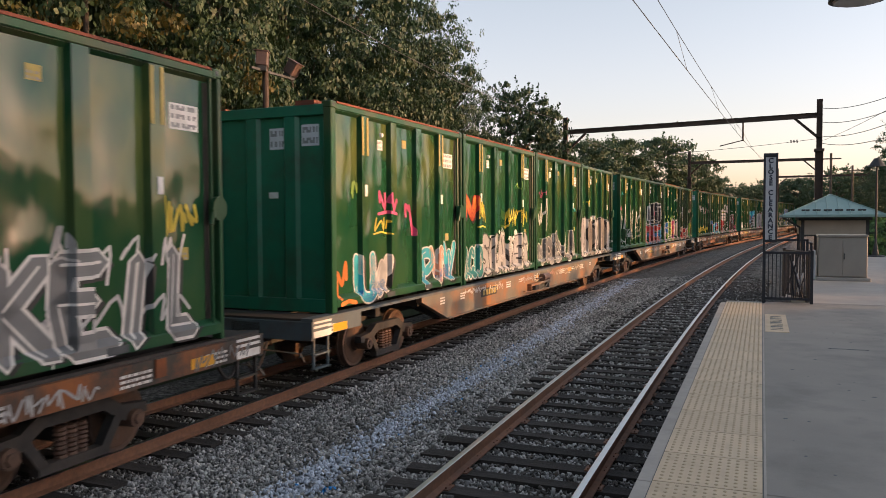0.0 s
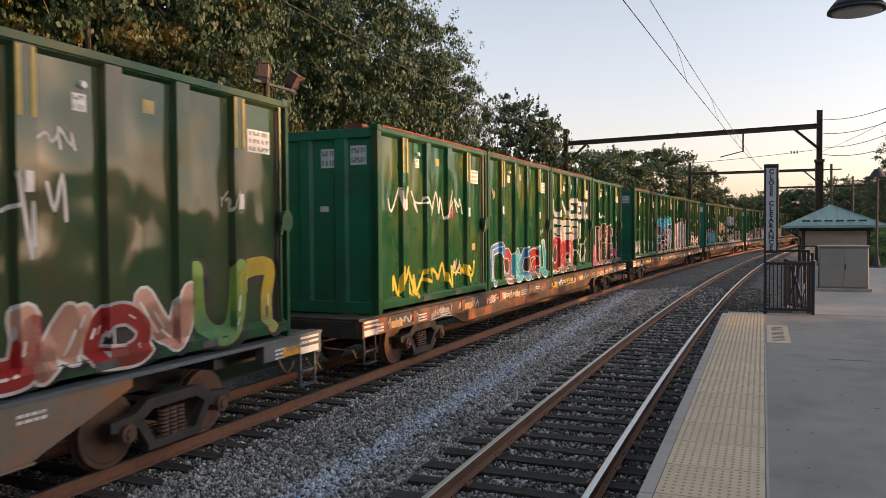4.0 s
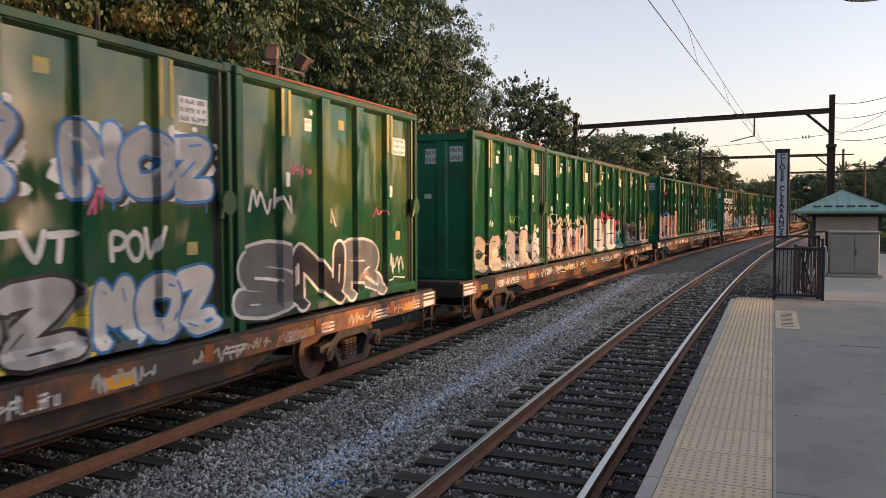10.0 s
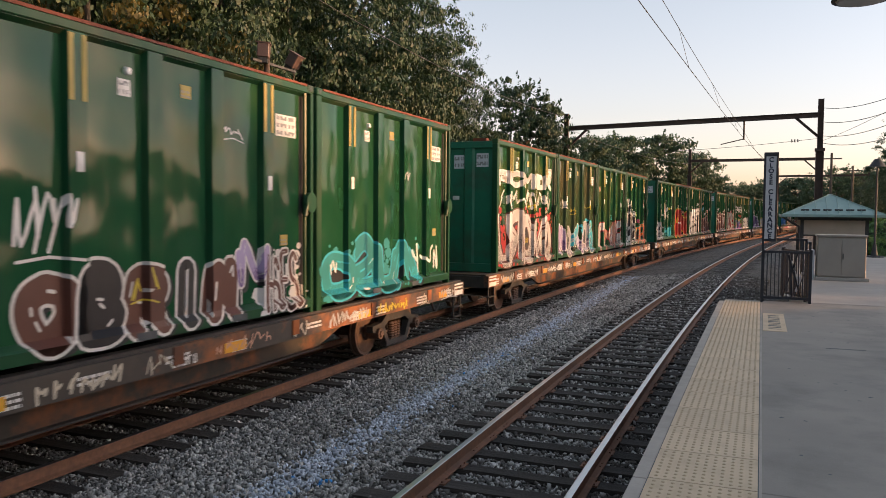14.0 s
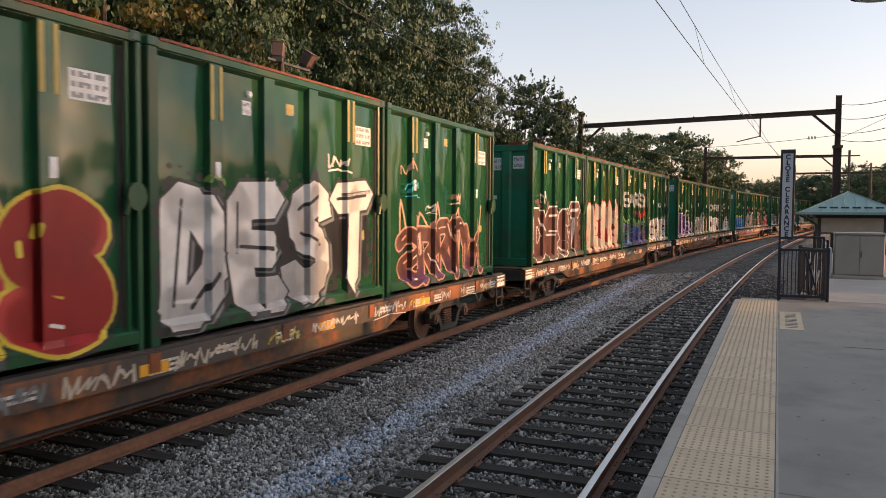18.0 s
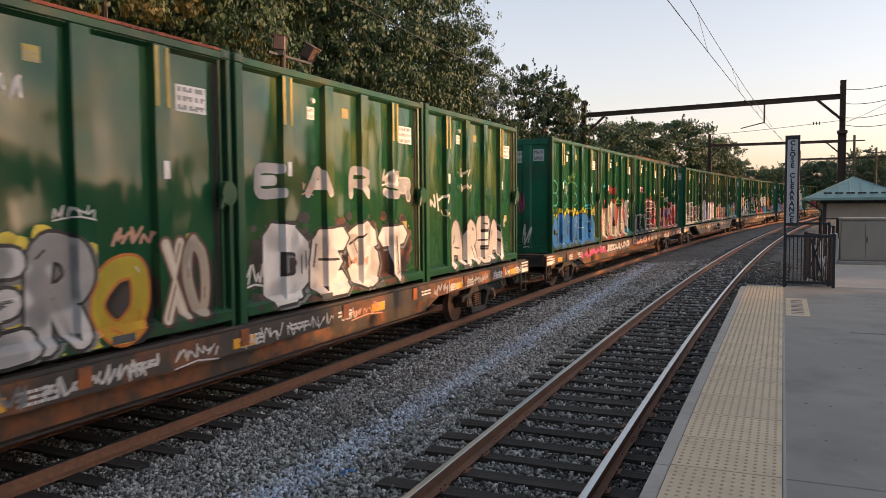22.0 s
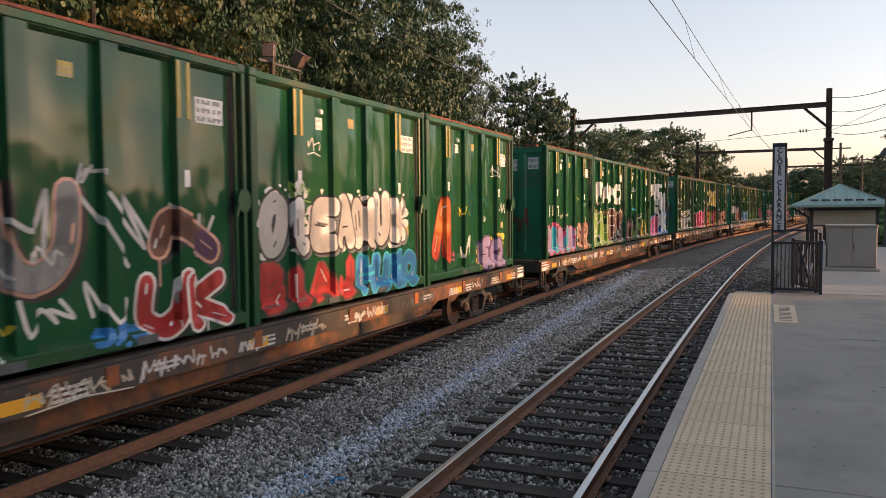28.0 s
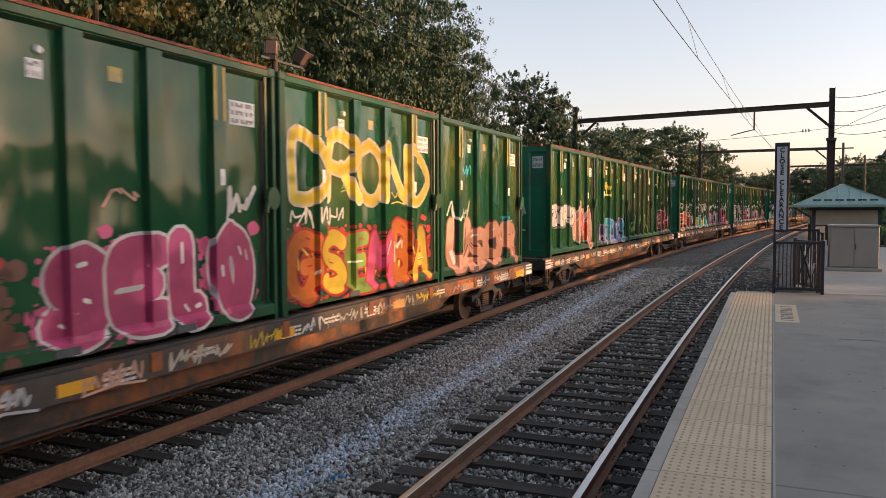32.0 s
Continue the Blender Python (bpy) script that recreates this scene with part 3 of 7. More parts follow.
# ---- sign, fence, cabinet ----


def text_mesh(body, size, mat, align="CENTER", fat=0.0):
    cu = bpy.data.curves.new("lettering", "FONT")
    cu.body, cu.size, cu.align_x, cu.align_y, cu.extrude, cu.resolution_u, cu.offset = body, size, align, "CENTER", 0.002, 2, fat
    ob = bpy.data.objects.new("lettering", cu)
    me = bpy.data.meshes.new_from_object(ob)
    bpy.data.objects.remove(ob)
    bpy.data.curves.remove(cu)
    me.materials.clear()
    me.materials.append(mat)
    return me


def build_sign():
    s = thing("clearance_sign", "tall narrow white sign reading CLOSE CLEARANCE on a dark frame", "sign", (0.02, 15.0, PLAT))
    part("post", boxed((0.0, 0.035, 0, 0.035, 0, 2.66)), M_NAVY, s)
    part("post", boxed((0.205, 0.24, 0, 0.035, 1.1, 2.66)), M_NAVY, s)
    part("panel", boxed((0.035, 0.205, 0.005, 0.03, 1.12, 2.62)), M_SIGNWHITE, s, "white face")
    part("frame", boxed((0, 0.24, -0.005, 0.04, 2.60, 2.67), (0, 0.24, -0.005, 0.04, 1.09, 1.14), (0, 0.037, -0.005, 0.04, 1.14, 2.60), (0.203, 0.24, -0.005, 0.04, 1.14, 2.60)), M_NAVY, s, "dark blue frame", bevel=0.004)
    z = 2.545
    for ch in "CLOSE CLEARANCE":
        if ch != " ":
            part("letter", text_mesh(ch, 0.118, M_SIGNBLUE, fat=0.0045), None, s, at=pose(0.12, 0.001, z - 0.01, 90, 0, 0))
        z -= 0.099 if ch != " " else 0.07


def build_fence():
    f = thing("end_fence", "dark blue steel fence and gate closing the platform's end", "fence", (0.02, 15.1, PLAT))
    for x in (0.0, 0.78):
        part("post", boxed((x, x + 0.05, 0, 0.05, 0, 0.95)), M_NAVY, f)
    for z in (0.06, 0.88):
        part("rail", boxed((0.0, 0.83, 0.005, 0.045, z, z + 0.045)), M_NAVY, f)
    part("rail", boxed((0.04, 0.76, 0.3, 0.34, 1.10, 1.14)), M_NAVY, f, "handrail")
    part("post", boxed((0.72, 0.76, 0.3, 0.34, 0, 1.12)), M_NAVY, f)
    for k in range(11):
        x = 0.09 + 0.065 * k
        part("bar", boxed((x, x + 0.016, 0.016, 0.032, 0.1, 0.88)), M_NAVY, f)
    for k, (a, b) in enumerate((((0.36, 0.1), (0.60, 0.88)), ((0.44, 0.86), (0.66, 0.1)), ((0.52, 0.1), (0.46, 0.86)))):
        bm = bmesh.new()
        rod(bm, (a[0], 0.06, a[1]), (b[0], 0.06, b[1]), 0.014)
        part("brace", bm, M_NAVY, f)
    fold = pose(0.80, 0.10, 0.0, 0, 0, 112)
    for x in (0.0, 1.02):
        part("gate_post", boxed((x, x + 0.05, 0, 0.05, 0.03, 0.95)), M_NAVY, f, at=fold)
    for z in (0.08, 0.88):
        part("gate_rail", boxed((0.05, 1.02, 0.008, 0.042, z, z + 0.045)), M_NAVY, f, at=fold)
    for k in range(10):
        part("gate_bar", boxed((0.11 + 0.09 * k, 0.13 + 0.09 * k, 0.015, 0.035, 0.125, 0.88)), M_NAVY, f, at=fold)
    bm = bmesh.new()
    rod(bm, (0.58, 0.075, 0.2), (0.68, 0.075, 0.55), 0.02)
    rod(bm, (0.50, 0.075, 0.75), (0.62, 0.075, 0.35), 0.012)
    part("wrapping", bm, M_SIGNWHITE, f, "pale worn tape")
    g = thing("stair_rail", "dark steel stair railing going down behind the fence", "railing", (0.9, 17.2, PLAT))
    for y in (0, 1.4, 2.8):
        part("post", boxed((0, 0.045, y, y + 0.045, 0, 1.0)), M_NAVY, g)
    for z in (0.5, 0.98):
        part("rail", boxed((0, 0.045, 0, 2.85, z, z + 0.045)), M_NAVY, g)
    w = thing("utility_cabinet", "grey-beige double-door equipment cabinet on a concrete plinth", "cabinet", (1.27, 20.75, PLAT))
    part("plinth", boxed((-0.05, 1.12, -0.05, 0.75, 0, 0.08)), M_CONCRETE2, w, bevel=0.01)
    part("body", boxed((0.0, 1.05, 0.02, 0.7, 0.08, 1.08)), M_CABINET, w, bevel=0.01)
    part("door", boxed((0.015, 0.52, 0, 0.02, 0.11, 1.02)), M_CABINET, w, bevel=0.004)
    part("door", boxed((0.528, 1.035, 0, 0.02, 0.11, 1.02)), M_CABINET, w, bevel=0.004)
    part("lid", boxed((-0.02, 1.07, -0.02, 0.72, 1.05, 1.10)), M_CABINET, w, bevel=0.01)
    part("handle", boxed((0.545, 0.565, -0.03, 0.0, 0.52, 0.66)), M_DARK, w)
    b = thing("battery_box", "white-painted narrow box beside the equipment cabinet", "box", (1.02, 20.9, PLAT))
    part("body", boxed((0, 0.2, 0, 0.4, 0, 0.72)), M_SIGNWHITE, b, bevel=0.01)


def build_shelter():
    y0, y1, x0, x1 = 38.2, 42.4, 1.62, 4.32
    s = thing("shelter", "small station shelter with a green standing-seam hip roof and beige panels", "shelter")
    for x in (x0, x1 - 0.14):
        for y in (y0, y1 - 0.14):
            part("post", boxed((x, x + 0.14, y, y + 0.14, -0.6, 2.5)), M_DARK, s)
    part("panel", boxed((x0 + 0.14, x1 - 0.14, y0, y0 + 0.06, 1.85, 2.50)), M_BEIGE, s, "beige fascia panel")
    part("panel", boxed((x0, x0 + 0.06, y0 + 0.14, y1 - 0.14, 1.85, 2.50)), M_BEIGE, s, "beige fascia panel")
    part("panel", boxed((x0 + 0.14, x1 - 0.14, y0 + 0.01, y0 + 0.05, -0.5, 0.8)), M_BEIGE, s, "beige lower panel")
    part("beam", boxed((x0 - 0.1, x1 + 0.1, y0 - 0.1, y0 + 0.1, 2.50, 2.72)), M_DARK, s)
    part("beam", boxed((x0 - 0.1, x0 + 0.1, y0 + 0.1, y1, 2.50, 2.72)), M_DARK, s)
    part("beam", boxed((x1 - 0.1, x1 + 0.1, y0 + 0.1, y1, 2.50, 2.72)), M_DARK, s)
    part("lintel", boxed((x0, x1, y0 - 0.01, y0 + 0.03, 1.80, 1.86)), M_DARK, s)
    ex0, ex1, ey0, ey1, ez = x0 - 0.72, x1 + 0.55, y0 - 0.7, y1 + 0.7, 2.74
    cx, cya, cyb, pz = 0.5 * (ex0 + ex1), ey0 + 2.0, ey1 - 2.0, 3.66
    bm = bmesh.new()
    c = [bm.verts.new(p) for p in ((ex0, ey0, ez), (ex1, ey0, ez), (ex1, ey1, ez), (ex0, ey1, ez))]
    r = [bm.verts.new(p) for p in ((cx, cya, pz), (cx, cyb, pz))]
    d = [bm.verts.new((v.co.x, v.co.y, ez - 0.05)) for v in c]
    for q in ((c[0], c[1], r[0]), (c[1], c[2], r[1], r[0]), (c[2], c[3], r[1]), (c[3], c[0], r[0], r[1]), (d[3], d[2], d[1], d[0])):
        bm.faces.new(q)
    for k in range(4):
        bm.faces.new((d[k], d[(k + 1) % 4], c[(k + 1) % 4], c[k]))
    part("roof", bm, M_ROOF, s, "green metal hip roof")
    part("gutter", boxed((ex0 - 0.09, ex1 + 0.09, ey0 - 0.09, ey0, ez - 0.1, ez + 0.02), (ex0 - 0.09, ex0, ey0, ey1, ez - 0.1, ez + 0.02)), M_ROOF, s, bevel=0.01)
    for k in range(1, 9):                             # standing seams and snow guards of the front slope
        x = ex0 + (ex1 - ex0) * k / 9
        f = 1 - abs(x - cx) / (0.5 * (ex1 - ex0))
        bm = bmesh.new()
        rod(bm, (x, ey0, ez + 0.012), (x, ey0 + 2.0 * f, ez + (pz - ez) * f + 0.012), 0.018, sides=4)
        part("seam", bm, M_ROOF, s)
        if 1 < k < 8:
            part("snow_guard", boxed((x - 0.16, x + 0.16, ey0 + 0.38, ey0 + 0.42, ez + 0.17, ez + 0.25)), M_DARK, s)
    bm = bmesh.new()
    rod(bm, (ex0, ey0, ez + 0.012), (cx, cya, pz + 0.012), 0.03, sides=4)
    rod(bm, (ex1, ey0, ez + 0.012), (cx, cya, pz + 0.012), 0.03, sides=4)
    rod(bm, (cx, cyb, pz + 0.012), (cx, cya, pz + 0.012), 0.03, sides=4)
    part("ridge", bm, M_ROOF, s)
    bm = bmesh.new()
    rod(bm, (ex0 - 0.04, ey0, ez - 0.1), (x0 - 0.05, y0 - 0.05, 2.2), 0.045)
    rod(bm, (x0 - 0.05, y0 - 0.05, 2.2), (x0 - 0.05, y0 - 0.05, -0.5), 0.045)
    part("downpipe", bm, M_DARK, s)
    strip_pts = [(0.3, 34.2, -0.55), (7, 34.2, -0.55)], [(1.0, 60, -0.5), (8, 60, -0.5)]
    strip("low_pavement", strip_pts, M_CONCRETE2, "pale concrete path beyond the platform", "pavement")
    l = thing("platform_lamp", "dark post lamp with a flared base at the platform's far end", "lamp post", (3.98, 33.3, PLAT))
    bm = bmesh.new()
    rod(bm, (0, 0, 0), (0, 0, 0.06), 0.34, 0.30, 12)
    rod(bm, (0, 0, 0.06), (0, 0, 0.5), 0.13, 0.05, 12)
    rod(bm, (0, 0, 0.5), (0, 0, 3.4), 0.042, 0.034, 10)
    part("post", bm, M_DARK, l)
    bm = bmesh.new()
    rod(bm, (0, 0, 3.4), (0, 0, 3.7), 0.30, 0.10, 14)
    part("shade", bm, M_DARK, l)


def build_overhead_lamp():
    l = thing("bell_lamp", "dark bell-shaped station lamp hanging from an arm over the platform", "lamp", (0.80, 8.2, 4.70))
    bm = bmesh.new()
    prev = None
    for r, z in ((0.25, 0.0), (0.245, 0.03), (0.19, 0.10), (0.11, 0.17), (0.05, 0.21), (0.035, 0.40)):
        if prev:
            rod(bm, (0, 0, prev[1]), (0, 0, z), prev[0], r, 20)
        prev = (r, z)
    part("shade", bm, M_NAVY, l, smooth=True)
    bm = bmesh.new()
    rod(bm, (0, 0, -0.015), (0, 0, 0.005), 0.20, 0.22, 16)
    part("diffuser", bm, GLASS, l)
    bm = bmesh.new()
    rod(bm, (0, 0, 0.38), (0.5, 0, 0.62), 0.03)
    rod(bm, (0.5, 0, 0.62), (1.1, 0, 0.55), 0.03)
    rod(bm, (1.1, 0, 0.75), (1.1, 0, -3.55), 0.06, 0.08, 10)
    part("arm", bm, M_NAVY, l)


# ---- overhead line ----


def hbeam(bm, a, b, w, h):
    """A rolled beam between two points: two flanges and a web."""
    a, b = Vector(a), Vector(b)
    m = Matrix.Translation(a) @ (b - a).to_track_quat("X", "Z").to_matrix().to_4x4()
    n = (b - a).length
    for q in ((0, n, -w / 2, w / 2, h / 2 - 0.025, h / 2), (0, n, -w / 2, w / 2, -h / 2, -h / 2 + 0.025), (0, n, -0.015, 0.015, -h / 2 + 0.025, h / 2 - 0.025)):
        for v in box(bm, *q):
            v.co = m @ v.co


def gantry(left, right, zl, zr, bl, br, r=0.22):
    g = thing("catenary_gantry", "brown steel portal gantry carrying the overhead wires across both tracks", "gantry", group="gantries")
    for (x, y), z, zb in ((left, zl, bl), (right, zr, br)):
        bm = bmesh.new()
        hbeam(bm, (x, y, -0.9), (x, y, z - 2.9), 0.42, 0.42)
        hbeam(bm, (x, y, z - 2.9), (x, y, z), 0.30, 0.30)
        part("post", bm, M_STEEL, g)
        part("collar", boxed((x - 0.26, x + 0.26, y - 0.26, y + 0.26, z - 3.0, z - 2.85)), M_STEEL, g)
    bm = bmesh.new()
    hbeam(bm, (left[0], left[1], bl), (right[0], right[1], br), 0.24, 0.29)
    part("beam", bm, M_STEEL, g)
    for (x, y), zb, way in ((left, bl, 1), (right, br, -1)):
        bm = bmesh.new()
        hbeam(bm, (x, y, zb - 1.35), (x + way * 1.35, y, zb - 0.1), 0.14, 0.14)
        part("brace", bm, M_STEEL, g)
    return g


def wire(name, pts, label, r=0.012):
    bm = bmesh.new()
    tube(bm, pts, r, 4)
    return tagged(new(name, mesh_of(name, bm, M_WIRE)), label, "wire")


def sag(a, b, d, n=14):
    a, b = Vector(a), Vector(b)
    return [tuple(a.lerp(b, k / n) - Vector((0, 0, 4 * d * (k / n) * (1 - k / n)))) for k in range(n + 1)]


def build_overhead():
    L, R = (-11.95, 50.4), (3.02, 50.0)
    g = gantry(L, R, 9.2, 9.42, 8.24, 8.51)
    bm = bmesh.new()
    rod(bm, (-1.1, 50.2, 8.3), (-1.1, 50.2, 7.2), 0.05)
    rod(bm, (-1.1, 50.2, 7.25), (-2.4, 50.2, 6.95), 0.03)
    part("hanger", bm, M_STEEL, g)
    for z, x in ((8.35, -4.9), (8.42, -2.2)):
        bm = bmesh.new()
        rod(bm, (x, 50.2, z), (x, 50.2, z + 0.22), 0.05, 0.03)
        part("insulator", bm, M_STEEL, g)
    gantry((-7.5, 90.6), (5.35, 90.0), 9.92, 9.9, 8.62, 8.6)
    gantry((2.2, 131), (14.5, 130), 10.0, 10.0, 8.7, 8.7)
    mess = sag((-2.95, 8, 8.45), (-1.1, 50.2, 7.7), 0.25)
    cont = sag((-2.68, 8, 6.95), (-0.75, 50.2, 6.85), 0.10)
    tagged(wire("messenger_wire", mess, "upper catenary wire over the near track"), group="catenary")
    tagged(wire("contact_wire", cont, "lower contact wire over the near track"), group="catenary")
    for k in (2, 5, 8, 11):
        wire("dropper", (mess[k], cont[k]), "thin vertical dropper between two catenary wires", 0.006)
    wire("messenger_wire", sag((-1.1, 50.2, 7.7), (1.4, 90.3, 7.8), 0.6), "upper catenary wire over the near track")
    wire("contact_wire", sag((-0.75, 50.2, 6.9), (1.9, 90.3, 6.9), 0.05), "lower contact wire over the near track")
    wire("cross_span", sag((-7.2, 50.2, 6.55), (2.9, 50.0, 7.15), 0.1), "cross wire with insulators below the gantry")
    for k in range(3):
        bm = bmesh.new()
        rod(bm, (1.5 + 0.16 * k, 50.03, 7.05), (1.56 + 0.16 * k, 50.03, 7.055), 0.09)
        tagged(new("insulator_disc", mesh_of("insulator_disc", bm, M_DARK)), "dark ribbed insulator disc on the cross wire", "insulator", group="insulators")
    for z, x1, z1 in ((8.9, 5.2, 7.55), (8.1, 5.1, 7.05), (7.3, 5.1, 6.65), (6.9, 5.0, 6.05)):
        wire("feeder_wire", sag((3.1, 50, z), (x1, 30, z1 - 0.3), 0.35), "dark feeder wire running to the gantry post", 0.016)
    wire("feeder_wire", sag((3.1, 50, 7.0), (5.6, 22, 7.0), 0.2), "dark feeder wire running to the gantry post", 0.012)
    wire("feeder_wire", sag((-12, 50.4, 9.0), (-11.6, 6, 9.6), 0.9), "dark feeder wire running beside the trees", 0.012)
    wire("feeder_wire", sag((-12, 50.4, 8.3), (-7.4, 90.6, 8.3), 0.5), "dark feeder wire running to the gantry post", 0.012)
    for x, y, z in ((6.2, 85, 9.4), (9.5, 100, 9.0)):
        p = thing("utility_pole", "brown wooden utility pole among trees", "pole", (x, y, -0.6))
        bm = bmesh.new()
        rod(bm, (0, 0, 0), (0, 0, z), 0.16, 0.11, 10)
        part("pole", bm, M_BARK, p)
        part("crossarm", boxed((-0.9, 0.9, -0.06, 0.06, z - 0.6, z - 0.48)), M_BARK, p)


def build_floodlight():
    f = thing("floodlight_pole", "pole with two boxy pinkish floodlights behind the train", "floodlight", (-11.5, 16.45, -0.5))
    bm = bmesh.new()
    rod(bm, (0, 0, 0), (0, 0, 7.0), 0.09, 0.075, 12)
    part("pole", bm, M_STEEL, f)
    part("arm", boxed((-0.03, 0.03, -0.6, 1.25, 6.85, 6.91)), M_DARK, f)
    for y, tilt, turn in ((-0.10, 4, -62), (1.25, 32, -85)):
        lamp = part("lamp_head", boxed((-0.18, 0.18, -0.15, 0.13, -0.17, 0.17)), M_LAMPBOX, f, at=pose(0.0, y, 7.16, -tilt, 0, turn), bevel=0.015)
        part("glass", boxed((-0.155, 0.155, -0.158, -0.151, -0.14, 0.12)), GLASS, lamp)
        part("hood", boxed((-0.20, 0.20, -0.21, 0.15, 0.172, 0.195)), M_LAMPBOX, lamp)
        part("cowl", boxed((-0.15, 0.15, -0.11, 0.11, -0.30, -0.172)), M_DARK, lamp)


# ---- trees ----


def crown_mesh(name, seed, n_clumps, per, leaf, mats, droop=0.3, sprays=70, lumpy=1.0, core=0.25, puff=0.115):
    """Leaves of a crown of radius 1: uneven clumps over a lumpy form, and sprays that stick out of it. About one clump in five takes the second leaf."""
    rng = np.random.default_rng(seed)
    lobes = rng.normal(size=(12, 3))
    lobes /= np.linalg.norm(lobes, axis=1, keepdims=True)
    amp = lumpy * rng.uniform(-0.35, 0.32, 12)

    def form(d):
        return 1 + (amp * np.clip(d @ lobes.T, 0, 1) ** 4).sum(1)

    d = rng.normal(size=(n_clumps, 3))
    d /= np.linalg.norm(d, axis=1, keepdims=True)
    c = d * (rng.uniform(core, 1.0, n_clumps) ** 0.4 * form(d) * 0.92)[:, None]
    size = rng.uniform(0.5, 1.3, n_clumps) * puff
    q = rng.normal(size=(n_clumps, per, 3))              # each clump is a dome of leaves that face outwards
    q[..., 2] = np.abs(q[..., 2]) * 0.9 - 0.25
    q /= np.linalg.norm(q, axis=2, keepdims=True)
    off = q * size[:, None, None] * (rng.random((n_clumps, per, 1)) ** 0.35) * (1, 1, 0.62)
    pos = (c[:, None] + off).reshape(-1, 3)
    pos[:, 2] -= droop * (off[..., 0] ** 2 + off[..., 1] ** 2).reshape(-1) / 0.3
    slot = np.repeat((rng.random(n_clumps) < 0.22).astype(np.int32), per)
    m = 60
    e = rng.normal(size=(sprays, 3)) * (1, 1, 0.9) + (0, 0, 0.15)
    e /= np.linalg.norm(e, axis=1, keepdims=True)
    u = rng.random((sprays, m))
    reach = form(e)[:, None] * (0.62 + (0.34 + 0.22 * rng.random((sprays, 1))) * u)
    sp = e[:, None] * reach[..., None] + rng.normal(size=(sprays, m, 3)) * 0.035 * (1.3 - u)[..., None]
    sp[..., 2] += 0.10 * u - 0.16 * u * u
    pos = np.concatenate([pos, sp.reshape(-1, 3)])
    slot = np.concatenate([slot, np.zeros(sprays * m, np.int32)])
    n = len(pos)
    face = np.concatenate([q.reshape(-1, 3), np.repeat(e, m, 0)]) + rng.normal(size=(n, 3)) * 0.45
    a = np.cross(face, rng.normal(size=(n, 3)))
    a[:, 2] -= 0.25 * droop
    a /= np.linalg.norm(a, axis=1, keepdims=True) + 1e-9
    b = np.cross(a, face)
    b /= np.linalg.norm(b, axis=1, keepdims=True) + 1e-9
    ln = (leaf * rng.uniform(0.6, 1.4, n))[:, None]
    v = np.stack([pos - a * ln * 0.5, pos + b * ln * 0.33, pos + a * ln * 0.5, pos - b * ln * 0.33], 1).reshape(-1, 3)
    me = arrays_mesh(name, v, np.arange(4 * n).reshape(-1, 4), mats)
    me.polygons.foreach_set("material_index", slot)
    return me


def trunk_mesh(name, seed, height, r, limbs, spread):
    rng = random.Random(seed)
    bm = bmesh.new()
    p, q = Vector((0, 0, 0)), Vector((rng.uniform(-.06, .06), rng.uniform(-.06, .06), height * 0.45))
    rod(bm, p, q, r, r * 0.7, 9)
    top = Vector((q.x + rng.uniform(-.1, .1), q.y + rng.uniform(-.1, .1), height * 0.9))
    rod(bm, q, top, r * 0.7, r * 0.15, 7)
    for k in range(limbs):
        f = rng.uniform(0.3, 0.95)
        a = p.lerp(q, f) if rng.random() < 0.5 else q.lerp(top, f)
        w = rng.uniform(0, 6.28)
        b = a + Vector((math.cos(w) * spread * 0.5, math.sin(w) * spread * 0.5, height * rng.uniform(0.04, 0.12)))
        c = b + Vector((math.cos(w + rng.uniform(-.6, .6)) * spread * 0.5, math.sin(w + rng.uniform(-.6, .6)) * spread * 0.5, height * rng.uniform(0.02, 0.12)))
        rod(bm, a, b, r * 0.35, r * 0.2, 6)
        rod(bm, b, c, r * 0.2, r * 0.05, 5)
    return mesh_of(name, bm, M_BARK)


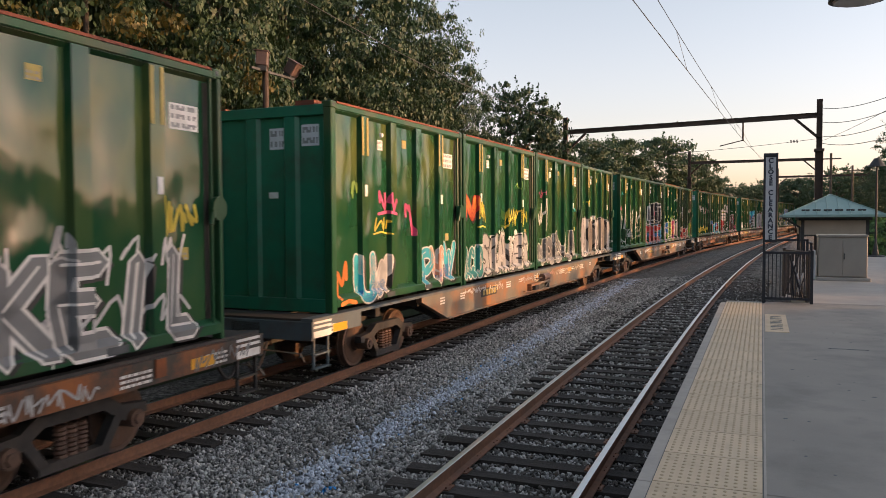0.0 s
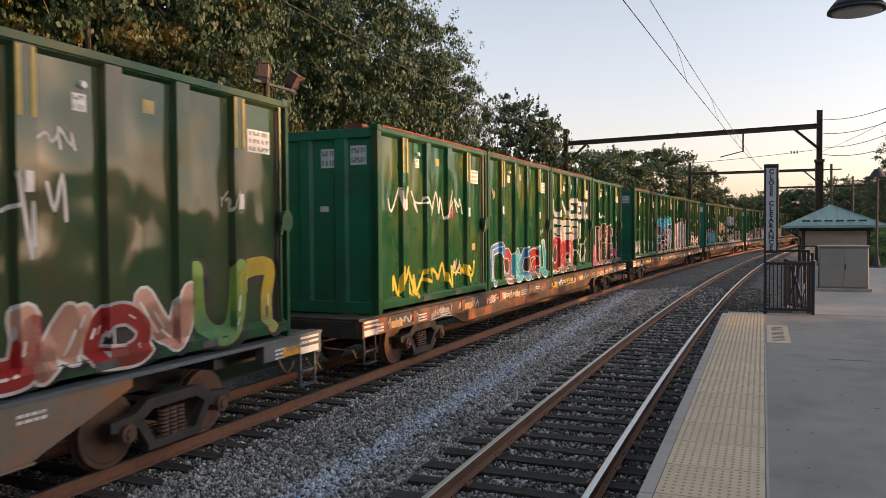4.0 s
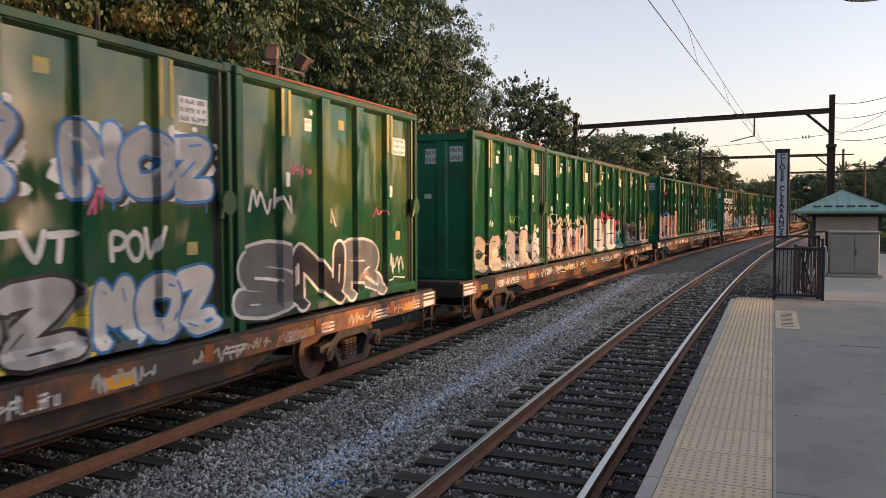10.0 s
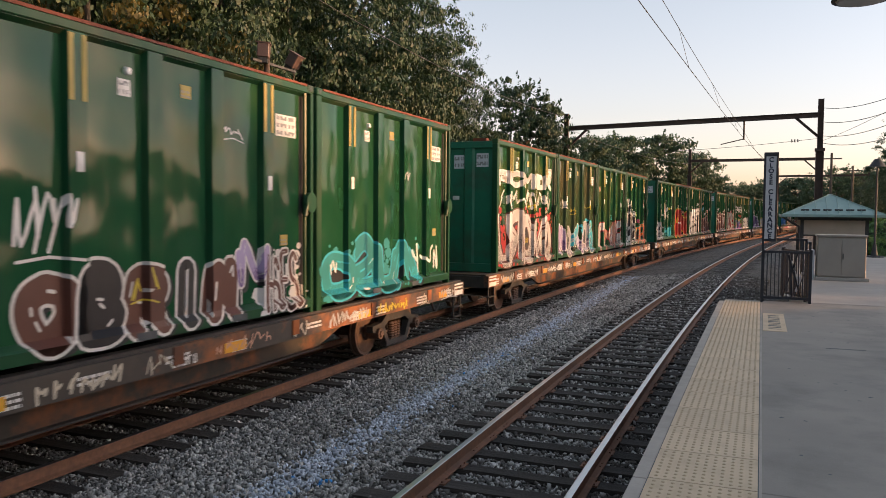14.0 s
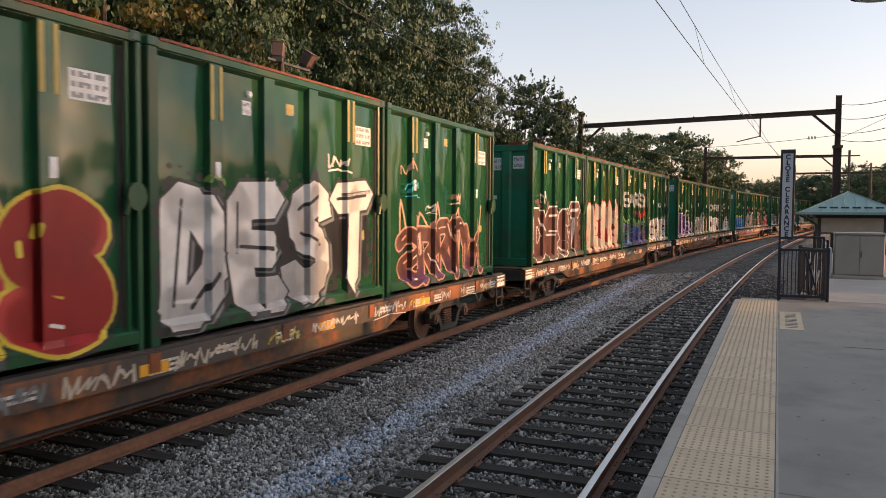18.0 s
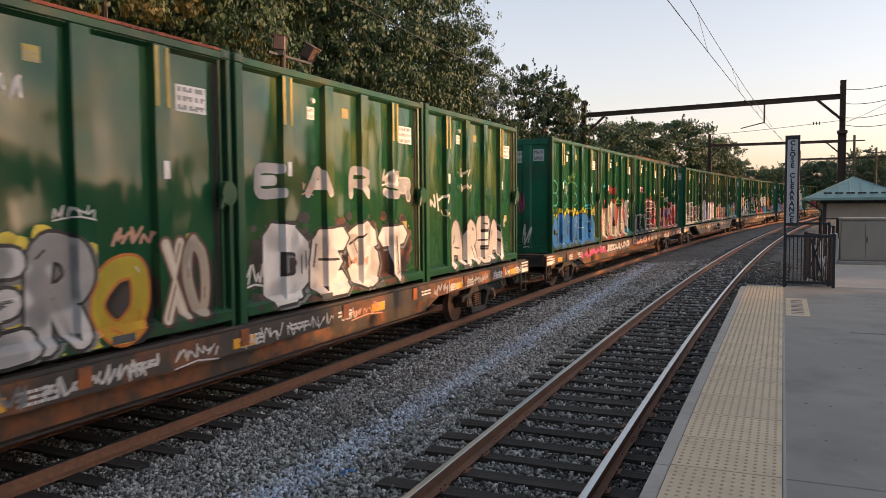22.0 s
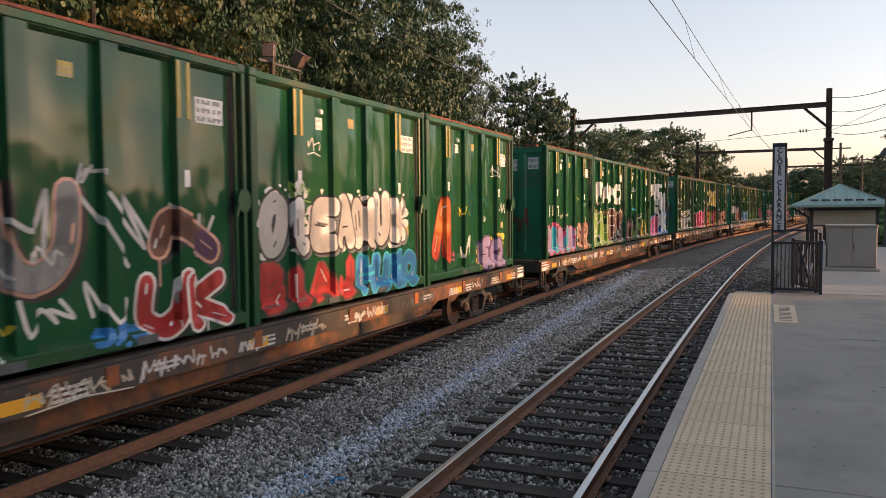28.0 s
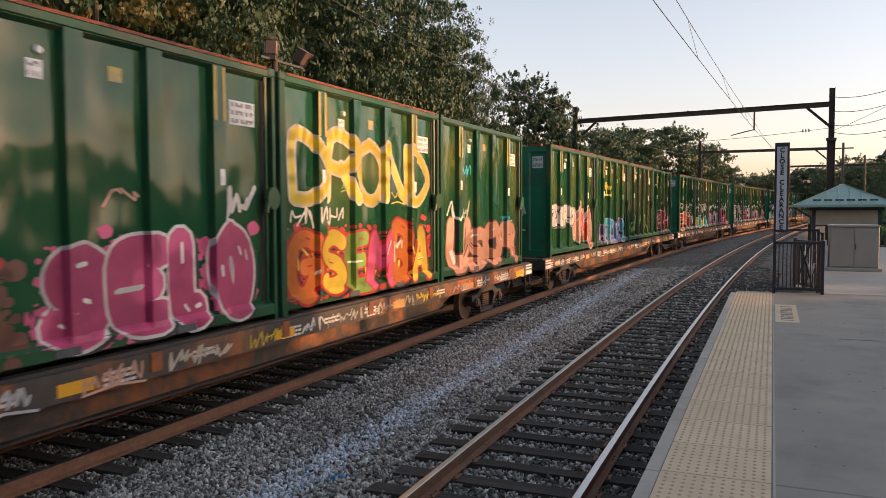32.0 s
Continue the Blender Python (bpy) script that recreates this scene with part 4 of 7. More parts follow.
def build_trees():
    big = []
    for k, mats in enumerate(([M_LEAF, M_LEAF3], [M_LEAF, M_LEAF2], [M_LEAF3, M_LEAF])):
        big.append((crown_mesh("crown", 20 + k, 330, 165, 0.0245, mats, sprays=130, lumpy=1.7, puff=0.125), trunk_mesh("trunk", k, 1.0, 0.035, 9, 0.7)))
    far = [crown_mesh("crown", 40 + k, 150, 100, 0.054, mats, sprays=40, puff=0.19) for k, mats in enumerate(([M_FARLEAF, M_LEAF3], [M_FARLEAF, M_LEAF]))]
    young = crown_mesh("crown", 61, 190, 90, 0.055, [M_LEAF3, M_FARLEAF], 0.1, 170, 1.2, 0.05, 0.15)
    screen = crown_mesh("crown", 51, 150, 85, 0.105, [M_LEAF3, M_LEAF], sprays=30, puff=0.2)
    hedge = crown_mesh("foliage", 71, 190, 95, 0.070, [M_IVY, M_LEAF], 0.1, 60, puff=0.19)
    bare = [trunk_mesh("trunk", 9 + k, 1.0, 0.03, 8, 0.6) for k in range(2)]
    rng = random.Random(4)

    def tree(x, y, h, r, kind, label, group, crown_low=0.25, distant=False):
        t = thing("tree", label, "tree", (x, y, -0.7), group)
        rz = h * (1 - crown_low) / 2
        cm, tm = (young, bare[0]) if kind == 9 else (screen, bare[0]) if kind == 5 else (far[kind % 2], bare[kind % 2]) if distant else big[kind % 3]
        c = part("crown", cm, None, t, at=Matrix.Translation((0, 0, h - rz * 0.92)) @ pose(0, 0, 0, 0, 0, rng.uniform(0, 360)))
        c.scale = (r * 0.95, r * 0.95, rz * 0.95)
        k = part("trunk", tm, None, t)
        k.scale = (r * 0.8, r * 0.8, h * 0.9)
        return t

    lab = "tall leafy tree on the bank behind the tracks"
    for x, y, h, r, k in ((-17.0, 3, 15, 5.2, 1), (-18.0, 9.5, 17, 5.8, 1), (-16.4, 15.5, 16.5, 5.0, 1), (-17.5, 21.5, 17, 5.6, 0), (-18.2, 27.5, 17.5, 5.8, 2),
                          (-18.6, 33.5, 17, 5.4, 0), (-18.5, 38.6, 15.0, 5.2, 2), (-24, 13, 19, 6.5, 3), (-25, 25, 19, 6.5, 4), (-26, 36, 17, 6, 3),
                          (-14.6, -4, 15, 5, 1), (-20.5, 44.5, 12.4, 5.0, 2), (-22.5, -1, 13, 5, 5), (-23, 6.5, 14, 5, 5), (-23, 16, 14, 5.4, 5), (-16.2, 46.4, 8.6, 3.0, 3), (-17.0, 42.2, 12.4, 3.5, 0)):
        tree(x, y, h, r, k, lab, "trees on the bank", 0.08, k > 2)
    tree(-14.0, 48.5, 11.6, 2.9, 9, "slender young tree with feathery upright branches", "trees on the bank", 0.25)
    for k in range(15):                                # undergrowth below the tall trees
        y = -8 + 4.0 * k
        s = thing("shrub", "dense green shrub at the foot of the trees", "shrub", ((-12.5 if y < 13 else -13.9) + rng.uniform(-.5, .3) - 0.0012 * y * y, y, -0.8), "shrubs")
        c = part("foliage", hedge, None, s, at=Matrix.Translation((0, 0, 2.7)) @ pose(0, 0, 0, 0, 0, rng.uniform(0, 360)))
        c.scale = (1.7, 2.6, rng.uniform(2.6, 3.6))
        part("stem", bare[0], None, s).scale = (1.2, 1.2, 3.0)
    # a hedge mostly out of view, added to shade the ballast
    for k in range(18):
        s = thing("shrub", "low green shrub by the near track, mostly unseen, for shade", "shrub", (8.6 + rng.uniform(-.4, .5), 5.4 + 3.7 * k, -0.8), "shrubs")
        c = part("foliage", hedge, None, s, at=Matrix.Translation((0, 0, 1.3)) @ pose(0, 0, 0, 0, 0, rng.uniform(0, 360)))
        c.scale = (1.3, 2.6, rng.uniform(1.6, 2.1))
        part("stem", bare[1], None, s).scale = (1.0, 1.0, 1.6)
    far_lab = "distant leafy tree beyond the bend"
    for x, y, h, r in ((-19.5, 92, 13.2, 5.5), (-17.5, 104, 14.5, 6), (-13.5, 112, 15.2, 6.2), (-9.2, 120, 13.2, 4.6), (-8.6, 150, 11.5, 4.2), (-18, 72, 9.5, 3.8), (-21, 82, 11.0, 4.5),
                       (-5, 160, 9.5, 4), (1, 168, 10.2, 5), (6, 150, 10.6, 5), (11, 140, 11.0, 5), (16, 150, 11.5, 6), (21, 135, 11.5, 5.5), (26, 150, 12, 6), (9, 175, 11, 6), (-14, 165, 12, 6), (-26, 130, 14, 7),
                       (-1.5, 190, 11, 6), (19, 180, 12, 6), (32, 165, 13, 7), (14, 112, 9.2, 4.0), (19.5, 108, 9.5, 4.5)):
        tree(x, y, h, r, int(x * 7) & 1, far_lab, "trees beyond the bend", 0.08, True)
    # mostly unseen trees, added to shade the train's near part and its end walls
    near_lab = "leafy tree by the station, mostly added unseen for shade"
    for x, y, h, r, k in ((9.9, 62, 10.4, 3.4, 0), (12.5, 74, 9.0, 3.8, 2), (15, 52, 11, 4.0, 1), (13.2, 88, 9.5, 4, 0),
                          (24, 15.0, 9.6, 3.6, 5), (28, 15.5, 9.0, 3.8, 5), (25.5, 10.5, 10.6, 4.4, 5), (25, 3, 10.4, 4.4, 5), (25, -4, 10.4, 4.4, 4), (7.5, -20, 13, 5.5, 5), (14, -22, 14, 6, 5), (22, -24, 14, 6, 5), (-14, -14, 14, 5.0, 5), (-17, -23, 16, 6, 5), (-26, -18, 16, 6.5, 5), (2, -34, 14, 6, 5), (-15, -36, 16, 6.5, 5), (10, -34, 15, 6, 5), (-4.5, -48, 15, 6, 5), (-12, -52, 15, 6, 5), (4, -52, 15, 6, 5), (22, 13.5, 9.8, 4.0, 3), (20, 8, 10.0, 4.2, 4), (22, 0, 9.8, 4.2, 3), (20, -8, 9, 4.4, 4), (24, -17, 9, 5, 3),
                          (19, 63, 4.6, 3.2, 3), (24, 70, 5.6, 4.0, 4), (18, 77, 5.4, 3.6, 3), (23, 86, 6.0, 4.2, 4)):
        tree(x, y, h, r, k, near_lab, "trees by the station", 0.15, k > 2)
    for k in range(17):                                # unseen low tree belt far beyond the station, added for the containers' reflections
        tree(84 + rng.uniform(-6, 9), -6 + 10 * k, rng.uniform(6.6, 8.6), rng.uniform(5.6, 7), k & 1, "unseen leafy tree in a distant belt, added for reflections", "distant tree belt", 0.02, True)


build_ground()
build_track("near railway track with dark wooden ties", near_at, 0.0, -8.0, 168.0, 1.208, 78, 0.0)
build_track("far railway track with dark wooden ties", lambda s: far_at(s), RAIL_FAR, -60.0, 330.0, -3.575, 48, 0.0)
build_stones()
build_platform()
build_sign()
build_fence()
build_shelter()
build_overhead_lamp()
build_overhead()
build_floodlight()
build_trees()

# ---- the train: containers ----
LEN, WID, TALL = 6.02, 1.30, 3.74                  # length, half width, height
RIBS = (-1.78, -0.60, 0.58, 1.76)                  # middles of the side ribs along the container
PANEL = 1.185                                     # half width at the recessed panels


FLAT, FOOT = 0.125, 0.15                         # half widths of a rib at its face and at its foot
FIRST, LAST = -2.83, 2.86                         # where the recessed side begins and ends


def side_depth(y):
    """Half width of the container's skin at y along its side."""
    if y > 2.93 or y < -2.85:
        return WID
    if y > LAST or y < FIRST:
        return PANEL + (WID - PANEL) * ((y - LAST) / (2.93 - LAST) if y > 0 else (FIRST - y) / (2.85 + FIRST))
    for c in RIBS:
        d = abs(y - c)
        if d < FLAT:
            return WID - 0.012
        if d < FOOT:
            return PANEL + (WID - 0.012 - PANEL) * (FOOT - d) / (FOOT - FLAT)
    return PANEL


CUTS = sorted({round(v, 3) for c in RIBS for v in (c - FOOT, c - FLAT, c + FLAT, c + FOOT)} | {-2.85, FIRST, LAST, 2.93})


def plate_mesh(w, h, rows, ink_rows, mat=None):
    """A small printed plate facing +x: one sheet whose dark cells stand for its lines of print."""
    rng = random.Random(int(w * 1000 + h * 77))
    ys = [-w / 2, -0.44 * w]
    while ink_rows and ys[-1] < 0.38 * w:
        ys.append(ys[-1] + rng.uniform(0.022, 0.05) * max(1.0, w / 0.4))
    ys += [0.44 * w, w / 2]
    zs = [-h / 2]
    for k in range(rows):
        z = -h / 2 + h * (k + 0.5) / rows
        zs += [z - 0.27 * h / rows, z, z + 0.27 * h / rows]
    zs.append(h / 2)
    bm = bmesh.new()
    grid = [[bm.verts.new((0.008, y, z)) for y in ys] for z in zs]
    for a in range(len(zs) - 1):
        row, band = rows - 1 - (a - 1) // 3, (a - 1) % 3
        for b in range(len(ys) - 1):
            f = bm.faces.new((grid[a][b], grid[a][b + 1], grid[a + 1][b + 1], grid[a + 1][b]))
            if 0 < a < len(zs) - 2 and band < 2 and row in ink_rows and 0 < b < len(ys) - 2:
                f.material_index = int(b % 2 == 1 or rng.random() < 0.25)
    rim = [*grid[0], *(r[-1] for r in grid[1:]), *grid[-1][-2::-1], *(r[0] for r in grid[-2:0:-1])]
    back = [bm.verts.new((0, v.co.y, v.co.z)) for v in rim]
    for k in range(len(rim)):
        bm.faces.new((rim[k], back[k], back[(k + 1) % len(rim)], rim[(k + 1) % len(rim)]))
    return mesh_of("plate", bm, [mat or M_WHITE, M_PRINT])


def build_container():
    c = thing("waste_container", "green ribbed steel waste container with graffiti, on a flat wagon", "container", group="containers on the train")
    half = LEN / 2
    bm = bmesh.new()
    box(bm, -PANEL, PANEL, -half + 0.10, half - 0.06, 0.16, TALL - 0.14)
    part("body", bm, M_GREEN, c)
    rear = []
    for sx in (1, -1):
        for y in RIBS:
            bm = bmesh.new()
            prism(bm, ((sx * PANEL, y - FOOT), (sx * (WID - 0.012), y - FLAT), (sx * (WID - 0.012), y + FLAT), (sx * PANEL, y + FOOT)), "z", 0.24, TALL - 0.14)
            if sx > 0:
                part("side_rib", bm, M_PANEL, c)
            else:
                rear.append(bm)
        if sx > 0:
            edges = (FIRST, *RIBS, LAST)
            for k in range(5):                        # pressed panels between the ribs
                y0, y1 = edges[k] + (FOOT if k else 0), edges[k + 1] - (FOOT if k < 4 else 0)
                bm = bmesh.new()
                box(bm, PANEL - 0.01, PANEL + 0.004, y0, y1, 0.27, TALL - 0.15)
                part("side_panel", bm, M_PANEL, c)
        else:
            bm = bmesh.new()
            for piece in rear:
                me = bpy.data.meshes.new("piece")
                piece.to_mesh(me)
                bm.from_mesh(me)
                piece.free()
                bpy.data.meshes.remove(me)
            part("rear_ribs", bm, M_GREEN, c)
        part("top_rail", boxed((min(sx * 1.12, sx * WID), max(sx * 1.12, sx * WID), -half + 0.16, half - 0.08, TALL - 0.135, TALL - 0.03)), M_GREEN, c, bevel=0.012)
        bm = bmesh.new()                              # the sloped hood under the rail
        for a, b in ((FIRST, RIBS[0] - FOOT), (RIBS[0] + FOOT, RIBS[1] - FOOT), (RIBS[1] + FOOT, RIBS[2] - FOOT), (RIBS[2] + FOOT, RIBS[3] - FOOT), (RIBS[3] + FOOT, LAST)):
            prism(bm, ((sx * PANEL, TALL - 0.135), (sx * (WID - 0.03), TALL - 0.135), (sx * (WID - 0.03), TALL - 0.145), (sx * PANEL, TALL - 0.19)), "y", a + 0.004, b - 0.004)
        part("hood", bm, M_GREEN, c) if sx > 0 else bm.free()
        bm = bmesh.new()
        prism(bm, ((sx * 1.10, 0.09), (sx * WID, 0.09), (sx * WID, 0.22), (sx * (WID - 0.02), 0.24), (sx * PANEL, 0.30), (sx * 1.10, 0.30)), "y", -half + 0.16, half - 0.08)
        part("bottom_rail", bm, M_GREEN, c)
        for y in (-0.80, 1.02) if sx > 0 else ():
            part("fork_pocket", boxed((min(sx * 1.2, sx * (WID + 0.013)), max(sx * 1.2, sx * (WID + 0.013)), y - 0.17, y + 0.17, 0.10, 0.195)), M_INK, c, "dark fork opening")
        for ye in (-1, 1):
            y0, y1 = sorted((ye * (half - (0.16 if ye < 0 else 0.08)), ye * half))
            x0, x1 = sorted((sx * 1.14, sx * WID))
            part("corner_post", boxed((x0, x1, y0, y1, 0.0, TALL - 0.12)), M_GREEN, c, bevel=0.01)
            y0, y1 = sorted((ye * (half - 0.18), ye * (half + 0.004)))
            x0, x1 = sorted((sx * 1.13, sx * (WID + 0.006)))
            if sx < 0:
                continue
            k = part("corner_casting", boxed((x0, x1, y0, y1, TALL - 0.12, TALL)), M_GREEN, c, bevel=0.012)
            part("casting_hole", boxed((min(sx * 1.2, sx * (WID + 0.009)), max(sx * 1.2, sx * (WID + 0.009)), ye * (half - 0.09) - 0.03, ye * (half - 0.09) + 0.03, TALL - 0.09, TALL - 0.03)), M_INK, k, "dark lifting hole")
    part("roof", boxed((-1.12, 1.12, -half + 0.14, half - 0.1, TALL - 0.16, TALL - 0.06)), M_DARKGREEN, c, "dark flat lid")
    for y, z0, z1, name in ((-half + 0.02, TALL - 0.24, TALL - 0.05, "end_header"), (-half + 0.02, 0.0, 0.24, "end_sill")):
        part(name, boxed((-1.14, 1.14, y, y + 0.12, z0, z1)), M_DARKGREEN, c, bevel=0.01)
    part("end_wall", boxed((-1.14, 1.14, -half + 0.09, -half + 0.13, 0.2, TALL - 0.2)), M_DARKGREEN, c, "dark green end wall")
    part("door", boxed((-1.14, 1.14, half - 0.06, half - 0.01, 0.1, TALL - 0.12)), M_DARKGREEN, c, "dark green end door")
    for x in (-0.42, 0.42):
        bm = bmesh.new()
        prism(bm, ((x - 0.17, -half + 0.09), (x - 0.11, -half + 0.025), (x + 0.11, -half + 0.025), (x + 0.17, -half + 0.09)), "z", 0.24, TALL - 0.24)
        part("end_rib", bm, M_DARKGREEN, c)
    bm = bmesh.new()                                   # lock bar and bracket at the door's hinge
    rod(bm, (WID - 0.045, half - 0.20, 0.24), (WID - 0.045, half - 0.20, TALL - 0.14), 0.03)
    part("lock_bar", bm, M_GREEN, c)
    bm = bmesh.new()
    prism(bm, [(half - 0.12 + 0.15 * math.cos(a * math.pi / 6), 1.82 + 0.17 * math.sin(a * math.pi / 6)) for a in range(12)], "x", WID - 0.02, WID + 0.05)
    rod(bm, (WID + 0.02, half - 0.22, 1.80), (WID + 0.02, half - 0.28, 1.60), 0.035)
    part("lock_bracket", bm, M_GREEN, c, "heavy rounded lock bracket")
    bar = mesh_of("yellow_bar", boxed((0, 0.008, -0.034, 0.034, -0.72, 0)), M_YELLOW)
    for y in (RIBS[0], RIBS[3]):
        for d in (-0.088, 0.09):
            part("yellow_bar", bar, None, c, "yellow painted bar", at=(WID - 0.012, y + d, TALL - 0.16))
    big, small, tiny = plate_mesh(0.56, 0.34, 3, (0, 1, 2)), plate_mesh(0.20, 0.20, 2, (0, 1)), plate_mesh(0.10, 0.22, 4, ())
    yel = plate_mesh(0.20, 0.17, 3, (1, 2), M_YELLOW)
    part("plate", big, None, c, "white plate of unreadable print", at=(PANEL + 0.001, 2.36, TALL - 0.72))
    part("plate", small, None, c, "small white plate", at=(PANEL + 0.001, -1.02, TALL - 0.62))
    part("plate", yel, None, c, "small yellow and white plate", at=(PANEL + 0.001, 0.05, TALL - 0.52))
    part("plate", yel, None, c, "small yellow and white plate", at=(PANEL + 0.001, 2.30, 1.22))
    # flush dark strip that paints the shade of the recess beside the door
    part("door_seal", boxed((PANEL - 0.004, PANEL + 0.0065, 2.74, LAST, 0.30, TALL - 0.2)), M_BLACK, c, "dark strip painted for the shaded door recess")
    for y, z in ((RIBS[0] + 0.02, 2.20), (RIBS[3] + 0.03, 2.10)):
        part("plate", tiny, None, c, "narrow white plate", at=(WID - 0.011, y, z))
    bm = bmesh.new()
    rod(bm, (PANEL, -0.98, TALL - 0.42), (PANEL + 0.05, -0.98, TALL - 0.42), 0.055, 0.04, 12)
    part("vent_knob", bm, M_WHITE, c)
    for x, w, z in ((0.12, 0.34, TALL - 0.62), (0.82, 0.36, TALL - 0.58)):
        part("plate", plate_mesh(w, 0.38, 2, (0, 1), M_SIGNWHITE), None, c, "white plate of dark figure bars", at=pose(x, -half + 0.086, z, 0, 0, -90))
    part("plate", plate_mesh(0.20, 0.11, 1, ()), None, c, "small white plate", at=pose(0.02, -half + 0.086, 2.10, 0, 0, -90))
    return c


def add_seal(c):
    bm = bmesh.new()
    for sx in (1, -1):
        x0, x1 = sorted((sx * 1.14, sx * (WID + 0.004)))
        box(bm, x0, x1, -LEN / 2 + 0.2, LEN / 2 - 0.2, TALL - 0.032, TALL + 0.006)
    box(bm, 0.55, 0.95, -LEN / 2 + 0.02, -LEN / 2 + 0.25, TALL - 0.052, TALL + 0.03)
    return mesh_of("lid_rim", bm, M_SEAL)


# ---- the train: wagons ----
CAR = 27.43
TRUCKS = (-9.75, 9.75)                             # truck centres along the wagon


def build_truck(parent, y):
    t = part("truck", boxed((-0.9, 0.9, -0.14, 0.14, 0.42, 0.66)), M_BLACK, parent, "cast steel truck", at=(0, y, 0))
    for sx in (1, -1):
        bm = bmesh.new()
        x0, x1 = sx * 0.94, sx * 1.08
        prism(bm, ((-1.12, 0.50), (-1.12, 0.62), (-0.72, 0.66), (-0.50, 0.80), (0.50, 0.80), (0.72, 0.66), (1.12, 0.62), (1.12, 0.50), (0.74, 0.46), (0.42, 0.66), (-0.42, 0.66), (-0.74, 0.46)), "x", min(x0, x1), max(x0, x1))
        for q in (((-0.74, 0.56), (-0.60, 0.58), (-0.36, 0.22), (-0.50, 0.22)), ((0.60, 0.58), (0.74, 0.56), (0.50, 0.22), (0.36, 0.22)), ((-0.50, 0.14), (0.50, 0.14), (0.50, 0.25), (-0.50, 0.25))):
            prism(bm, q, "x", min(x0, x1), max(x0, x1))
        part("side_frame", bm, M_BLACK, t, "cast side frame with open windows")
        for d in (-0.15, 0.0, 0.15) if sx > 0 else ():
            bm = bmesh.new()
            rings = []                                # coils as one turned form
            for k in range(15):
                q = 0.078 if k % 2 == 0 else 0.052
                rings.append([bm.verts.new((sx * 1.0 + q * math.cos(i * math.pi / 4), d + q * math.sin(i * math.pi / 4), 0.255 + 0.026 * k)) for i in range(8)])
            for a, b in zip(rings, rings[1:]):
                for i in range(8):
                    bm.faces.new((a[i], a[(i + 1) % 8], b[(i + 1) % 8], b[i]))
            part("spring", bm, M_WHEEL, t, "coil spring")
        for ya in (-0.89, 0.89):
            bm = bmesh.new()
            rod(bm, (sx * 0.90, ya, 0.46), (sx * 1.15, ya, 0.46), 0.12, 0.115, 12)
            rod(bm, (sx * 1.15, ya, 0.46), (sx * 1.18, ya, 0.46), 0.08, 0.07, 6)
            part("bearing", bm, M_WHEEL, t, "roller bearing cap")
    for ya in (-0.89, 0.89):
        bm = bmesh.new()
        for sx in (1, -1):
            for a, b, r0, r1 in ((0.665, 0.70, 0.485, 0.485), (0.70, 0.80, 0.465, 0.455)):
                rod(bm, (sx * a, 0, 0), (sx * b, 0, 0), r0, r1, 28)
            rod(bm, (sx * 0.80, 0, 0), (sx * 0.808, 0, 0), 0.40, 0.38, 28, 1)
            rod(bm, (sx * 0.80, 0, 0), (sx * 0.86, 0, 0), 0.16, 0.13, 14, 1)
            for k in range(4):
                w = k * math.pi / 2
                rod(bm, (sx * 0.808, 0.27 * math.cos(w), 0.27 * math.sin(w)), (sx * 0.812, 0.27 * math.cos(w), 0.27 * math.sin(w)), 0.035, sides=6)
        rod(bm, (-0.8, 0, 0), (0.8, 0, 0), 0.085, sides=10)
        w = part("wheelset", bm, [M_WHEEL, M_WHEELFACE], t, "pair of steel wheels on an axle")
        w.matrix_parent_inverse = Matrix.Translation((0, ya, 0.46))
    return t


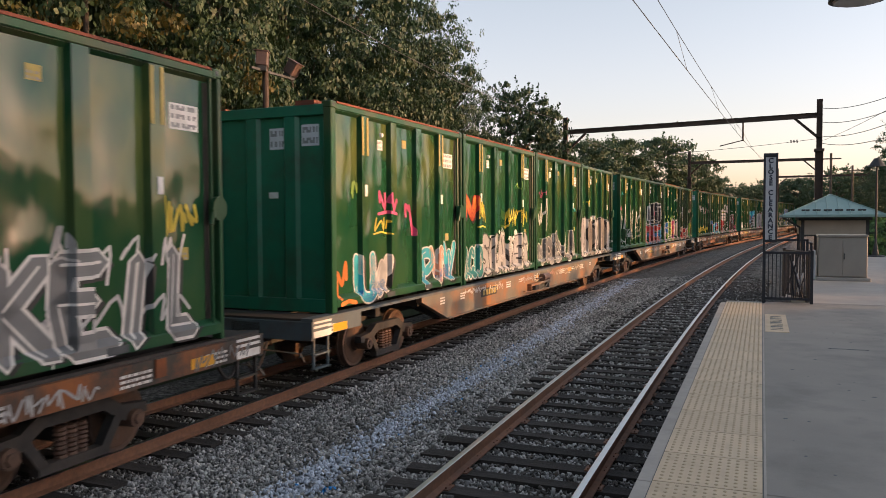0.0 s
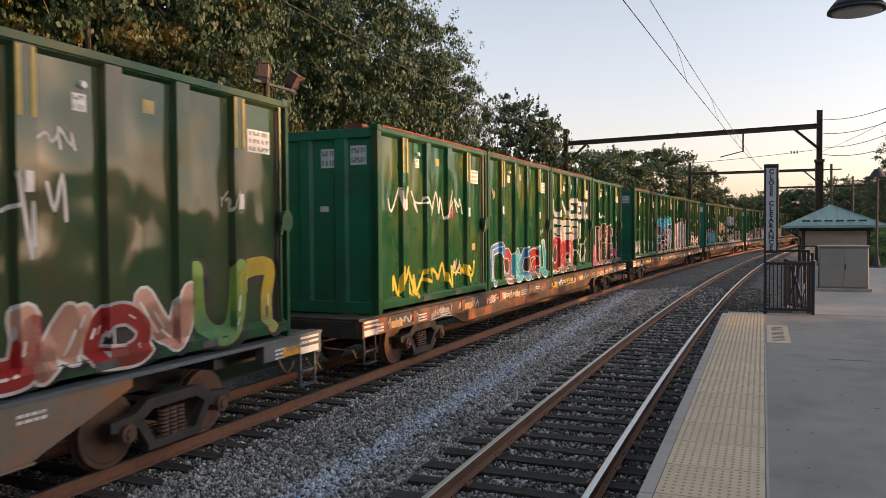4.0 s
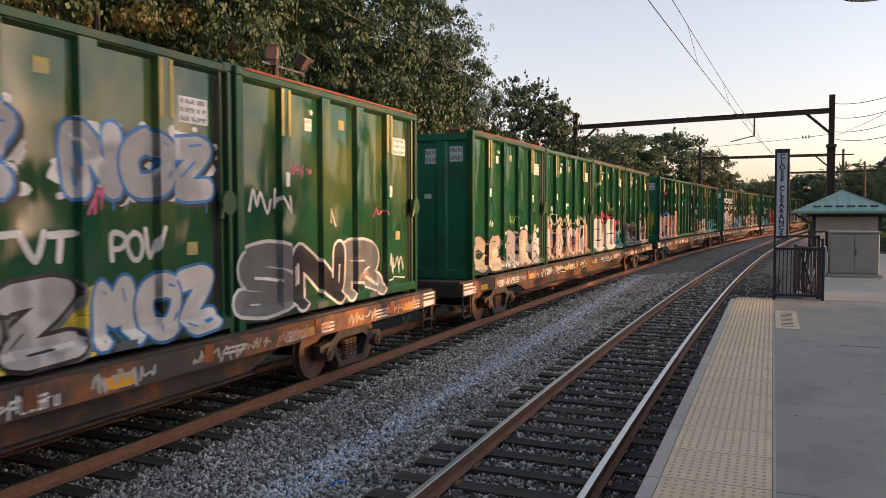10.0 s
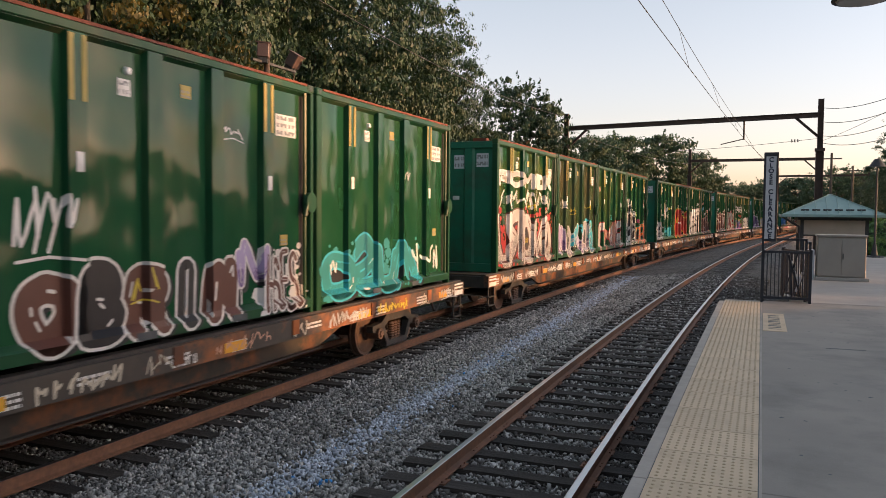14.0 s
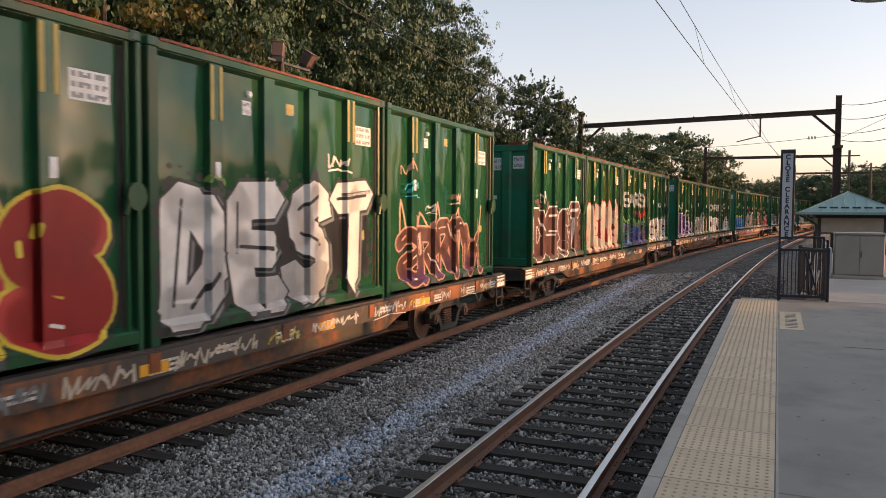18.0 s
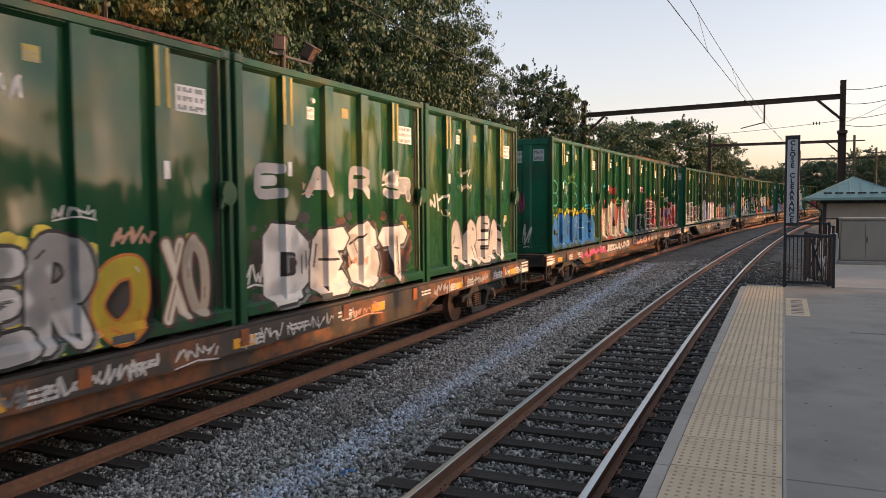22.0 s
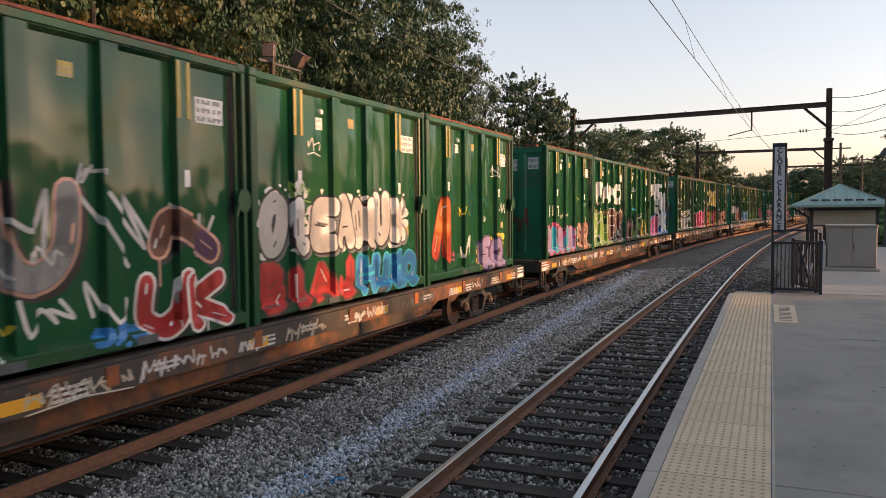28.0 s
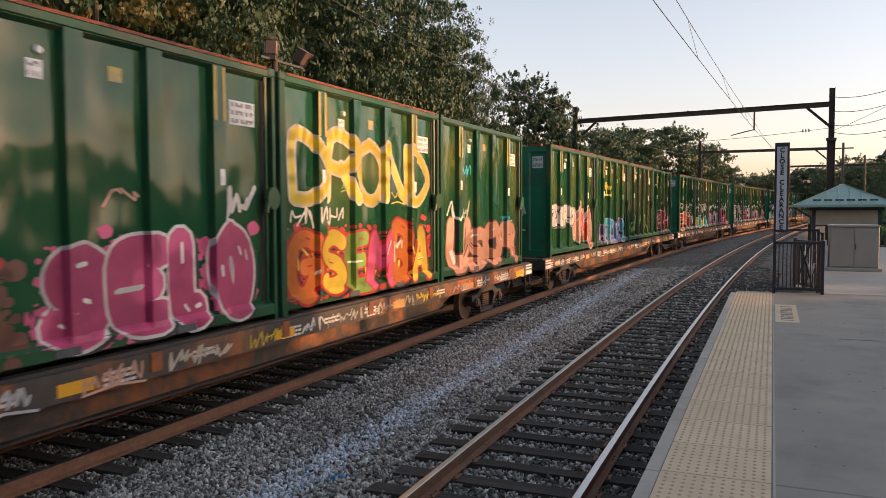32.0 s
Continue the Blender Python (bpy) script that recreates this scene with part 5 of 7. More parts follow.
def build_wagon(kind):
    tan = kind == "tan"
    paint = M_TAN if tan else M_RUST
    w = thing("flat_wagon", "long tan steel wagon with deep side sills, carrying four containers" if tan else "long rusty flat wagon with spray-painted sills, carrying four containers", "wagon", group="wagons of the train")
    half = 13.0
    deck = 1.235
    for sx in (1, -1):
        x0, x1 = sorted((sx * 1.22, sx * 1.36))
        bm = bmesh.new()
        if tan:
            pts = ((-8.7, deck), (8.7, deck), (8.7, 1.08), (7.3, 0.58), (-7.3, 0.58), (-8.7, 1.08))
        else:
            pts = ((-half, deck - 0.04), (half, deck - 0.04), (half, 0.885), (-half, 0.885))
        prism(bm, pts, "x", x0, x1)
        part("side_sill", bm, paint if tan else M_SILL, w, "spray-painted side sill" if not tan else "tan side sill")
        a, b = sorted((sx * 1.14, sx * (1.38 if tan else 1.285)))
        # black on rust wagons: stands in for the shaded gap under the containers
        part("sill_cap", boxed((a, b, -half, half, deck - (0.05 if tan else 0.06), deck + 0.002)), M_ENDGREY if tan else M_BLACK, w)
        if tan:
            a, b = sorted((sx * 1.20, sx * 1.42))
            part("sill_flange", boxed((a, b, -7.3, 7.3, 0.555, 0.585)), M_TAN, w, "tan lower flange", bevel=0.006)
            a, b = sorted((sx * 1.20, sx * 1.362))
            for ye in (-1, 1):
                p, q = sorted((ye * 11.35, ye * half))
                part("end_girder", boxed((a, b, p, q, 0.92, deck - 0.05)), M_ENDGREY, w, "blue-grey end girder", bevel=0.008)
        bm = bmesh.new()                              # the deeper girder inside the sill
        prism(bm, ((-8.5, 1.1), (8.5, 1.1), (8.4, 0.96), (6.9, 0.50), (-6.9, 0.50), (-8.4, 0.96)), "x", min(sx * 0.80, sx * 0.88), max(sx * 0.80, sx * 0.88))
        part("inner_beam", bm, M_BLACK if tan else M_SILL, w, "grimy fish-bellied inner girder")
        a, b = sorted((sx * 0.78, sx * 0.98))
        part("beam_flange", boxed((a, b, -6.9, 6.9, 0.475, 0.50)), M_BLACK, w)
        for k in range(9) if sx > 0 and not tan else ():
            y = -10.8 + 2.7 * k
            a, b = sorted((sx * 1.36, sx * 1.385))
            part("stake_pocket", boxed((a, b, y - 0.09, y + 0.09, deck - 0.28, deck - 0.05)), paint, w)
        for k in range(7) if sx > 0 else ():
            y = (-12.1 + 4.033 * k) if tan else -11.6 + 3.87 * k
            if tan and k in (1, 5):
                continue
            a, b = sorted((sx * 1.3602, sx * 1.364))
            part("reflector", boxed((a, b, y - 0.24, y + 0.24, deck - 0.30, deck - 0.16)), M_REFLECT, w, "amber reflective patch")
        for y, z, n, hh in ((-6.2, 1.04, 9, 0.18), (-9.6, 1.06, 5, 0.09), (7.2, 0.99, 6, 0.12), (2.6, 0.98, 5, 0.12)) if sx > 0 else ():
            if tan and y != 2.6:
                continue
            bm = bmesh.new()
            a, b = sorted((sx * 1.3603, sx * 1.3645))
            for j in range(n):
                if j == 4 and n > 7:
                    continue
                yy = y + j * hh * 0.82
                box(bm, a, b, yy, yy + hh * 0.16, z - hh / 2, z + hh / 2)
                box(bm, a, b, yy + hh * 0.16, yy + hh * 0.5, z + hh * (0.34 if j % 2 else -0.5), z + hh * (0.5 if j % 2 else -0.34))
                if j % 3:
                    box(bm, a, b, yy + hh * 0.4, yy + hh * 0.56, z - hh / 2, z + hh / 2)
            tagged(part("marking", bm, M_WHITE, w, "row of white marking bars"), kind="stuff")
        if sx > 0:                                    # blocks of small pale stencilled lines
            lines = random.Random(31 if tan else 32)
            bm = bmesh.new()
            for k in range(17):
                y = -12.2 + 1.48 * k + lines.uniform(-.3, .3)
                if tan and 8 < abs(y) < 11.6:
                    continue
                wide = lines.uniform(0.22, 0.55)
                for j in range(lines.choice((2, 3, 3))):
                    e = y
                    while e < y + wide:
                        d = lines.uniform(0.03, 0.12)
                        box(bm, 1.3602, 1.3635, e, min(e + d, y + wide), deck - 0.15 - 0.062 * j - 0.034, deck - 0.15 - 0.062 * j)
                        e += d + 0.02
            tagged(part("stencil", bm, M_WHITE, w, "block of pale stencilled bars"), kind="stuff")
        for ye in (-1, 1):                            # steps and grab irons
            bm = bmesh.new()
            y = ye * (half - 0.35)
            for d in (-0.22, 0.22):
                box(bm, sx * 1.30 - 0.02, sx * 1.30 + 0.02, y + d - 0.02, y + d + 0.02, 0.36, deck - 0.25)
            for z in (0.36, 0.60):
                box(bm, sx * 1.30 - 0.05, sx * 1.30 + 0.05, y - 0.24, y + 0.24, z, z + 0.025)
            part("step_ladder", bm, M_ENDGREY if tan else M_BLACK, w)
            part("end_plate", boxed((min(sx * 1.3602, sx * 1.37), max(sx * 1.3602, sx * 1.37), y - 0.3, y + 0.25, deck - 0.33, deck - 0.22),
                                    (min(sx * 1.3602, sx * 1.37), max(sx * 1.3602, sx * 1.37), y - 0.3, y + 0.25, deck - 0.17, deck - 0.13),
                                    (min(sx * 1.3602, sx * 1.37), max(sx * 1.3602, sx * 1.37), y - 0.3, y + 0.25, deck - 0.09, deck - 0.05)), M_WHITE, w, "white stencilled plate bars")
    part("centre_sill", boxed((-0.3, 0.3, -half, half, 0.72, deck - 0.1)), M_BLACK, w)
    for k in range(14):
        y = -12.35 + 1.9 * k
        part("crossmember", boxed((-1.22, 1.22, y - 0.09, y + 0.09, 0.98, deck - 0.02)), M_BLACK, w)
    part("deck_plate", boxed((-1.2, 1.2, -half + 0.05, -half + 0.75, deck - 0.05, deck - 0.012)), M_BLACK, w, "worn end deck plate")
    part("deck_plate", boxed((-1.2, 1.2, half - 0.75, half - 0.05, deck - 0.05, deck - 0.012)), M_BLACK, w, "worn end deck plate")
    part("walkway", boxed((-0.35, 0.35, -half + 0.75, -half + 1.6, deck - 0.045, deck - 0.01)), M_BLACK, w)
    for ye in (-1, 1):
        a, b = sorted((ye * half, ye * (half - 0.12)))
        part("end_sill", boxed((-1.355, 1.355, a, b, 0.86, deck - 0.055)), M_ENDGREY if tan else M_BLACK, w, "blue-grey end sill" if tan else "dark end sill", bevel=0.01)
        bm = bmesh.new()
        a, b = sorted((ye * (half - 0.2), ye * (half + 0.42)))
        box(bm, -0.11, 0.11, a, b, 0.78, 0.98)
        a, b = sorted((ye * (half + 0.36), ye * (half + 0.70)))
        box(bm, -0.05, 0.17, a, b, 0.74, 1.02)
        box(bm, -0.22, -0.08, a, b - 0.1 if ye > 0 else b, 0.76, 1.0)
        part("coupler", bm, M_WHEELFACE, w, "rusty knuckle coupler", bevel=0.02)
        bm = bmesh.new()
        tube(bm, [(0.45, ye * (half + 0.06875 * k), 0.80 - 0.42 * math.sin(math.pi * min(1, k * 0.1))) for k in range(9)], 0.028)
        part("air_hose", bm, M_BLACK, w, "hanging air hose")
        bm = bmesh.new()
        rod(bm, (-1.0, ye * (half + 0.10), 0.74), (1.2, ye * (half + 0.10), 0.66), 0.012, sides=6)
        rod(bm, (1.2, ye * (half + 0.10), 0.66), (1.30, ye * (half + 0.12), 0.52), 0.014, sides=6)
        part("cut_lever", bm, M_TAN, w, "pale uncoupling lever")
    for y in TRUCKS:
        build_truck(w, y)
    bm = bmesh.new()
    rod(bm, (0.62, -1.2, 0.62), (0.62, 0.1, 0.62), 0.19, sides=12)
    part("brake_cylinder", bm, M_BLACK, w)
    bm = bmesh.new()
    rod(bm, (0.2, -8.6, 0.5), (0.2, 8.6, 0.5), 0.025, sides=6)
    rod(bm, (-0.4, -9, 0.62), (-0.4, 9, 0.62), 0.02, sides=6)
    part("brake_rod", bm, M_BLACK, w)
    if tan:
        part("number_board", boxed((1.3602, 1.3645, -5.1, -3.9, 0.84, 1.06)), M_BLACK, w, "dark board")
        bm = bmesh.new()
        for k in range(5):
            y = -4.95 + 0.21 * k
            box(bm, 1.3647, 1.367, y, y + 0.13, 0.88, 1.02)
        tagged(part("marking", bm, M_YELLOW, w, "worn yellowish marking bars"), kind="stuff")
        part("gear_bracket", boxed((1.36, 1.50, -1.1, 0.9, 0.80, 0.87), (1.36, 1.50, -1.1, -1.03, 0.62, 0.80), (1.36, 1.50, 0.83, 0.9, 0.62, 0.80)), M_TAN, w, "pale bracket", bevel=0.008)
        bm = bmesh.new()
        rod(bm, (1.47, 0.1, 0.99), (1.47, 0.75, 0.99), 0.115, sides=14)
        rod(bm, (1.47, 0.75, 0.99), (1.47, 0.82, 0.99), 0.08, sides=14)
        rod(bm, (1.47, -0.5, 0.99), (1.47, 0.1, 0.99), 0.022, sides=6)
        part("gear_cylinder", bm, M_LAMPBOX, w, "pinkish brake cylinder")
        part("gear_box", boxed((1.37, 1.52, -0.75, -0.35, 0.66, 0.80)), M_BLACK, w, "dark valve box", bevel=0.015)
        bm = bmesh.new()
        tube(bm, [(1.44, -1.7, 0.70), (1.50, -1.0, 0.64), (1.54, -0.4, 0.62), (1.54, 0.2, 0.66), (1.50, 0.7, 0.78), (1.44, 1.2, 0.80)], 0.014)
        part("gear_pipe", bm, M_TAN, w, "pale pipe")
    part("tank", boxed((-1.0, -0.5, 1.2, 2.4, 0.5, 0.85)), M_BLACK, w, bevel=0.06)
    return w


# fronts of the leading container of each wagon along the far track, in metres, at 16 s
FRONTS = (-223.92, -196.72, -170.85, -143.55, -116.00, -88.44, -61.00, -33.55, -5.90, 21.45, 49.00, 76.45, 104.05, 130.90, 158.00, 185.60, 213.20, 240.40,
          267.7, 295.1, 322.5, 349.9, 377.3, 404.7)
TAN_CARS = (1, 2, 13)
FRESH = {6, 7, 9, 12, 14, 15}                        # wagons whose containers carry the least pale sheen in their paint
BROWN = {(2, 3), (8, 1), (13, 1), (16, 0), (17, 2), (18, 1), (19, 3)}   # containers painted brown as if the low sun lit them


def travelled(t):
    """Metres that the train has run towards the camera since 16 s."""
    return 13.251 * (t - 16) + 0.01378 * (t - 16) ** 2


def wagon_pose(front, t):
    s = front + 12.24 - travelled(t)
    s = max(-68.0, min(680.0, s))
    (xa, ya, _), (xb, yb, _) = far_at(s + TRUCKS[0]), far_at(s + TRUCKS[1])
    return pose((xa + xb) / 2, (ya + yb) / 2, RAIL_FAR, 0, 0, -math.degrees(math.atan2(xb - xa, yb - ya)))


def build_train():
    wagons, boxes = [], []
    first = {"tan": build_wagon("tan"), "rust": build_wagon("rust")}
    used = set()
    proto = build_container()
    rim = add_seal(proto)
    rng = random.Random(12)
    for n, front in enumerate(FRONTS):
        kind = "tan" if n in TAN_CARS else "rust"
        m = wagon_pose(front, 0)
        if kind not in used:
            used.add(kind)
            w = first[kind]
            w.matrix_basis = m
        else:
            w = copy_thing(first[kind], m)
        wagons.append(w)
        for k in range(4):
            place = Matrix.Translation((0, -12.24 + 6.13 * k + 3.01, 1.239))
            if boxes:
                c = copy_thing(proto, m @ place)
            else:
                c = proto
            boxes.append((c, n, k, place))
    for i, (c, n, k, place) in enumerate(boxes):
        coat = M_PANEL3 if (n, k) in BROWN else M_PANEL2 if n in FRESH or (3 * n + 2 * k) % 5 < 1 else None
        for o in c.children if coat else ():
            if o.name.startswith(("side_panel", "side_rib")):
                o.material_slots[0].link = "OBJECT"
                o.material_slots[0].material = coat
        if rng.random() < 0.6:
            part("lid_rim", rim, None, c, "orange-red lid rim")
    return wagons, boxes


WAGONS, BOXES = build_train()

# ---- spray paint on the train ----


def spray(name, c):
    return material("spray_" + name, c, tuple(0.82 * v for v in c), 0.45, scale=3.0, stain=tuple(0.55 * v + 0.02 for v in c), stain_scale=1.4, stain_amount=0.5, bump=0)


INKS = {k: spray(n, c) for k, n, c in (
    ("w", "white", (0.80, 0.78, 0.76)), ("k", "black", (0.02, 0.02, 0.024)), ("s", "silver", (0.55, 0.55, 0.56)), ("u", "grey", (0.20, 0.21, 0.22)),
    ("r", "red", (0.48, 0.03, 0.03)), ("p", "pink", (0.68, 0.10, 0.26)), ("o", "orange", (0.72, 0.22, 0.04)), ("y", "yellow", (0.74, 0.58, 0.06)),
    ("b", "blue", (0.035, 0.23, 0.60)), ("c", "cyan", (0.05, 0.50, 0.64)), ("t", "teal", (0.03, 0.28, 0.28)), ("g", "lime", (0.25, 0.42, 0.08)),
    ("n", "brown", (0.14, 0.055, 0.04)), ("l", "lilac", (0.46, 0.38, 0.62)), ("m", "salmon", (0.68, 0.38, 0.28)), ("d", "purple", (0.10, 0.04, 0.20)),
    ("e", "beige", (0.64, 0.57, 0.46)), ("a", "taupe", (0.33, 0.29, 0.25)))}


def capsule(a, b, r, n=5):
    """A round-ended stroke as an outline."""
    (ax, ay), (bx, by) = a, b
    w = math.atan2(by - ay, bx - ax)
    out = []
    for k in range(n + 1):
        q = w + math.pi / 2 + math.pi * k / n
        out.append((ax + r * math.cos(q), ay + r * math.sin(q)))
    for k in range(n + 1):
        q = w - math.pi / 2 + math.pi * k / n
        out.append((bx + r * math.cos(q), by + r * math.sin(q)))
    return out


LETTERS = {
    "A": (((0, 0), (.22, .5), (.5, 1), (.78, .5), (1, 0)), ((.25, .36), (.75, .36))),
    "B": (((.05, 0), (.05, 1), (.65, 1), (.88, .77), (.55, .54), (.1, .54)), ((.55, .54), (.97, .28), (.65, 0), (.05, 0))),
    "C": (((.95, .82), (.6, 1), (.15, .88), (0, .5), (.15, .12), (.6, 0), (.98, .2)),),
    "D": (((.05, 0), (.05, 1), (.55, .98), (.98, .65), (.98, .35), (.55, .02), (.05, 0)),),
    "E": (((.95, 1), (.12, .97), (.02, .5), (.12, .03), (1, 0)), ((.05, .52), (.75, .52))),
    "F": (((.98, 1), (.05, .97), (.08, 0)), ((.1, .52), (.8, .55))),
    "G": (((.95, .84), (.55, 1), (.1, .85), (0, .45), (.2, .06), (.7, 0), (.97, .3), (.95, .48), (.55, .45)),),
    "H": (((.05, 1), (.05, 0)), ((.95, 1), (.95, 0)), ((.05, .5), (.95, .5))),
    "I": (((.5, 1), (.5, 0)),),
    "J": (((.9, 1), (.88, .35), (.6, 0), (.2, .05), (0, .35)),),
    "K": (((.05, 1), (.05, 0)), ((.95, 1), (.2, .5), (1, 0))),
    "L": (((.1, 1), (.08, .05), (.95, 0)),),
    "M": (((0, 0), (.1, 1), (.5, .4), (.9, 1), (1, 0)),),
    "N": (((.02, 0), (.04, 1), (.95, 0), (.97, 1)),),
    "O": (((.5, 1), (.1, .82), (0, .45), (.25, .04), (.72, .03), (1, .45), (.9, .84), (.5, 1)),),
    "P": (((.08, 0), (.05, 1), (.7, 1), (.98, .72), (.65, .44), (.1, .44)),),
    "Q": (((.5, 1), (.08, .8), (0, .4), (.3, .04), (.75, .05), (1, .45), (.9, .84), (.5, 1)), ((.6, .3), (1, 0))),
    "R": (((.06, 0), (.05, 1), (.7, 1), (.95, .74), (.6, .5), (.15, .5)), ((.45, .5), (1, 0))),
    "S": (((.95, .85), (.55, 1), (.1, .85), (.15, .58), (.8, .45), (.95, .15), (.45, 0), (0, .15)),),
    "T": (((0, .97), (1, 1)), ((.5, 1), (.5, 0))),
    "t": (((0, .62), (1, .66)), ((.42, 1), (.4, .12), (.62, 0), (.95, .05))),
    "U": (((.02, 1), (.04, .3), (.35, 0), (.7, .02), (.96, .3), (.98, 1)),),
    "V": (((0, 1), (.48, 0), (1, 1)),),
    "X": (((0, 1), (1, 0)), ((1, 1), (0, 0))),
    "Y": (((0, 1), (.45, .5), (.98, 1)), ((.48, .5), (.4, 0))),
    "Z": (((.02, .95), (.95, 1), (.05, .03), (1, 0)),),
}


class Paint:
    """Flat painted shapes laid over a ribbed wall, a little proud of one another."""

    def __init__(self, seed):
        self.rng, self.bm, self.inks = random.Random(seed), bmesh.new(), []
        self.level = self.bm.faces.layers.int.new("level")

    def ink(self, k):
        if k not in self.inks:
            self.inks.append(k)
        return self.inks.index(k)

    def shape(self, pts, k, level):
        try:
            f = self.bm.faces.new([self.bm.verts.new((0, y, z)) for y, z in pts])
        except ValueError:
            return
        f.material_index, f[self.level] = self.ink(k), level

    def stroke(self, path, r, k, level):
        for a, b in zip(path, path[1:]):
            self.shape(capsule(a, b, r), k, level)

    def cloud(self, y0, y1, z0, z1, k, level=0):
        """Ragged overspray: overlapping puffs, thinner towards the rim."""
        rng = self.rng
        for j in range(int(16 + 85 * (y1 - y0) * (z1 - z0))):
            c, h = rng.uniform(y0, y1), rng.gauss(0.45, 0.22)
            c, h = c, z0 + (z1 - z0) * min(1.0, max(0.02, h))
            r, p = 0.015 + 0.10 * rng.random() ** 2, rng.uniform(0, 6)
            self.shape([(c + r * 1.3 * math.cos(a * 0.7) * (1 + 0.12 * math.sin(2 * a + p)), max(0.10, h + r * math.sin(a * 0.7) * (1 + 0.12 * math.cos(3 * a + p)))) for a in range(9)], k, level)

    def glyphs(self, y0, y1, z0, z1, n, fill, line, halo=None, fat=0.155):
        """A row of swollen, unreadable, letter-like forms with shadow, outline, fill, cuts and shine."""
        rng = self.rng
        if halo:
            self.cloud(y0 - 0.12, y1 + 0.12, z0 - 0.05, z1 + 0.18, halo, 0)
        w = (y1 - y0) / n
        fills = fill if isinstance(fill, (list, tuple)) else [fill]
        small = z1 - z0 < 0.4
        tone = {"w": "u", "s": "u", "c": "b", "t": "c", "m": "r", "n": "d", "r": "n", "d": "l", "l": "d", "u": "s", "e": "n", "y": "o", "o": "r", "k": "u", "p": "d", "b": "c", "g": "t", "a": "s"}[fills[0]]
        split = rng.uniform(0.25, 0.5)
        rim = 0.012 + 0.02 * w if small else 0.022 + 0.02 * w
        for j in range(n):
            h = (z1 - z0) * rng.uniform(0.84, 1.12)
            tilt = rng.uniform(-0.18, 0.18)
            cy, base = y0 + w * (j + 0.5), z0 + rng.uniform(-0.05, 0.05) * (z1 - z0)
            r = fat * w * rng.uniform(0.85, 1.2)
            kind = rng.random()
            hole = False
            if kind < 0.22:                             # a closed ring round a dark hole
                hole = True
                form = [(1 + math.cos(q * 0.7854 + 0.4) * rng.uniform(0.8, 1.05), 1 + math.sin(q * 0.7854 + 0.4) * rng.uniform(0.85, 1.05)) for q in range(8)]
                form.append(form[0])
            elif kind < 0.40:                           # a stem that bulges into a bow
                form = [(0.1, 0), (0.15, 1), (0.1, 1.9), (1.5, 1.95), (1.9, 1.4), (0.9, 1.0), (1.8, 0.2)][: rng.choice((5, 6, 7))]
            elif kind < 0.56:                           # a trough
                form = [(0, 2), (0.05, 0.8), (0.5, 0.05), (1.4, 0.05), (1.9, 0.8), (1.95, rng.uniform(1.4, 2.1))]
            elif kind < 0.70:                           # a hook and a bar
                form = [(1.9, 1.7), (1.0, 2.0), (0.1, 1.5), (0.9, 1.0), (1.9, 0.6), (1.1, 0), (0, 0.2)]
            else:                                       # a wandering stroke, up and down across its cell
                up = rng.random() < 0.5
                m = rng.choice((3, 4, 4, 5, 5))
                form = [(2 * i / (m - 1) + rng.uniform(-.4, .4), (rng.uniform(1.4, 2.0) if (i % 2 == 0) == up else rng.uniform(0, 0.6))) for i in range(m)]
            flip = rng.random() < 0.4
            knots = []
            for u, v in form:
                u = 2 - u if flip else u
                px = (u - 1) * (w * 0.60 - r * 0.72) + rng.uniform(-.05, .05) * w
                pz = r + v / 2 * (h - 2 * r) + rng.uniform(-.04, .04) * h
                knots.append((cy + px + tilt * (pz - h / 2), max(0.10 + r, base + pz)))
            if hole:
                knots[-1] = knots[0]
            path = knots
            if not small and rng.random() < 0.7:        # rounded: a curve through the knots
                path = []
                ext = [knots[0]] + knots + [knots[-1]]
                for a, b, c, d in zip(ext, ext[1:], ext[2:], ext[3:]):
                    for i in range(3):
                        t = i / 3
                        path.append(tuple(0.5 * (2 * b[m] + (c[m] - a[m]) * t + (2 * a[m] - 5 * b[m] + 4 * c[m] - d[m]) * t * t + (3 * b[m] - a[m] - 3 * c[m] + d[m]) * t ** 3) for m in (0, 1)))
                path.append(knots[-1])
            k = fills[j % len(fills)]
            if not small:
                if hole:
                    self.shape(knots[:-1], "k", 1)
                self.stroke([(a + 0.07, max(0.10 + r, b - 0.05)) for a, b in path], r + rim * (1.7 if line == "k" else 1.2), "k", 1)
            self.stroke(path, r + rim, line, 2)
            self.stroke(path, r, k, 3)
            if not small:
                zs = base + h * split                   # a second tone in the lower part
                for a, b in zip(path, path[1:]):
                    if min(a[1], b[1]) < zs - 0.6 * r:
                        if a[1] > b[1]:
                            a, b = b, a
                        if b[1] > zs:
                            f = (zs - a[1]) / max(1e-4, b[1] - a[1])
                            b = (a[0] + (b[0] - a[0]) * f, zs)
                        self.shape(capsule(a, b, r * 0.93), tone, 3)
                for q in range(4):                      # cuts and shines on each form
                    i = rng.randrange(len(path) - 1)
                    a, b = path[i], path[i + 1]
                    m = rng.uniform(-0.55, 0.55) * r
                    self.stroke([(a[0] + m, a[1] + m * 0.4), (b[0] + m, b[1] + m * 0.4)], r * rng.uniform(0.06, 0.15), line if q % 2 else ("w" if k not in "wse" else line), 4)
                if rng.random() < 0.5:
                    a = rng.choice(knots)
                    self.stroke([(a[0], a[1] - r), (a[0] + 0.01, max(0.10, a[1] - r - rng.uniform(0.1, 0.4)))], 0.014, line, 2)

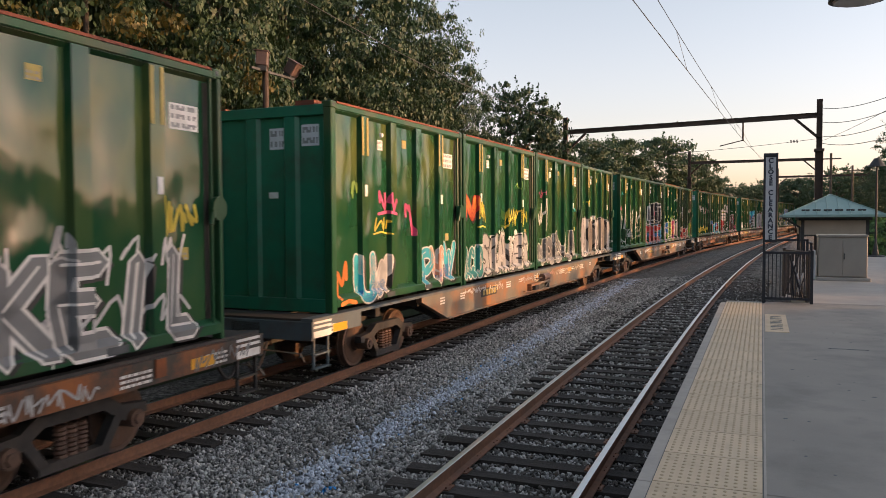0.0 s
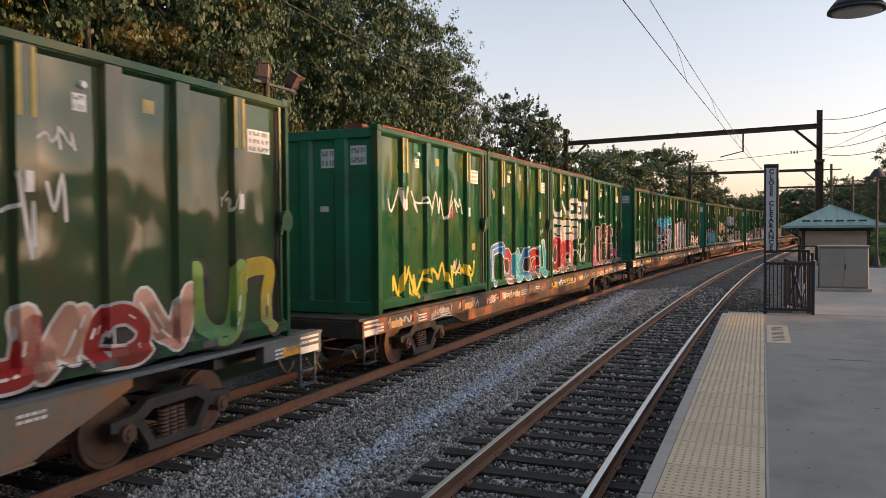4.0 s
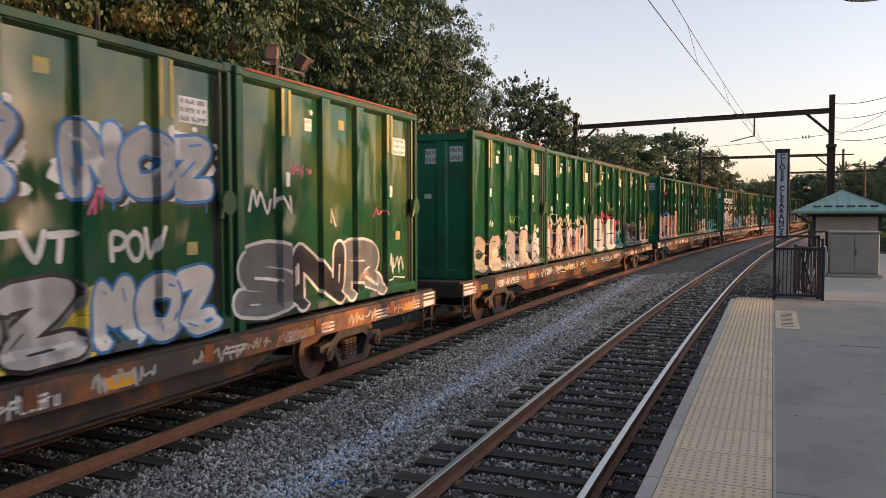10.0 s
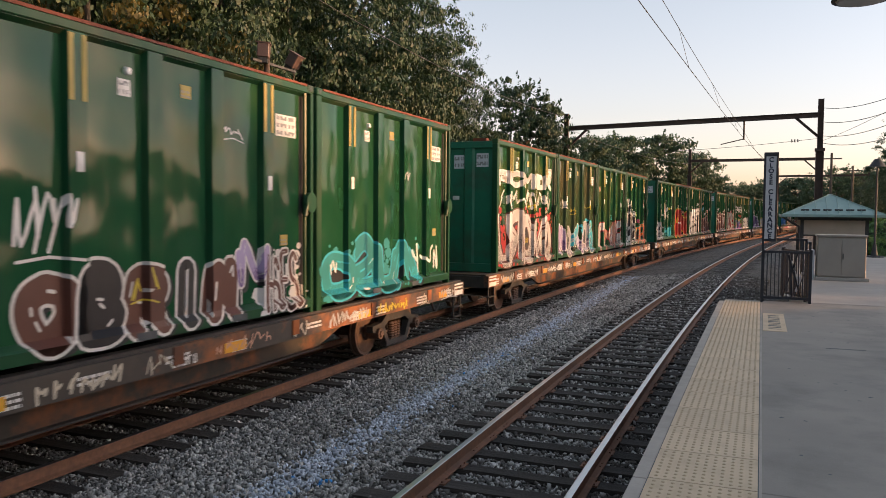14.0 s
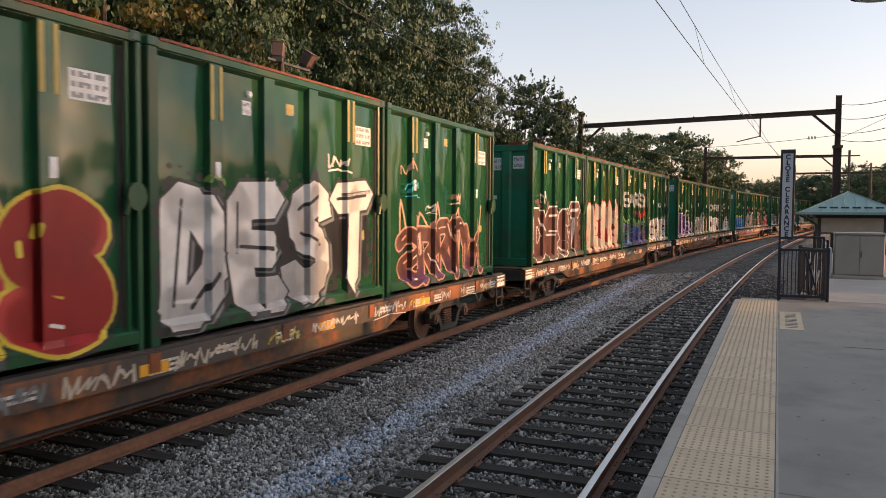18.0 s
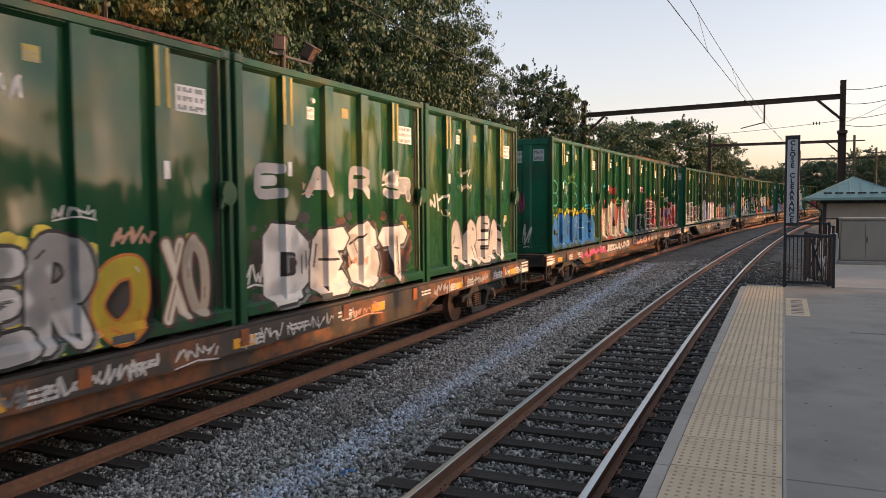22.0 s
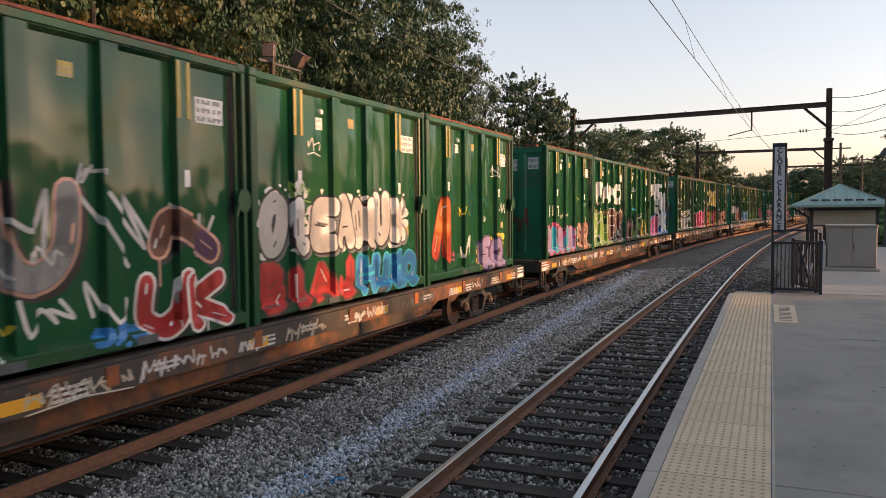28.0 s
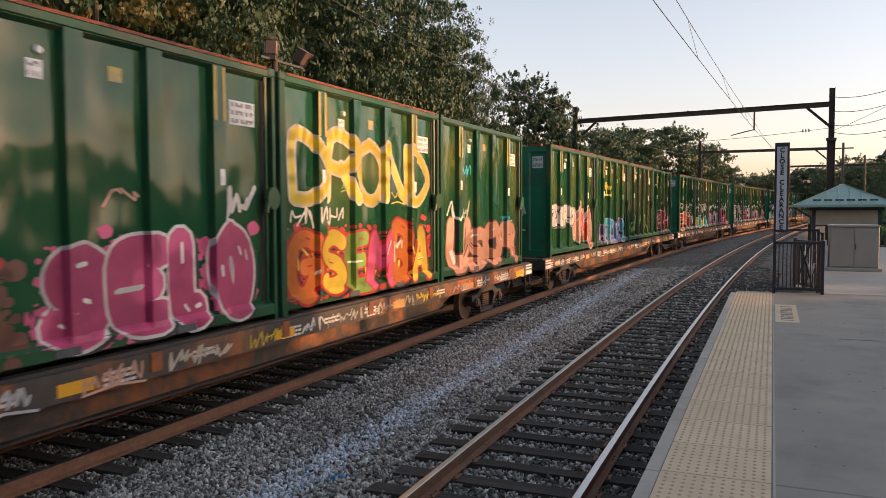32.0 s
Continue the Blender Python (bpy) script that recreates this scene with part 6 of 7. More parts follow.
    def scribble(self, y0, y1, z0, z1, n, k, r=0.022, level=2):
        """Thin running tags: one looping line up and down, with a flourish."""
        rng = self.rng
        m = 4 * max(n, int(1.5 * (y1 - y0) / (z1 - z0))) + 1
        lean = rng.uniform(-0.1, 0.25) * (z1 - z0)
        knots = []
        for i in range(m):
            u = i / (m - 1)
            v = rng.uniform(0.5, 1.0) if i % 2 else rng.uniform(0.0, 0.55)
            back = rng.uniform(-1.7, 1.7) / m
            knots.append((y0 + (y1 - y0) * min(1, max(0, u + back)) + lean * (v - 0.5), z0 + (z1 - z0) * v))
        while len(knots) > 2:                           # one short looping stroke after another
            cut = rng.randint(4, 7)
            some, knots = knots[:cut], knots[cut:]
            if len(some) < 2:
                break
            path = []
            ext = [some[0]] + some + [some[-1]]
            for a, b, c, d in zip(ext, ext[1:], ext[2:], ext[3:]):
                for i in range(3):
                    t = i / 3
                    path.append(tuple(0.5 * (2 * b[j] + (c[j] - a[j]) * t + (2 * a[j] - 5 * b[j] + 4 * c[j] - d[j]) * t * t + (3 * b[j] - a[j] - 3 * c[j] + d[j]) * t ** 3) for j in (0, 1)))
            path.append(some[-1])
            self.stroke([(p, max(0.10, q)) for p, q in path], r, k, level)
        if rng.random() < 0.3 and y1 - y0 < 1.5:
            z = z0 - 0.1 * (z1 - z0)
            self.stroke([(y0, max(0.10, z)), (0.5 * (y0 + y1), max(0.10, z + 0.04)), (y1, max(0.10, z - 0.01))], r * 0.8, k, level)

    def letters(self, y0, y1, z0, z1, body, fill, line, halo=None, fat=0.2, style="b", tone=None):
        """A row of sprayed capitals from fat strokes: b swollen and rounded, k sharp and angular; they overlap and lean."""
        rng = self.rng
        fills = fill if isinstance(fill, (list, tuple)) else [fill]
        if halo:
            self.cloud(y0 - 0.1, y1 + 0.1, z0, z1 + 0.12, halo, 0)
        w = (y1 - y0) / len(body)
        ends = 5 if style == "b" else 2
        rim = 0.0 if line is None else 0.026 + 0.022 * min(w, 1.2)
        for j, ch in enumerate(body):
            if ch == " ":
                continue
            h = (z1 - z0) * rng.uniform(0.93, 1.07)
            base = max(0.11, z0 + rng.uniform(-0.03, 0.04) * h)
            lean = rng.uniform(-0.10, 0.16)
            r = min(fat * w, 0.17 * h) * rng.uniform(0.94, 1.06)
            wide = w * (1.10 if ch not in "IL" else 0.8)
            cy = y0 + w * (j + 0.5)
            ink = fills[j % len(fills)]
            up = 2 * (j % 2)
            lines = []
            for knots in LETTERS[ch]:
                path = []
                for u, v in knots:
                    u, v = u + rng.uniform(-.05, .05), v + rng.uniform(-.035, .035)
                    z = base + r + v * (h - 2 * r)
                    path.append((cy + (u - 0.5) * (wide - 2 * r) + lean * (z - base - h / 2), max(0.13 + r, z)))
                if style == "b" and len(path) > 2:
                    ext, bent = [path[0]] + path + [path[-1]], []
                    for a, b, c, d in zip(ext, ext[1:], ext[2:], ext[3:]):
                        for i in range(3):
                            t = i / 3
                            bent.append(tuple(0.5 * (2 * b[m] + (c[m] - a[m]) * t + (2 * a[m] - 5 * b[m] + 4 * c[m] - d[m]) * t * t + (3 * b[m] - a[m] - 3 * c[m] + d[m]) * t ** 3) for m in (0, 1)))
                    path = bent + [path[-1]]
                lines.append(path)
            for path in lines:
                for a, b in zip(path, path[1:]):
                    if line is not None:
                        if fat > 0.12:
                            self.shape(capsule((a[0] + 0.06, max(0.12 + r, a[1] - 0.04)), (b[0] + 0.06, max(0.12 + r, b[1] - 0.04)), r + rim, ends), "k" if line != "k" else "u", 1)
                        self.shape(capsule(a, b, r + rim, ends), line, 2 + up)
                    self.shape(capsule(a, b, r, ends), ink, 3 + up)
            if tone:                                    # the lower part in a second colour
                zs = base + h * rng.uniform(0.3, 0.5)
                for path in lines:
                    for a, b in zip(path, path[1:]):
                        if max(a[1], b[1]) < zs:
                            self.shape(capsule(a, b, r * 0.96, ends), tone, 3 + up)
            if line is not None and fat > 0.12:          # shines, cuts and a drip
                for q in range(3):
                    path = rng.choice(lines)
                    k = rng.randrange(len(path) - 1)
                    a, b = path[k], path[k + 1]
                    m = rng.uniform(-0.5, 0.5) * r
                    self.shape(capsule((a[0] + m, a[1] + m * 0.5), (b[0] + m, b[1] + m * 0.5), r * rng.uniform(0.07, 0.14)), line if q else "w", 4 + up)
                if rng.random() < 0.4:
                    a = rng.choice(rng.choice(lines))
                    self.shape(capsule((a[0], a[1] - r), (a[0], max(0.10, a[1] - r - rng.uniform(0.1, 0.3))), 0.012), line, 2)

    def finish(self, name, depth, cuts, zcuts=(), end=False):
        """Cuts the shapes at the ribs' edges and lays them on the wall."""
        bm = self.bm
        bmesh.ops.triangulate(bm, faces=[f for f in bm.faces if len(f.verts) > 4])
        for c in cuts:
            bmesh.ops.bisect_plane(bm, geom=list(bm.verts) + list(bm.edges) + list(bm.faces), plane_co=(0, c, 0), plane_no=(0, 1, 0), dist=1e-5)
        for c in zcuts:
            bmesh.ops.bisect_plane(bm, geom=list(bm.verts) + list(bm.edges) + list(bm.faces), plane_co=(0, 0, c), plane_no=(0, 0, 1), dist=1e-5)
        for f in bm.faces:
            f.normal_update()
        for v in bm.verts:
            lev = max((f[self.level] for f in v.link_faces), default=0)
            v.co.x = depth(v.co.y, v.co.z) + 0.003 + 0.0016 * lev
        bmesh.ops.reverse_faces(bm, faces=[f for f in bm.faces if f.normal.x < 0])
        if end:
            for v in bm.verts:
                v.co = Vector((v.co.y, -v.co.x, v.co.z))
        return mesh_of(name, bm, [INKS[k] for k in self.inks])


def wall_depth(y, z):
    d = side_depth(y)
    if d < PANEL + 0.001:
        d += 0.0045
    if z < 0.22:
        return WID + 0.001
    if z < 0.30:
        return WID + (d - WID) * (z - 0.22) / 0.08
    return d


def end_depth(x, z):
    for c in (-0.42, 0.42):
        d = abs(x - c)
        if d < 0.11:
            return LEN / 2 - 0.025
        if d < 0.17:
            return LEN / 2 - 0.025 - 0.065 * (d - 0.11) / 0.06
    return LEN / 2 - 0.09 if z > 0.26 else LEN / 2 - 0.02


# what is sprayed on each container: wagon, box, then shapes (g: swollen forms, s: thin tags, l: letters, c: clouds of colour)
ART = {
    (0, 3): (("l", -3.0, 2.6, .12, 1.3, "EARKEIL", "u", "w", None, .16, "k"), ("s", -2.9, 2.5, .9, 1.5, 8, "w", .022), ("s", 1.9, 2.6, 1.4, 2.0, 4, "y", .03), ("s", -2.8, 2.4, .2, .8, 8, "s", .025)),
    (1, 0): (("g", -2.0, -0.7, .2, 1.1, 2, ["c", "s"], "w"), ("s", -1.1, -.4, 1.8, 2.2, 2, "p", .04), ("s", .1, .5, 1.3, 2.3, 1, "p", .05), ("g", .9, 2.7, .2, .95, 3, ["c", "m"], "w"), ("s", -2.7, -2.2, .2, .9, 1, "o", .05)),
    (1, 1): (("l", -2.9, -1.6, .1, .9, "ACD", "t", "w"), ("l", -1.6, 2.5, .08, 1.15, "SCALES", "s", "k", "w", .2, "k", "w"), ("s", .4, 2.5, 1.3, 2.0, 7, "y", .02), ("g", -2.8, -2.0, 1.5, 2.4, 1, "o", "r"), ("s", -1.9, -1.2, 1.5, 2.2, 2, "y", .025)),
    (1, 2): (("s", -2.4, -1.2, .9, 2.3, 3, "w", .02), ("g", -2.4, 2.4, .2, .95, 6, "u", "w"),),
    (1, 3): (("c", -3.0, 2.6, .08, 1.6, "w"), ("l", -3.0, 2.7, .08, 1.55, "NOYNS", ["s", "a"], "k", "w", .22), ("l", -1.7, -.9, 1.0, 1.2, "VMYC", "k", None, None, .1), ("l", .9, 1.4, 1.1, 1.3, "VBZ", "k", None, None, .1)),
    (2, 0): (("s", -2.4, -1.4, .9, 2.2, 4, "w", .014), ("s", -2.3, -1.4, .2, .7, 3, "w", .014), ("s", -.7, 1.0, .5, 2.4, 6, "w", .014), ("s", -.9, 1.2, .3, 1.2, 6, "w", .014), ("s", 1.2, 1.9, 1.2, 2.2, 3, "w", .014), ("s", 1.5, 2.4, .4, .9, 3, "e", .014),),
    (2, 1): (("l", -1.9, 2.0, 1.3, 2.45, "DEST", "k", "w", None, .19, "k"), ("l", -2.7, 1.7, .08, 1.15, "TRUCK", "r", "s", "b", .18, "k", "n"), ("c", .4, 2.6, .1, 1.1, "b"), ("l", -2.9, -1.5, 1.2, 1.45, "VAND", "w", None, None, .08), ("s", 1.9, 2.7, 1.3, 2.4, 4, "w", .018)),
    (2, 2): (("g", -2.9, 1.2, .2, 1.35, 5, ["l", "b", "g", "y", "p"], "w", "g"), ("s", -.6, 1.8, .9, 1.7, 4, "w", .04), ("g", 1.0, 2.7, .2, 1.3, 2, ["e", "u"], "l")),
    (2, 3): (("s", -2.6, -1.2, 1.4, 2.5, 4, "w", .022), ("g", -2.6, .8, .2, .85, 4, ["r", "m"], "w"), ("g", .9, 2.6, .2, 1.1, 2, ["g", "y"], "k")),
    (3, 0): (("s", -2.4, 1.6, 1.9, 2.6, 5, "w", .022), ("s", -2.2, 2.5, .2, .9, 5, "y", .04)),
    (3, 1): (("g", -2.5, 2.6, .25, 1.1, 6, ["b", "r", "c"], "w"),),
    (3, 2): (("l", -2.5, 2.6, 2.05, 2.75, "UNEEK", "s", None, None, .09), ("l", -2.5, 1.9, 1.25, 1.95, "REGI", "s", None, None, .09), ("g", -2.7, .1, .2, 1.15, 3, "r", "w", "w"), ("s", .2, 2.4, .3, 1.3, 5, "w", .02)),
    (3, 3): (("c", -2.9, -1.4, .08, 1.15, "p"), ("c", 1.0, 2.1, .1, 1.0, "p"), ("l", -2.2, 1.5, .08, 1.7, "ICETEE", ["n", "n", "n", "n", "n", "k"], "w", None, .23), ("s", -1.0, -.8, .5, .75, 1, "c", .03), ("s", .1, .3, .7, .95, 1, "c", .03), ("s", .9, 1.1, .4, .65, 1, "c", .03), ("s", -2.6, -2.3, .7, .95, 1, "c", .03), ("s", 1.7, 2.5, .7, 1.1, 4, "e", .014)),
    (4, 0): (("s", -2.7, -1.6, .2, 1.0, 5, "w", .022), ("s", -.4, .3, .4, 1.1, 3, "w", .025), ("l", .6, 1.3, .35, 1.0, "O", "w", None, None, .06), ("l", .8, 1.12, .5, .85, "E", "w", None, None, .09), ("l", 1.75, 2.45, .35, 1.0, "O", "w", None, None, .06), ("l", 1.95, 2.27, .5, .85, "E", "w", None, None, .09)),
    (4, 1): (("c", -2.8, 2.7, .5, 2.2, "b"), ("c", -2.6, 2.6, 1.5, 2.4, "c"), ("l", -2.8, 2.4, .08, 1.75, "CHNT", ["n", "k"], "w", None, .19, "k", "n")),
    (4, 2): (("l", -2.9, 2.6, .08, 2.0, "JERS", "s", "r", None, .3), ("s", 1.4, 2.0, 1.2, 1.6, 3, "r", .03)),
    (4, 3): (("c", -.9, 2.4, .1, 1.0, "r"), ("g", -1.0, 2.4, .12, .95, 5, "w", "k"), ("s", -2.5, -1.5, .3, 1.0, 5, "w", .016)),
    (5, 0): (("c", -2.9, 2.0, .5, 1.5, "p"), ("l", -3.0, 1.9, .08, 1.25, "ATUSO", "c", "k", None, .2, "b", "b"), ("g", 1.4, 2.2, .1, .6, 1, "b", "c"), ("s", 2.0, 2.6, .5, 1.1, 4, "y", .014)),
    (5, 1): (("s", -2.8, 2.4, .2, 1.2, 8, "e", .035), ("g", -1.6, 1.7, 1.0, 2.0, 4, ["e", "m"], "k"), ("g", 1.9, 2.6, 1.1, 2.0, 1, "y", "g")),
    (5, 2): (("l", -2.7, -.3, 1.85, 2.7, "MOZ", "s", "b", "w"), ("l", .3, 2.7, 1.85, 2.7, "NOZ", "s", "b", "w"), ("l", -2.4, -1.2, 1.15, 1.5, "RBS", "w", None, None, .12), ("l", -.6, .4, 1.15, 1.5, "TVT", "w", None, None, .12), ("l", .9, 1.7, 1.1, 1.5, "POV", "w", None, None, .12), ("c", -2.8, .6, .1, .9, "y"), ("l", -2.6, .4, .08, .9, "HOZ", "s", "k"), ("l", .6, 2.7, .08, .9, "MOZ", "w", "b")),
    (5, 3): (("l", -3.0, 1.5, .1, 1.15, "SNR", ["u", "k"], "w", None, .2), ("s", 1.7, 2.6, .4, .9, 4, "w", .016), ("s", -2.6, -1.6, 1.6, 2.1, 2, "w", .025)),
    (6, 0): (("l", -2.9, -.8, .1, 1.0, "CE", "e", "k", None, .22), ("l", -.5, 2.6, .1, 1.1, "REL", ["s", "e"], "k", "w", .22), ("s", 1.9, 2.4, .6, .9, 3, "k", .014)),
    (6, 1): (("c", -2.6, 2.3, .5, 1.25, "b"), ("l", -2.8, 2.6, .1, 1.15, "AIDICHIN", ["w", "m"], "k", "o", .2, "b", "m"), ("s", -2.7, 2.4, 1.15, 1.6, 6, "e", .03)),
    (6, 2): (("c", -2.8, 1.5, .3, 1.65, "r"), ("c", .2, 1.6, .2, 1.3, "p"), ("l", -2.6, 1.0, .08, 1.3, "BE", "w", "k", "s", .17, "b"), ("s", -2.2, .8, .2, 1.2, 5, "k", .035), ("g", 1.6, 2.6, .15, 1.0, 2, "t", "w")),
    (6, 3): (("l", -2.6, .3, .1, 1.1, "CERB", "n", "w", None, .2), ("l", .5, 2.6, .1, 1.25, "VIAN", "n", "w", None, .2)),
    (7, 0): (("c", -2.9, 2.8, .2, 1.2, "b"), ("c", -2.9, 2.8, .08, .7, "o"), ("l", -3.0, .2, .12, 1.5, "NMZN", ["o", "m"], "s", "b", .15, "k", "b"), ("l", 0, 2.8, .12, 1.45, "RDIA", ["o", "r", "m"], "s", "u", .17, "k", "b"), ("g", 2.0, 2.8, .5, 1.8, 1, "o", "w"), ("s", -2.6, 2.6, .25, .7, 6, "k", .02)),
    (7, 1): (("s", -2.7, -2.0, .3, .7, 2, "k", .02), ("s", 1.8, 2.5, .2, .7, 1, "w", .02)),
    (7, 2): (("s", -2.5, -1.7, 1.2, 1.9, 4, "w", .022), ("l", -2.5, 1.1, .1, 1.0, "OBRIM", ["n", "k"], "w", None, .24), ("g", 1.1, 1.6, .5, 1.3, 1, "l", "w"), ("l", 1.7, 2.7, .1, 1.0, "HSES", "n", "w", "w", .16)),
    (7, 3): (("c", -2.8, 1.4, .15, 1.1, "t"), ("g", -2.6, 1.2, .2, 1.0, 4, "t", "c"), ("s", .9, 2.6, .3, 1.1, 4, "w", .035)),
    (8, 0): (("l", -2.6, 2.6, 2.45, 2.95, "ROMER", "w", None, None, .09), ("s", -2.5, 2.5, 1.8, 2.4, 5, "w", .03), ("g", -2.7, 2.6, .2, 1.5, 5, "w", "n", "r")),
    (8, 1): (("g", -2.6, 2.6, .2, 1.3, 6, ["l", "s", "c"], "w"), ("c", .5, 2.4, .9, 1.5, "c")),
    (8, 2): (("g", -2.3, 2.3, .2, 1.1, 5, ["w", "m"], "r"),),
    (8, 3): (("s", -2.7, -1.3, 1.6, 2.8, 4, "w", .025), ("g", -2.8, -.4, .2, 1.7, 2, "k", "w", "w"), ("g", .2, 1.9, .2, 1.1, 4, "o", "t"), ("g", 1.9, 2.6, .2, 1.2, 1, "r", "m")),
    (9, 0): (("l", -2.9, -.9, .08, 1.1, "SEEMO", "s", "k", "w", .2), ("s", -1.2, 1.0, 1.3, 2.6, 4, "s", .035), ("s", .1, 1.0, 1.2, 1.9, 4, "s", .03), ("s", .1, 2.4, .2, 1.0, 7, "c", .035), ("c", .2, 2.3, .2, .8, "t")),
    (9, 1): (("l", -2.95, 2.6, .08, 1.95, "JENS", "r", "y", None, .32), ("s", -2.9, -2.2, .3, .8, 3, "y", .025), ("s", 1.2, 1.6, .3, 1.0, 3, "y", .025)),
    (9, 2): (("c", -2.8, 2.5, .3, 2.1, "k"), ("l", -2.8, 2.6, .08, 2.1, "DEST", "w", "k", "k", .2, "k", "s")),
    (9, 3): (("g", -2.3, 2.2, .2, 1.3, 5, "n", "m"), ("s", -2.4, 2.4, .6, 1.9, 6, "m", .03)),
    (10, 0): (("c", -2.7, 2.6, .1, 1.7, "n"), ("l", -2.8, 2.6, .08, 1.85, "DEST", "n", "w", "n", .2, "k"), ("l", 1.9, 2.3, 1.4, 1.8, "LK", "w", None, None, .1)),
    (10, 1): (("l", -2.9, 2.7, .08, 2.0, "JENRS", "e", "r", None, .3), ("s", .9, 1.5, 1.2, 1.6, 3, "r", .022), ("s", 1.9, 2.2, 1.0, 1.4, 2, "r", .022), ("g", -2.8, -2.2, .5, 1.0, 1, "e", "r")),
    (10, 2): (("c", -2.6, 2.6, .3, 1.5, "g"), ("c", -2.6, 2.6, .1, 1.0, "d"), ("l", -2.7, -.2, .1, 1.1, "EAK", ["d", "l"], "t", "r", .13, "k"), ("l", .1, 2.6, .1, 1.0, "KAUS", ["d", "l", "r"], "b", "p", .13, "k"), ("s", .2, 1.2, 1.3, 1.8, 3, "r", .03), ("s", 1.4, 2.6, 1.3, 1.8, 4, "r", .03), ("l", -2.3, 1.8, 1.9, 2.6, "E A R S", "s", None, None, .12), ("g", 1.9, 2.5, 1.8, 2.4, 1, "s", "w")),
    (10, 3): (("c", -2.8, -1.6, .1, 1.0, "y"), ("c", 1.2, 2.3, .1, 1.1, "y"), ("l", -2.3, 2.0, .1, 1.3, "SUPER", "w", "k", "e", .19), ("c", -2.6, -2.0, .1, .7, "y")),
    (11, 0): (("l", -2.8, .2, .08, 1.6, "URE", "d", "w", None, .26), ("l", .2, 2.6, .1, 1.0, "BSUS", ["d", "b"], "w", None, .2), ("s", -2.6, -.9, 1.6, 2.4, 2, "e", .04), ("g", .6, 1.3, .8, 1.5, 1, "d", "w")),
    (11, 1): (("c", -2.9, .5, .8, 1.4, "y"), ("l", -2.95, .6, .08, 1.25, "SYKER", "s", "k", "y", .22), ("g", .7, 1.5, .3, .9, 1, "y", "o"), ("l", 1.7, 2.6, .2, 1.3, "XO", "e", "n", None, .17)),
    (11, 2): (("c", -2.6, 2.5, .15, 1.45, "k"), ("l", -2.3, 2.4, .1, 1.3, "DEST", "w", "k", "n", .2, "k"), ("l", -2.5, 2.1, 1.75, 2.3, "E A R S", "s", None, None, .12), ("g", 2.0, 2.5, 1.7, 2.2, 1, "s", "w"), ("s", -2.8, -2.3, .5, .8, 3, "w", .02)),
    (11, 3): (("l", -1.6, 1.8, .15, 1.3, "AREA", "w", "k", None, .19), ("s", -2.7, -1.8, 1.4, 2.0, 2, "w", .03)),
    (12, 0): (("l", -2.95, 2.5, .08, 1.15, "CLOVERD", "b", "k", None, .23, "b", "b"), ("s", -2.7, 2.6, 1.0, 1.45, 7, "y", .03), ("l", -2.6, 2.4, 1.5, 2.3, "B B S R K", "t", None, None, .05), ("s", 1.9, 2.6, .3, .7, 3, "w", .014)),
    (12, 1): (("c", -2.9, 1.6, .2, 1.6, "r"), ("l", -2.8, 1.4, .08, 1.55, "YLA", "e", "k", "r", .2), ("s", -1.3, -.4, 1.9, 2.3, 3, "r", .03), ("s", 1.6, 2.6, .1, .5, 4, "c", .02), ("l", 1.6, 2.1, .3, 1.8, "E", "w", None, None, .1)),
    (12, 2): (("l", -2.8, -.2, .1, 1.0, "BOLI", "k", "w", None, .2), ("l", -.1, 2.6, .12, 1.7, "EEt", "n", "w", "r", .17, "k"), ("c", .4, 1.2, .6, 1.0, "y")),
    (12, 3): (("l", -2.7, .3, .12, 1.25, "FAYZ", "d", "o", None, .17, "k"), ("l", .4, 2.6, .1, 1.4, "SCEB", "r", "w", "r", .16, "k"), ("s", .5, 2.5, .2, 1.2, 5, "m", .025)),
    (13, 0): (("l", -2.7, -.2, .15, 1.35, "RE", "u", "w", "s", .2), ("l", .3, 1.7, .25, 1.3, "ZO", ["n", "u"], "w", None, .2), ("l", 1.7, 2.7, .3, 1.2, "MII", "m", None, None, .1), ("l", -1.5, .1, .06, .28, "MTOEPT", "w", None, None, .1)),
    (13, 1): (("l", -2.8, .8, .2, 1.5, "DRINK", "w", "l", "w", .26), ("l", .9, 2.7, .3, 1.4, "SHE", "w", "m", "l", .24)),
    (13, 2): (("g", -2.6, 2.6, .2, 1.1, 6, "m", "w"), ("s", 1.9, 2.5, 1.0, 2.1, 1, "o", .06)),
    (13, 3): (("g", -2.6, 2.6, .2, 1.2, 5, ["c", "y", "g", "p"], "b"),),
    (14, 0): (("l", -2.9, 2.6, .08, 1.15, "VAINRI", "s", "k", "t", .18, "b"), ("l", -2.8, -.9, 1.1, 1.8, "EC", "e", "o", "e", .14), ("l", -.4, 1.6, 1.2, 1.7, "DCAS", "e", None, None, .13), ("s", 1.8, 2.4, .8, 2.6, 4, "s", .02), ("s", -2.6, 2.6, .3, 1.0, 6, "c", .02)),
    (14, 1): (("c", -2.7, -1.6, 1.2, 2.1, "m"), ("s", -2.8, 2.6, 1.0, 2.0, 7, "s", .03), ("g", -1.0, .0, .9, 2.0, 1, "u", "m"), ("g", 1.2, 2.3, 1.0, 1.8, 1, "n", "m"), ("l", 1.0, 2.6, .1, .9, "UK", "r", "w", None, .15), ("s", -2.7, .8, .2, 1.0, 6, "w", .025), ("c", -2.8, -1.2, .1, .6, "t"), ("c", .3, 1.0, .08, .4, "b")),
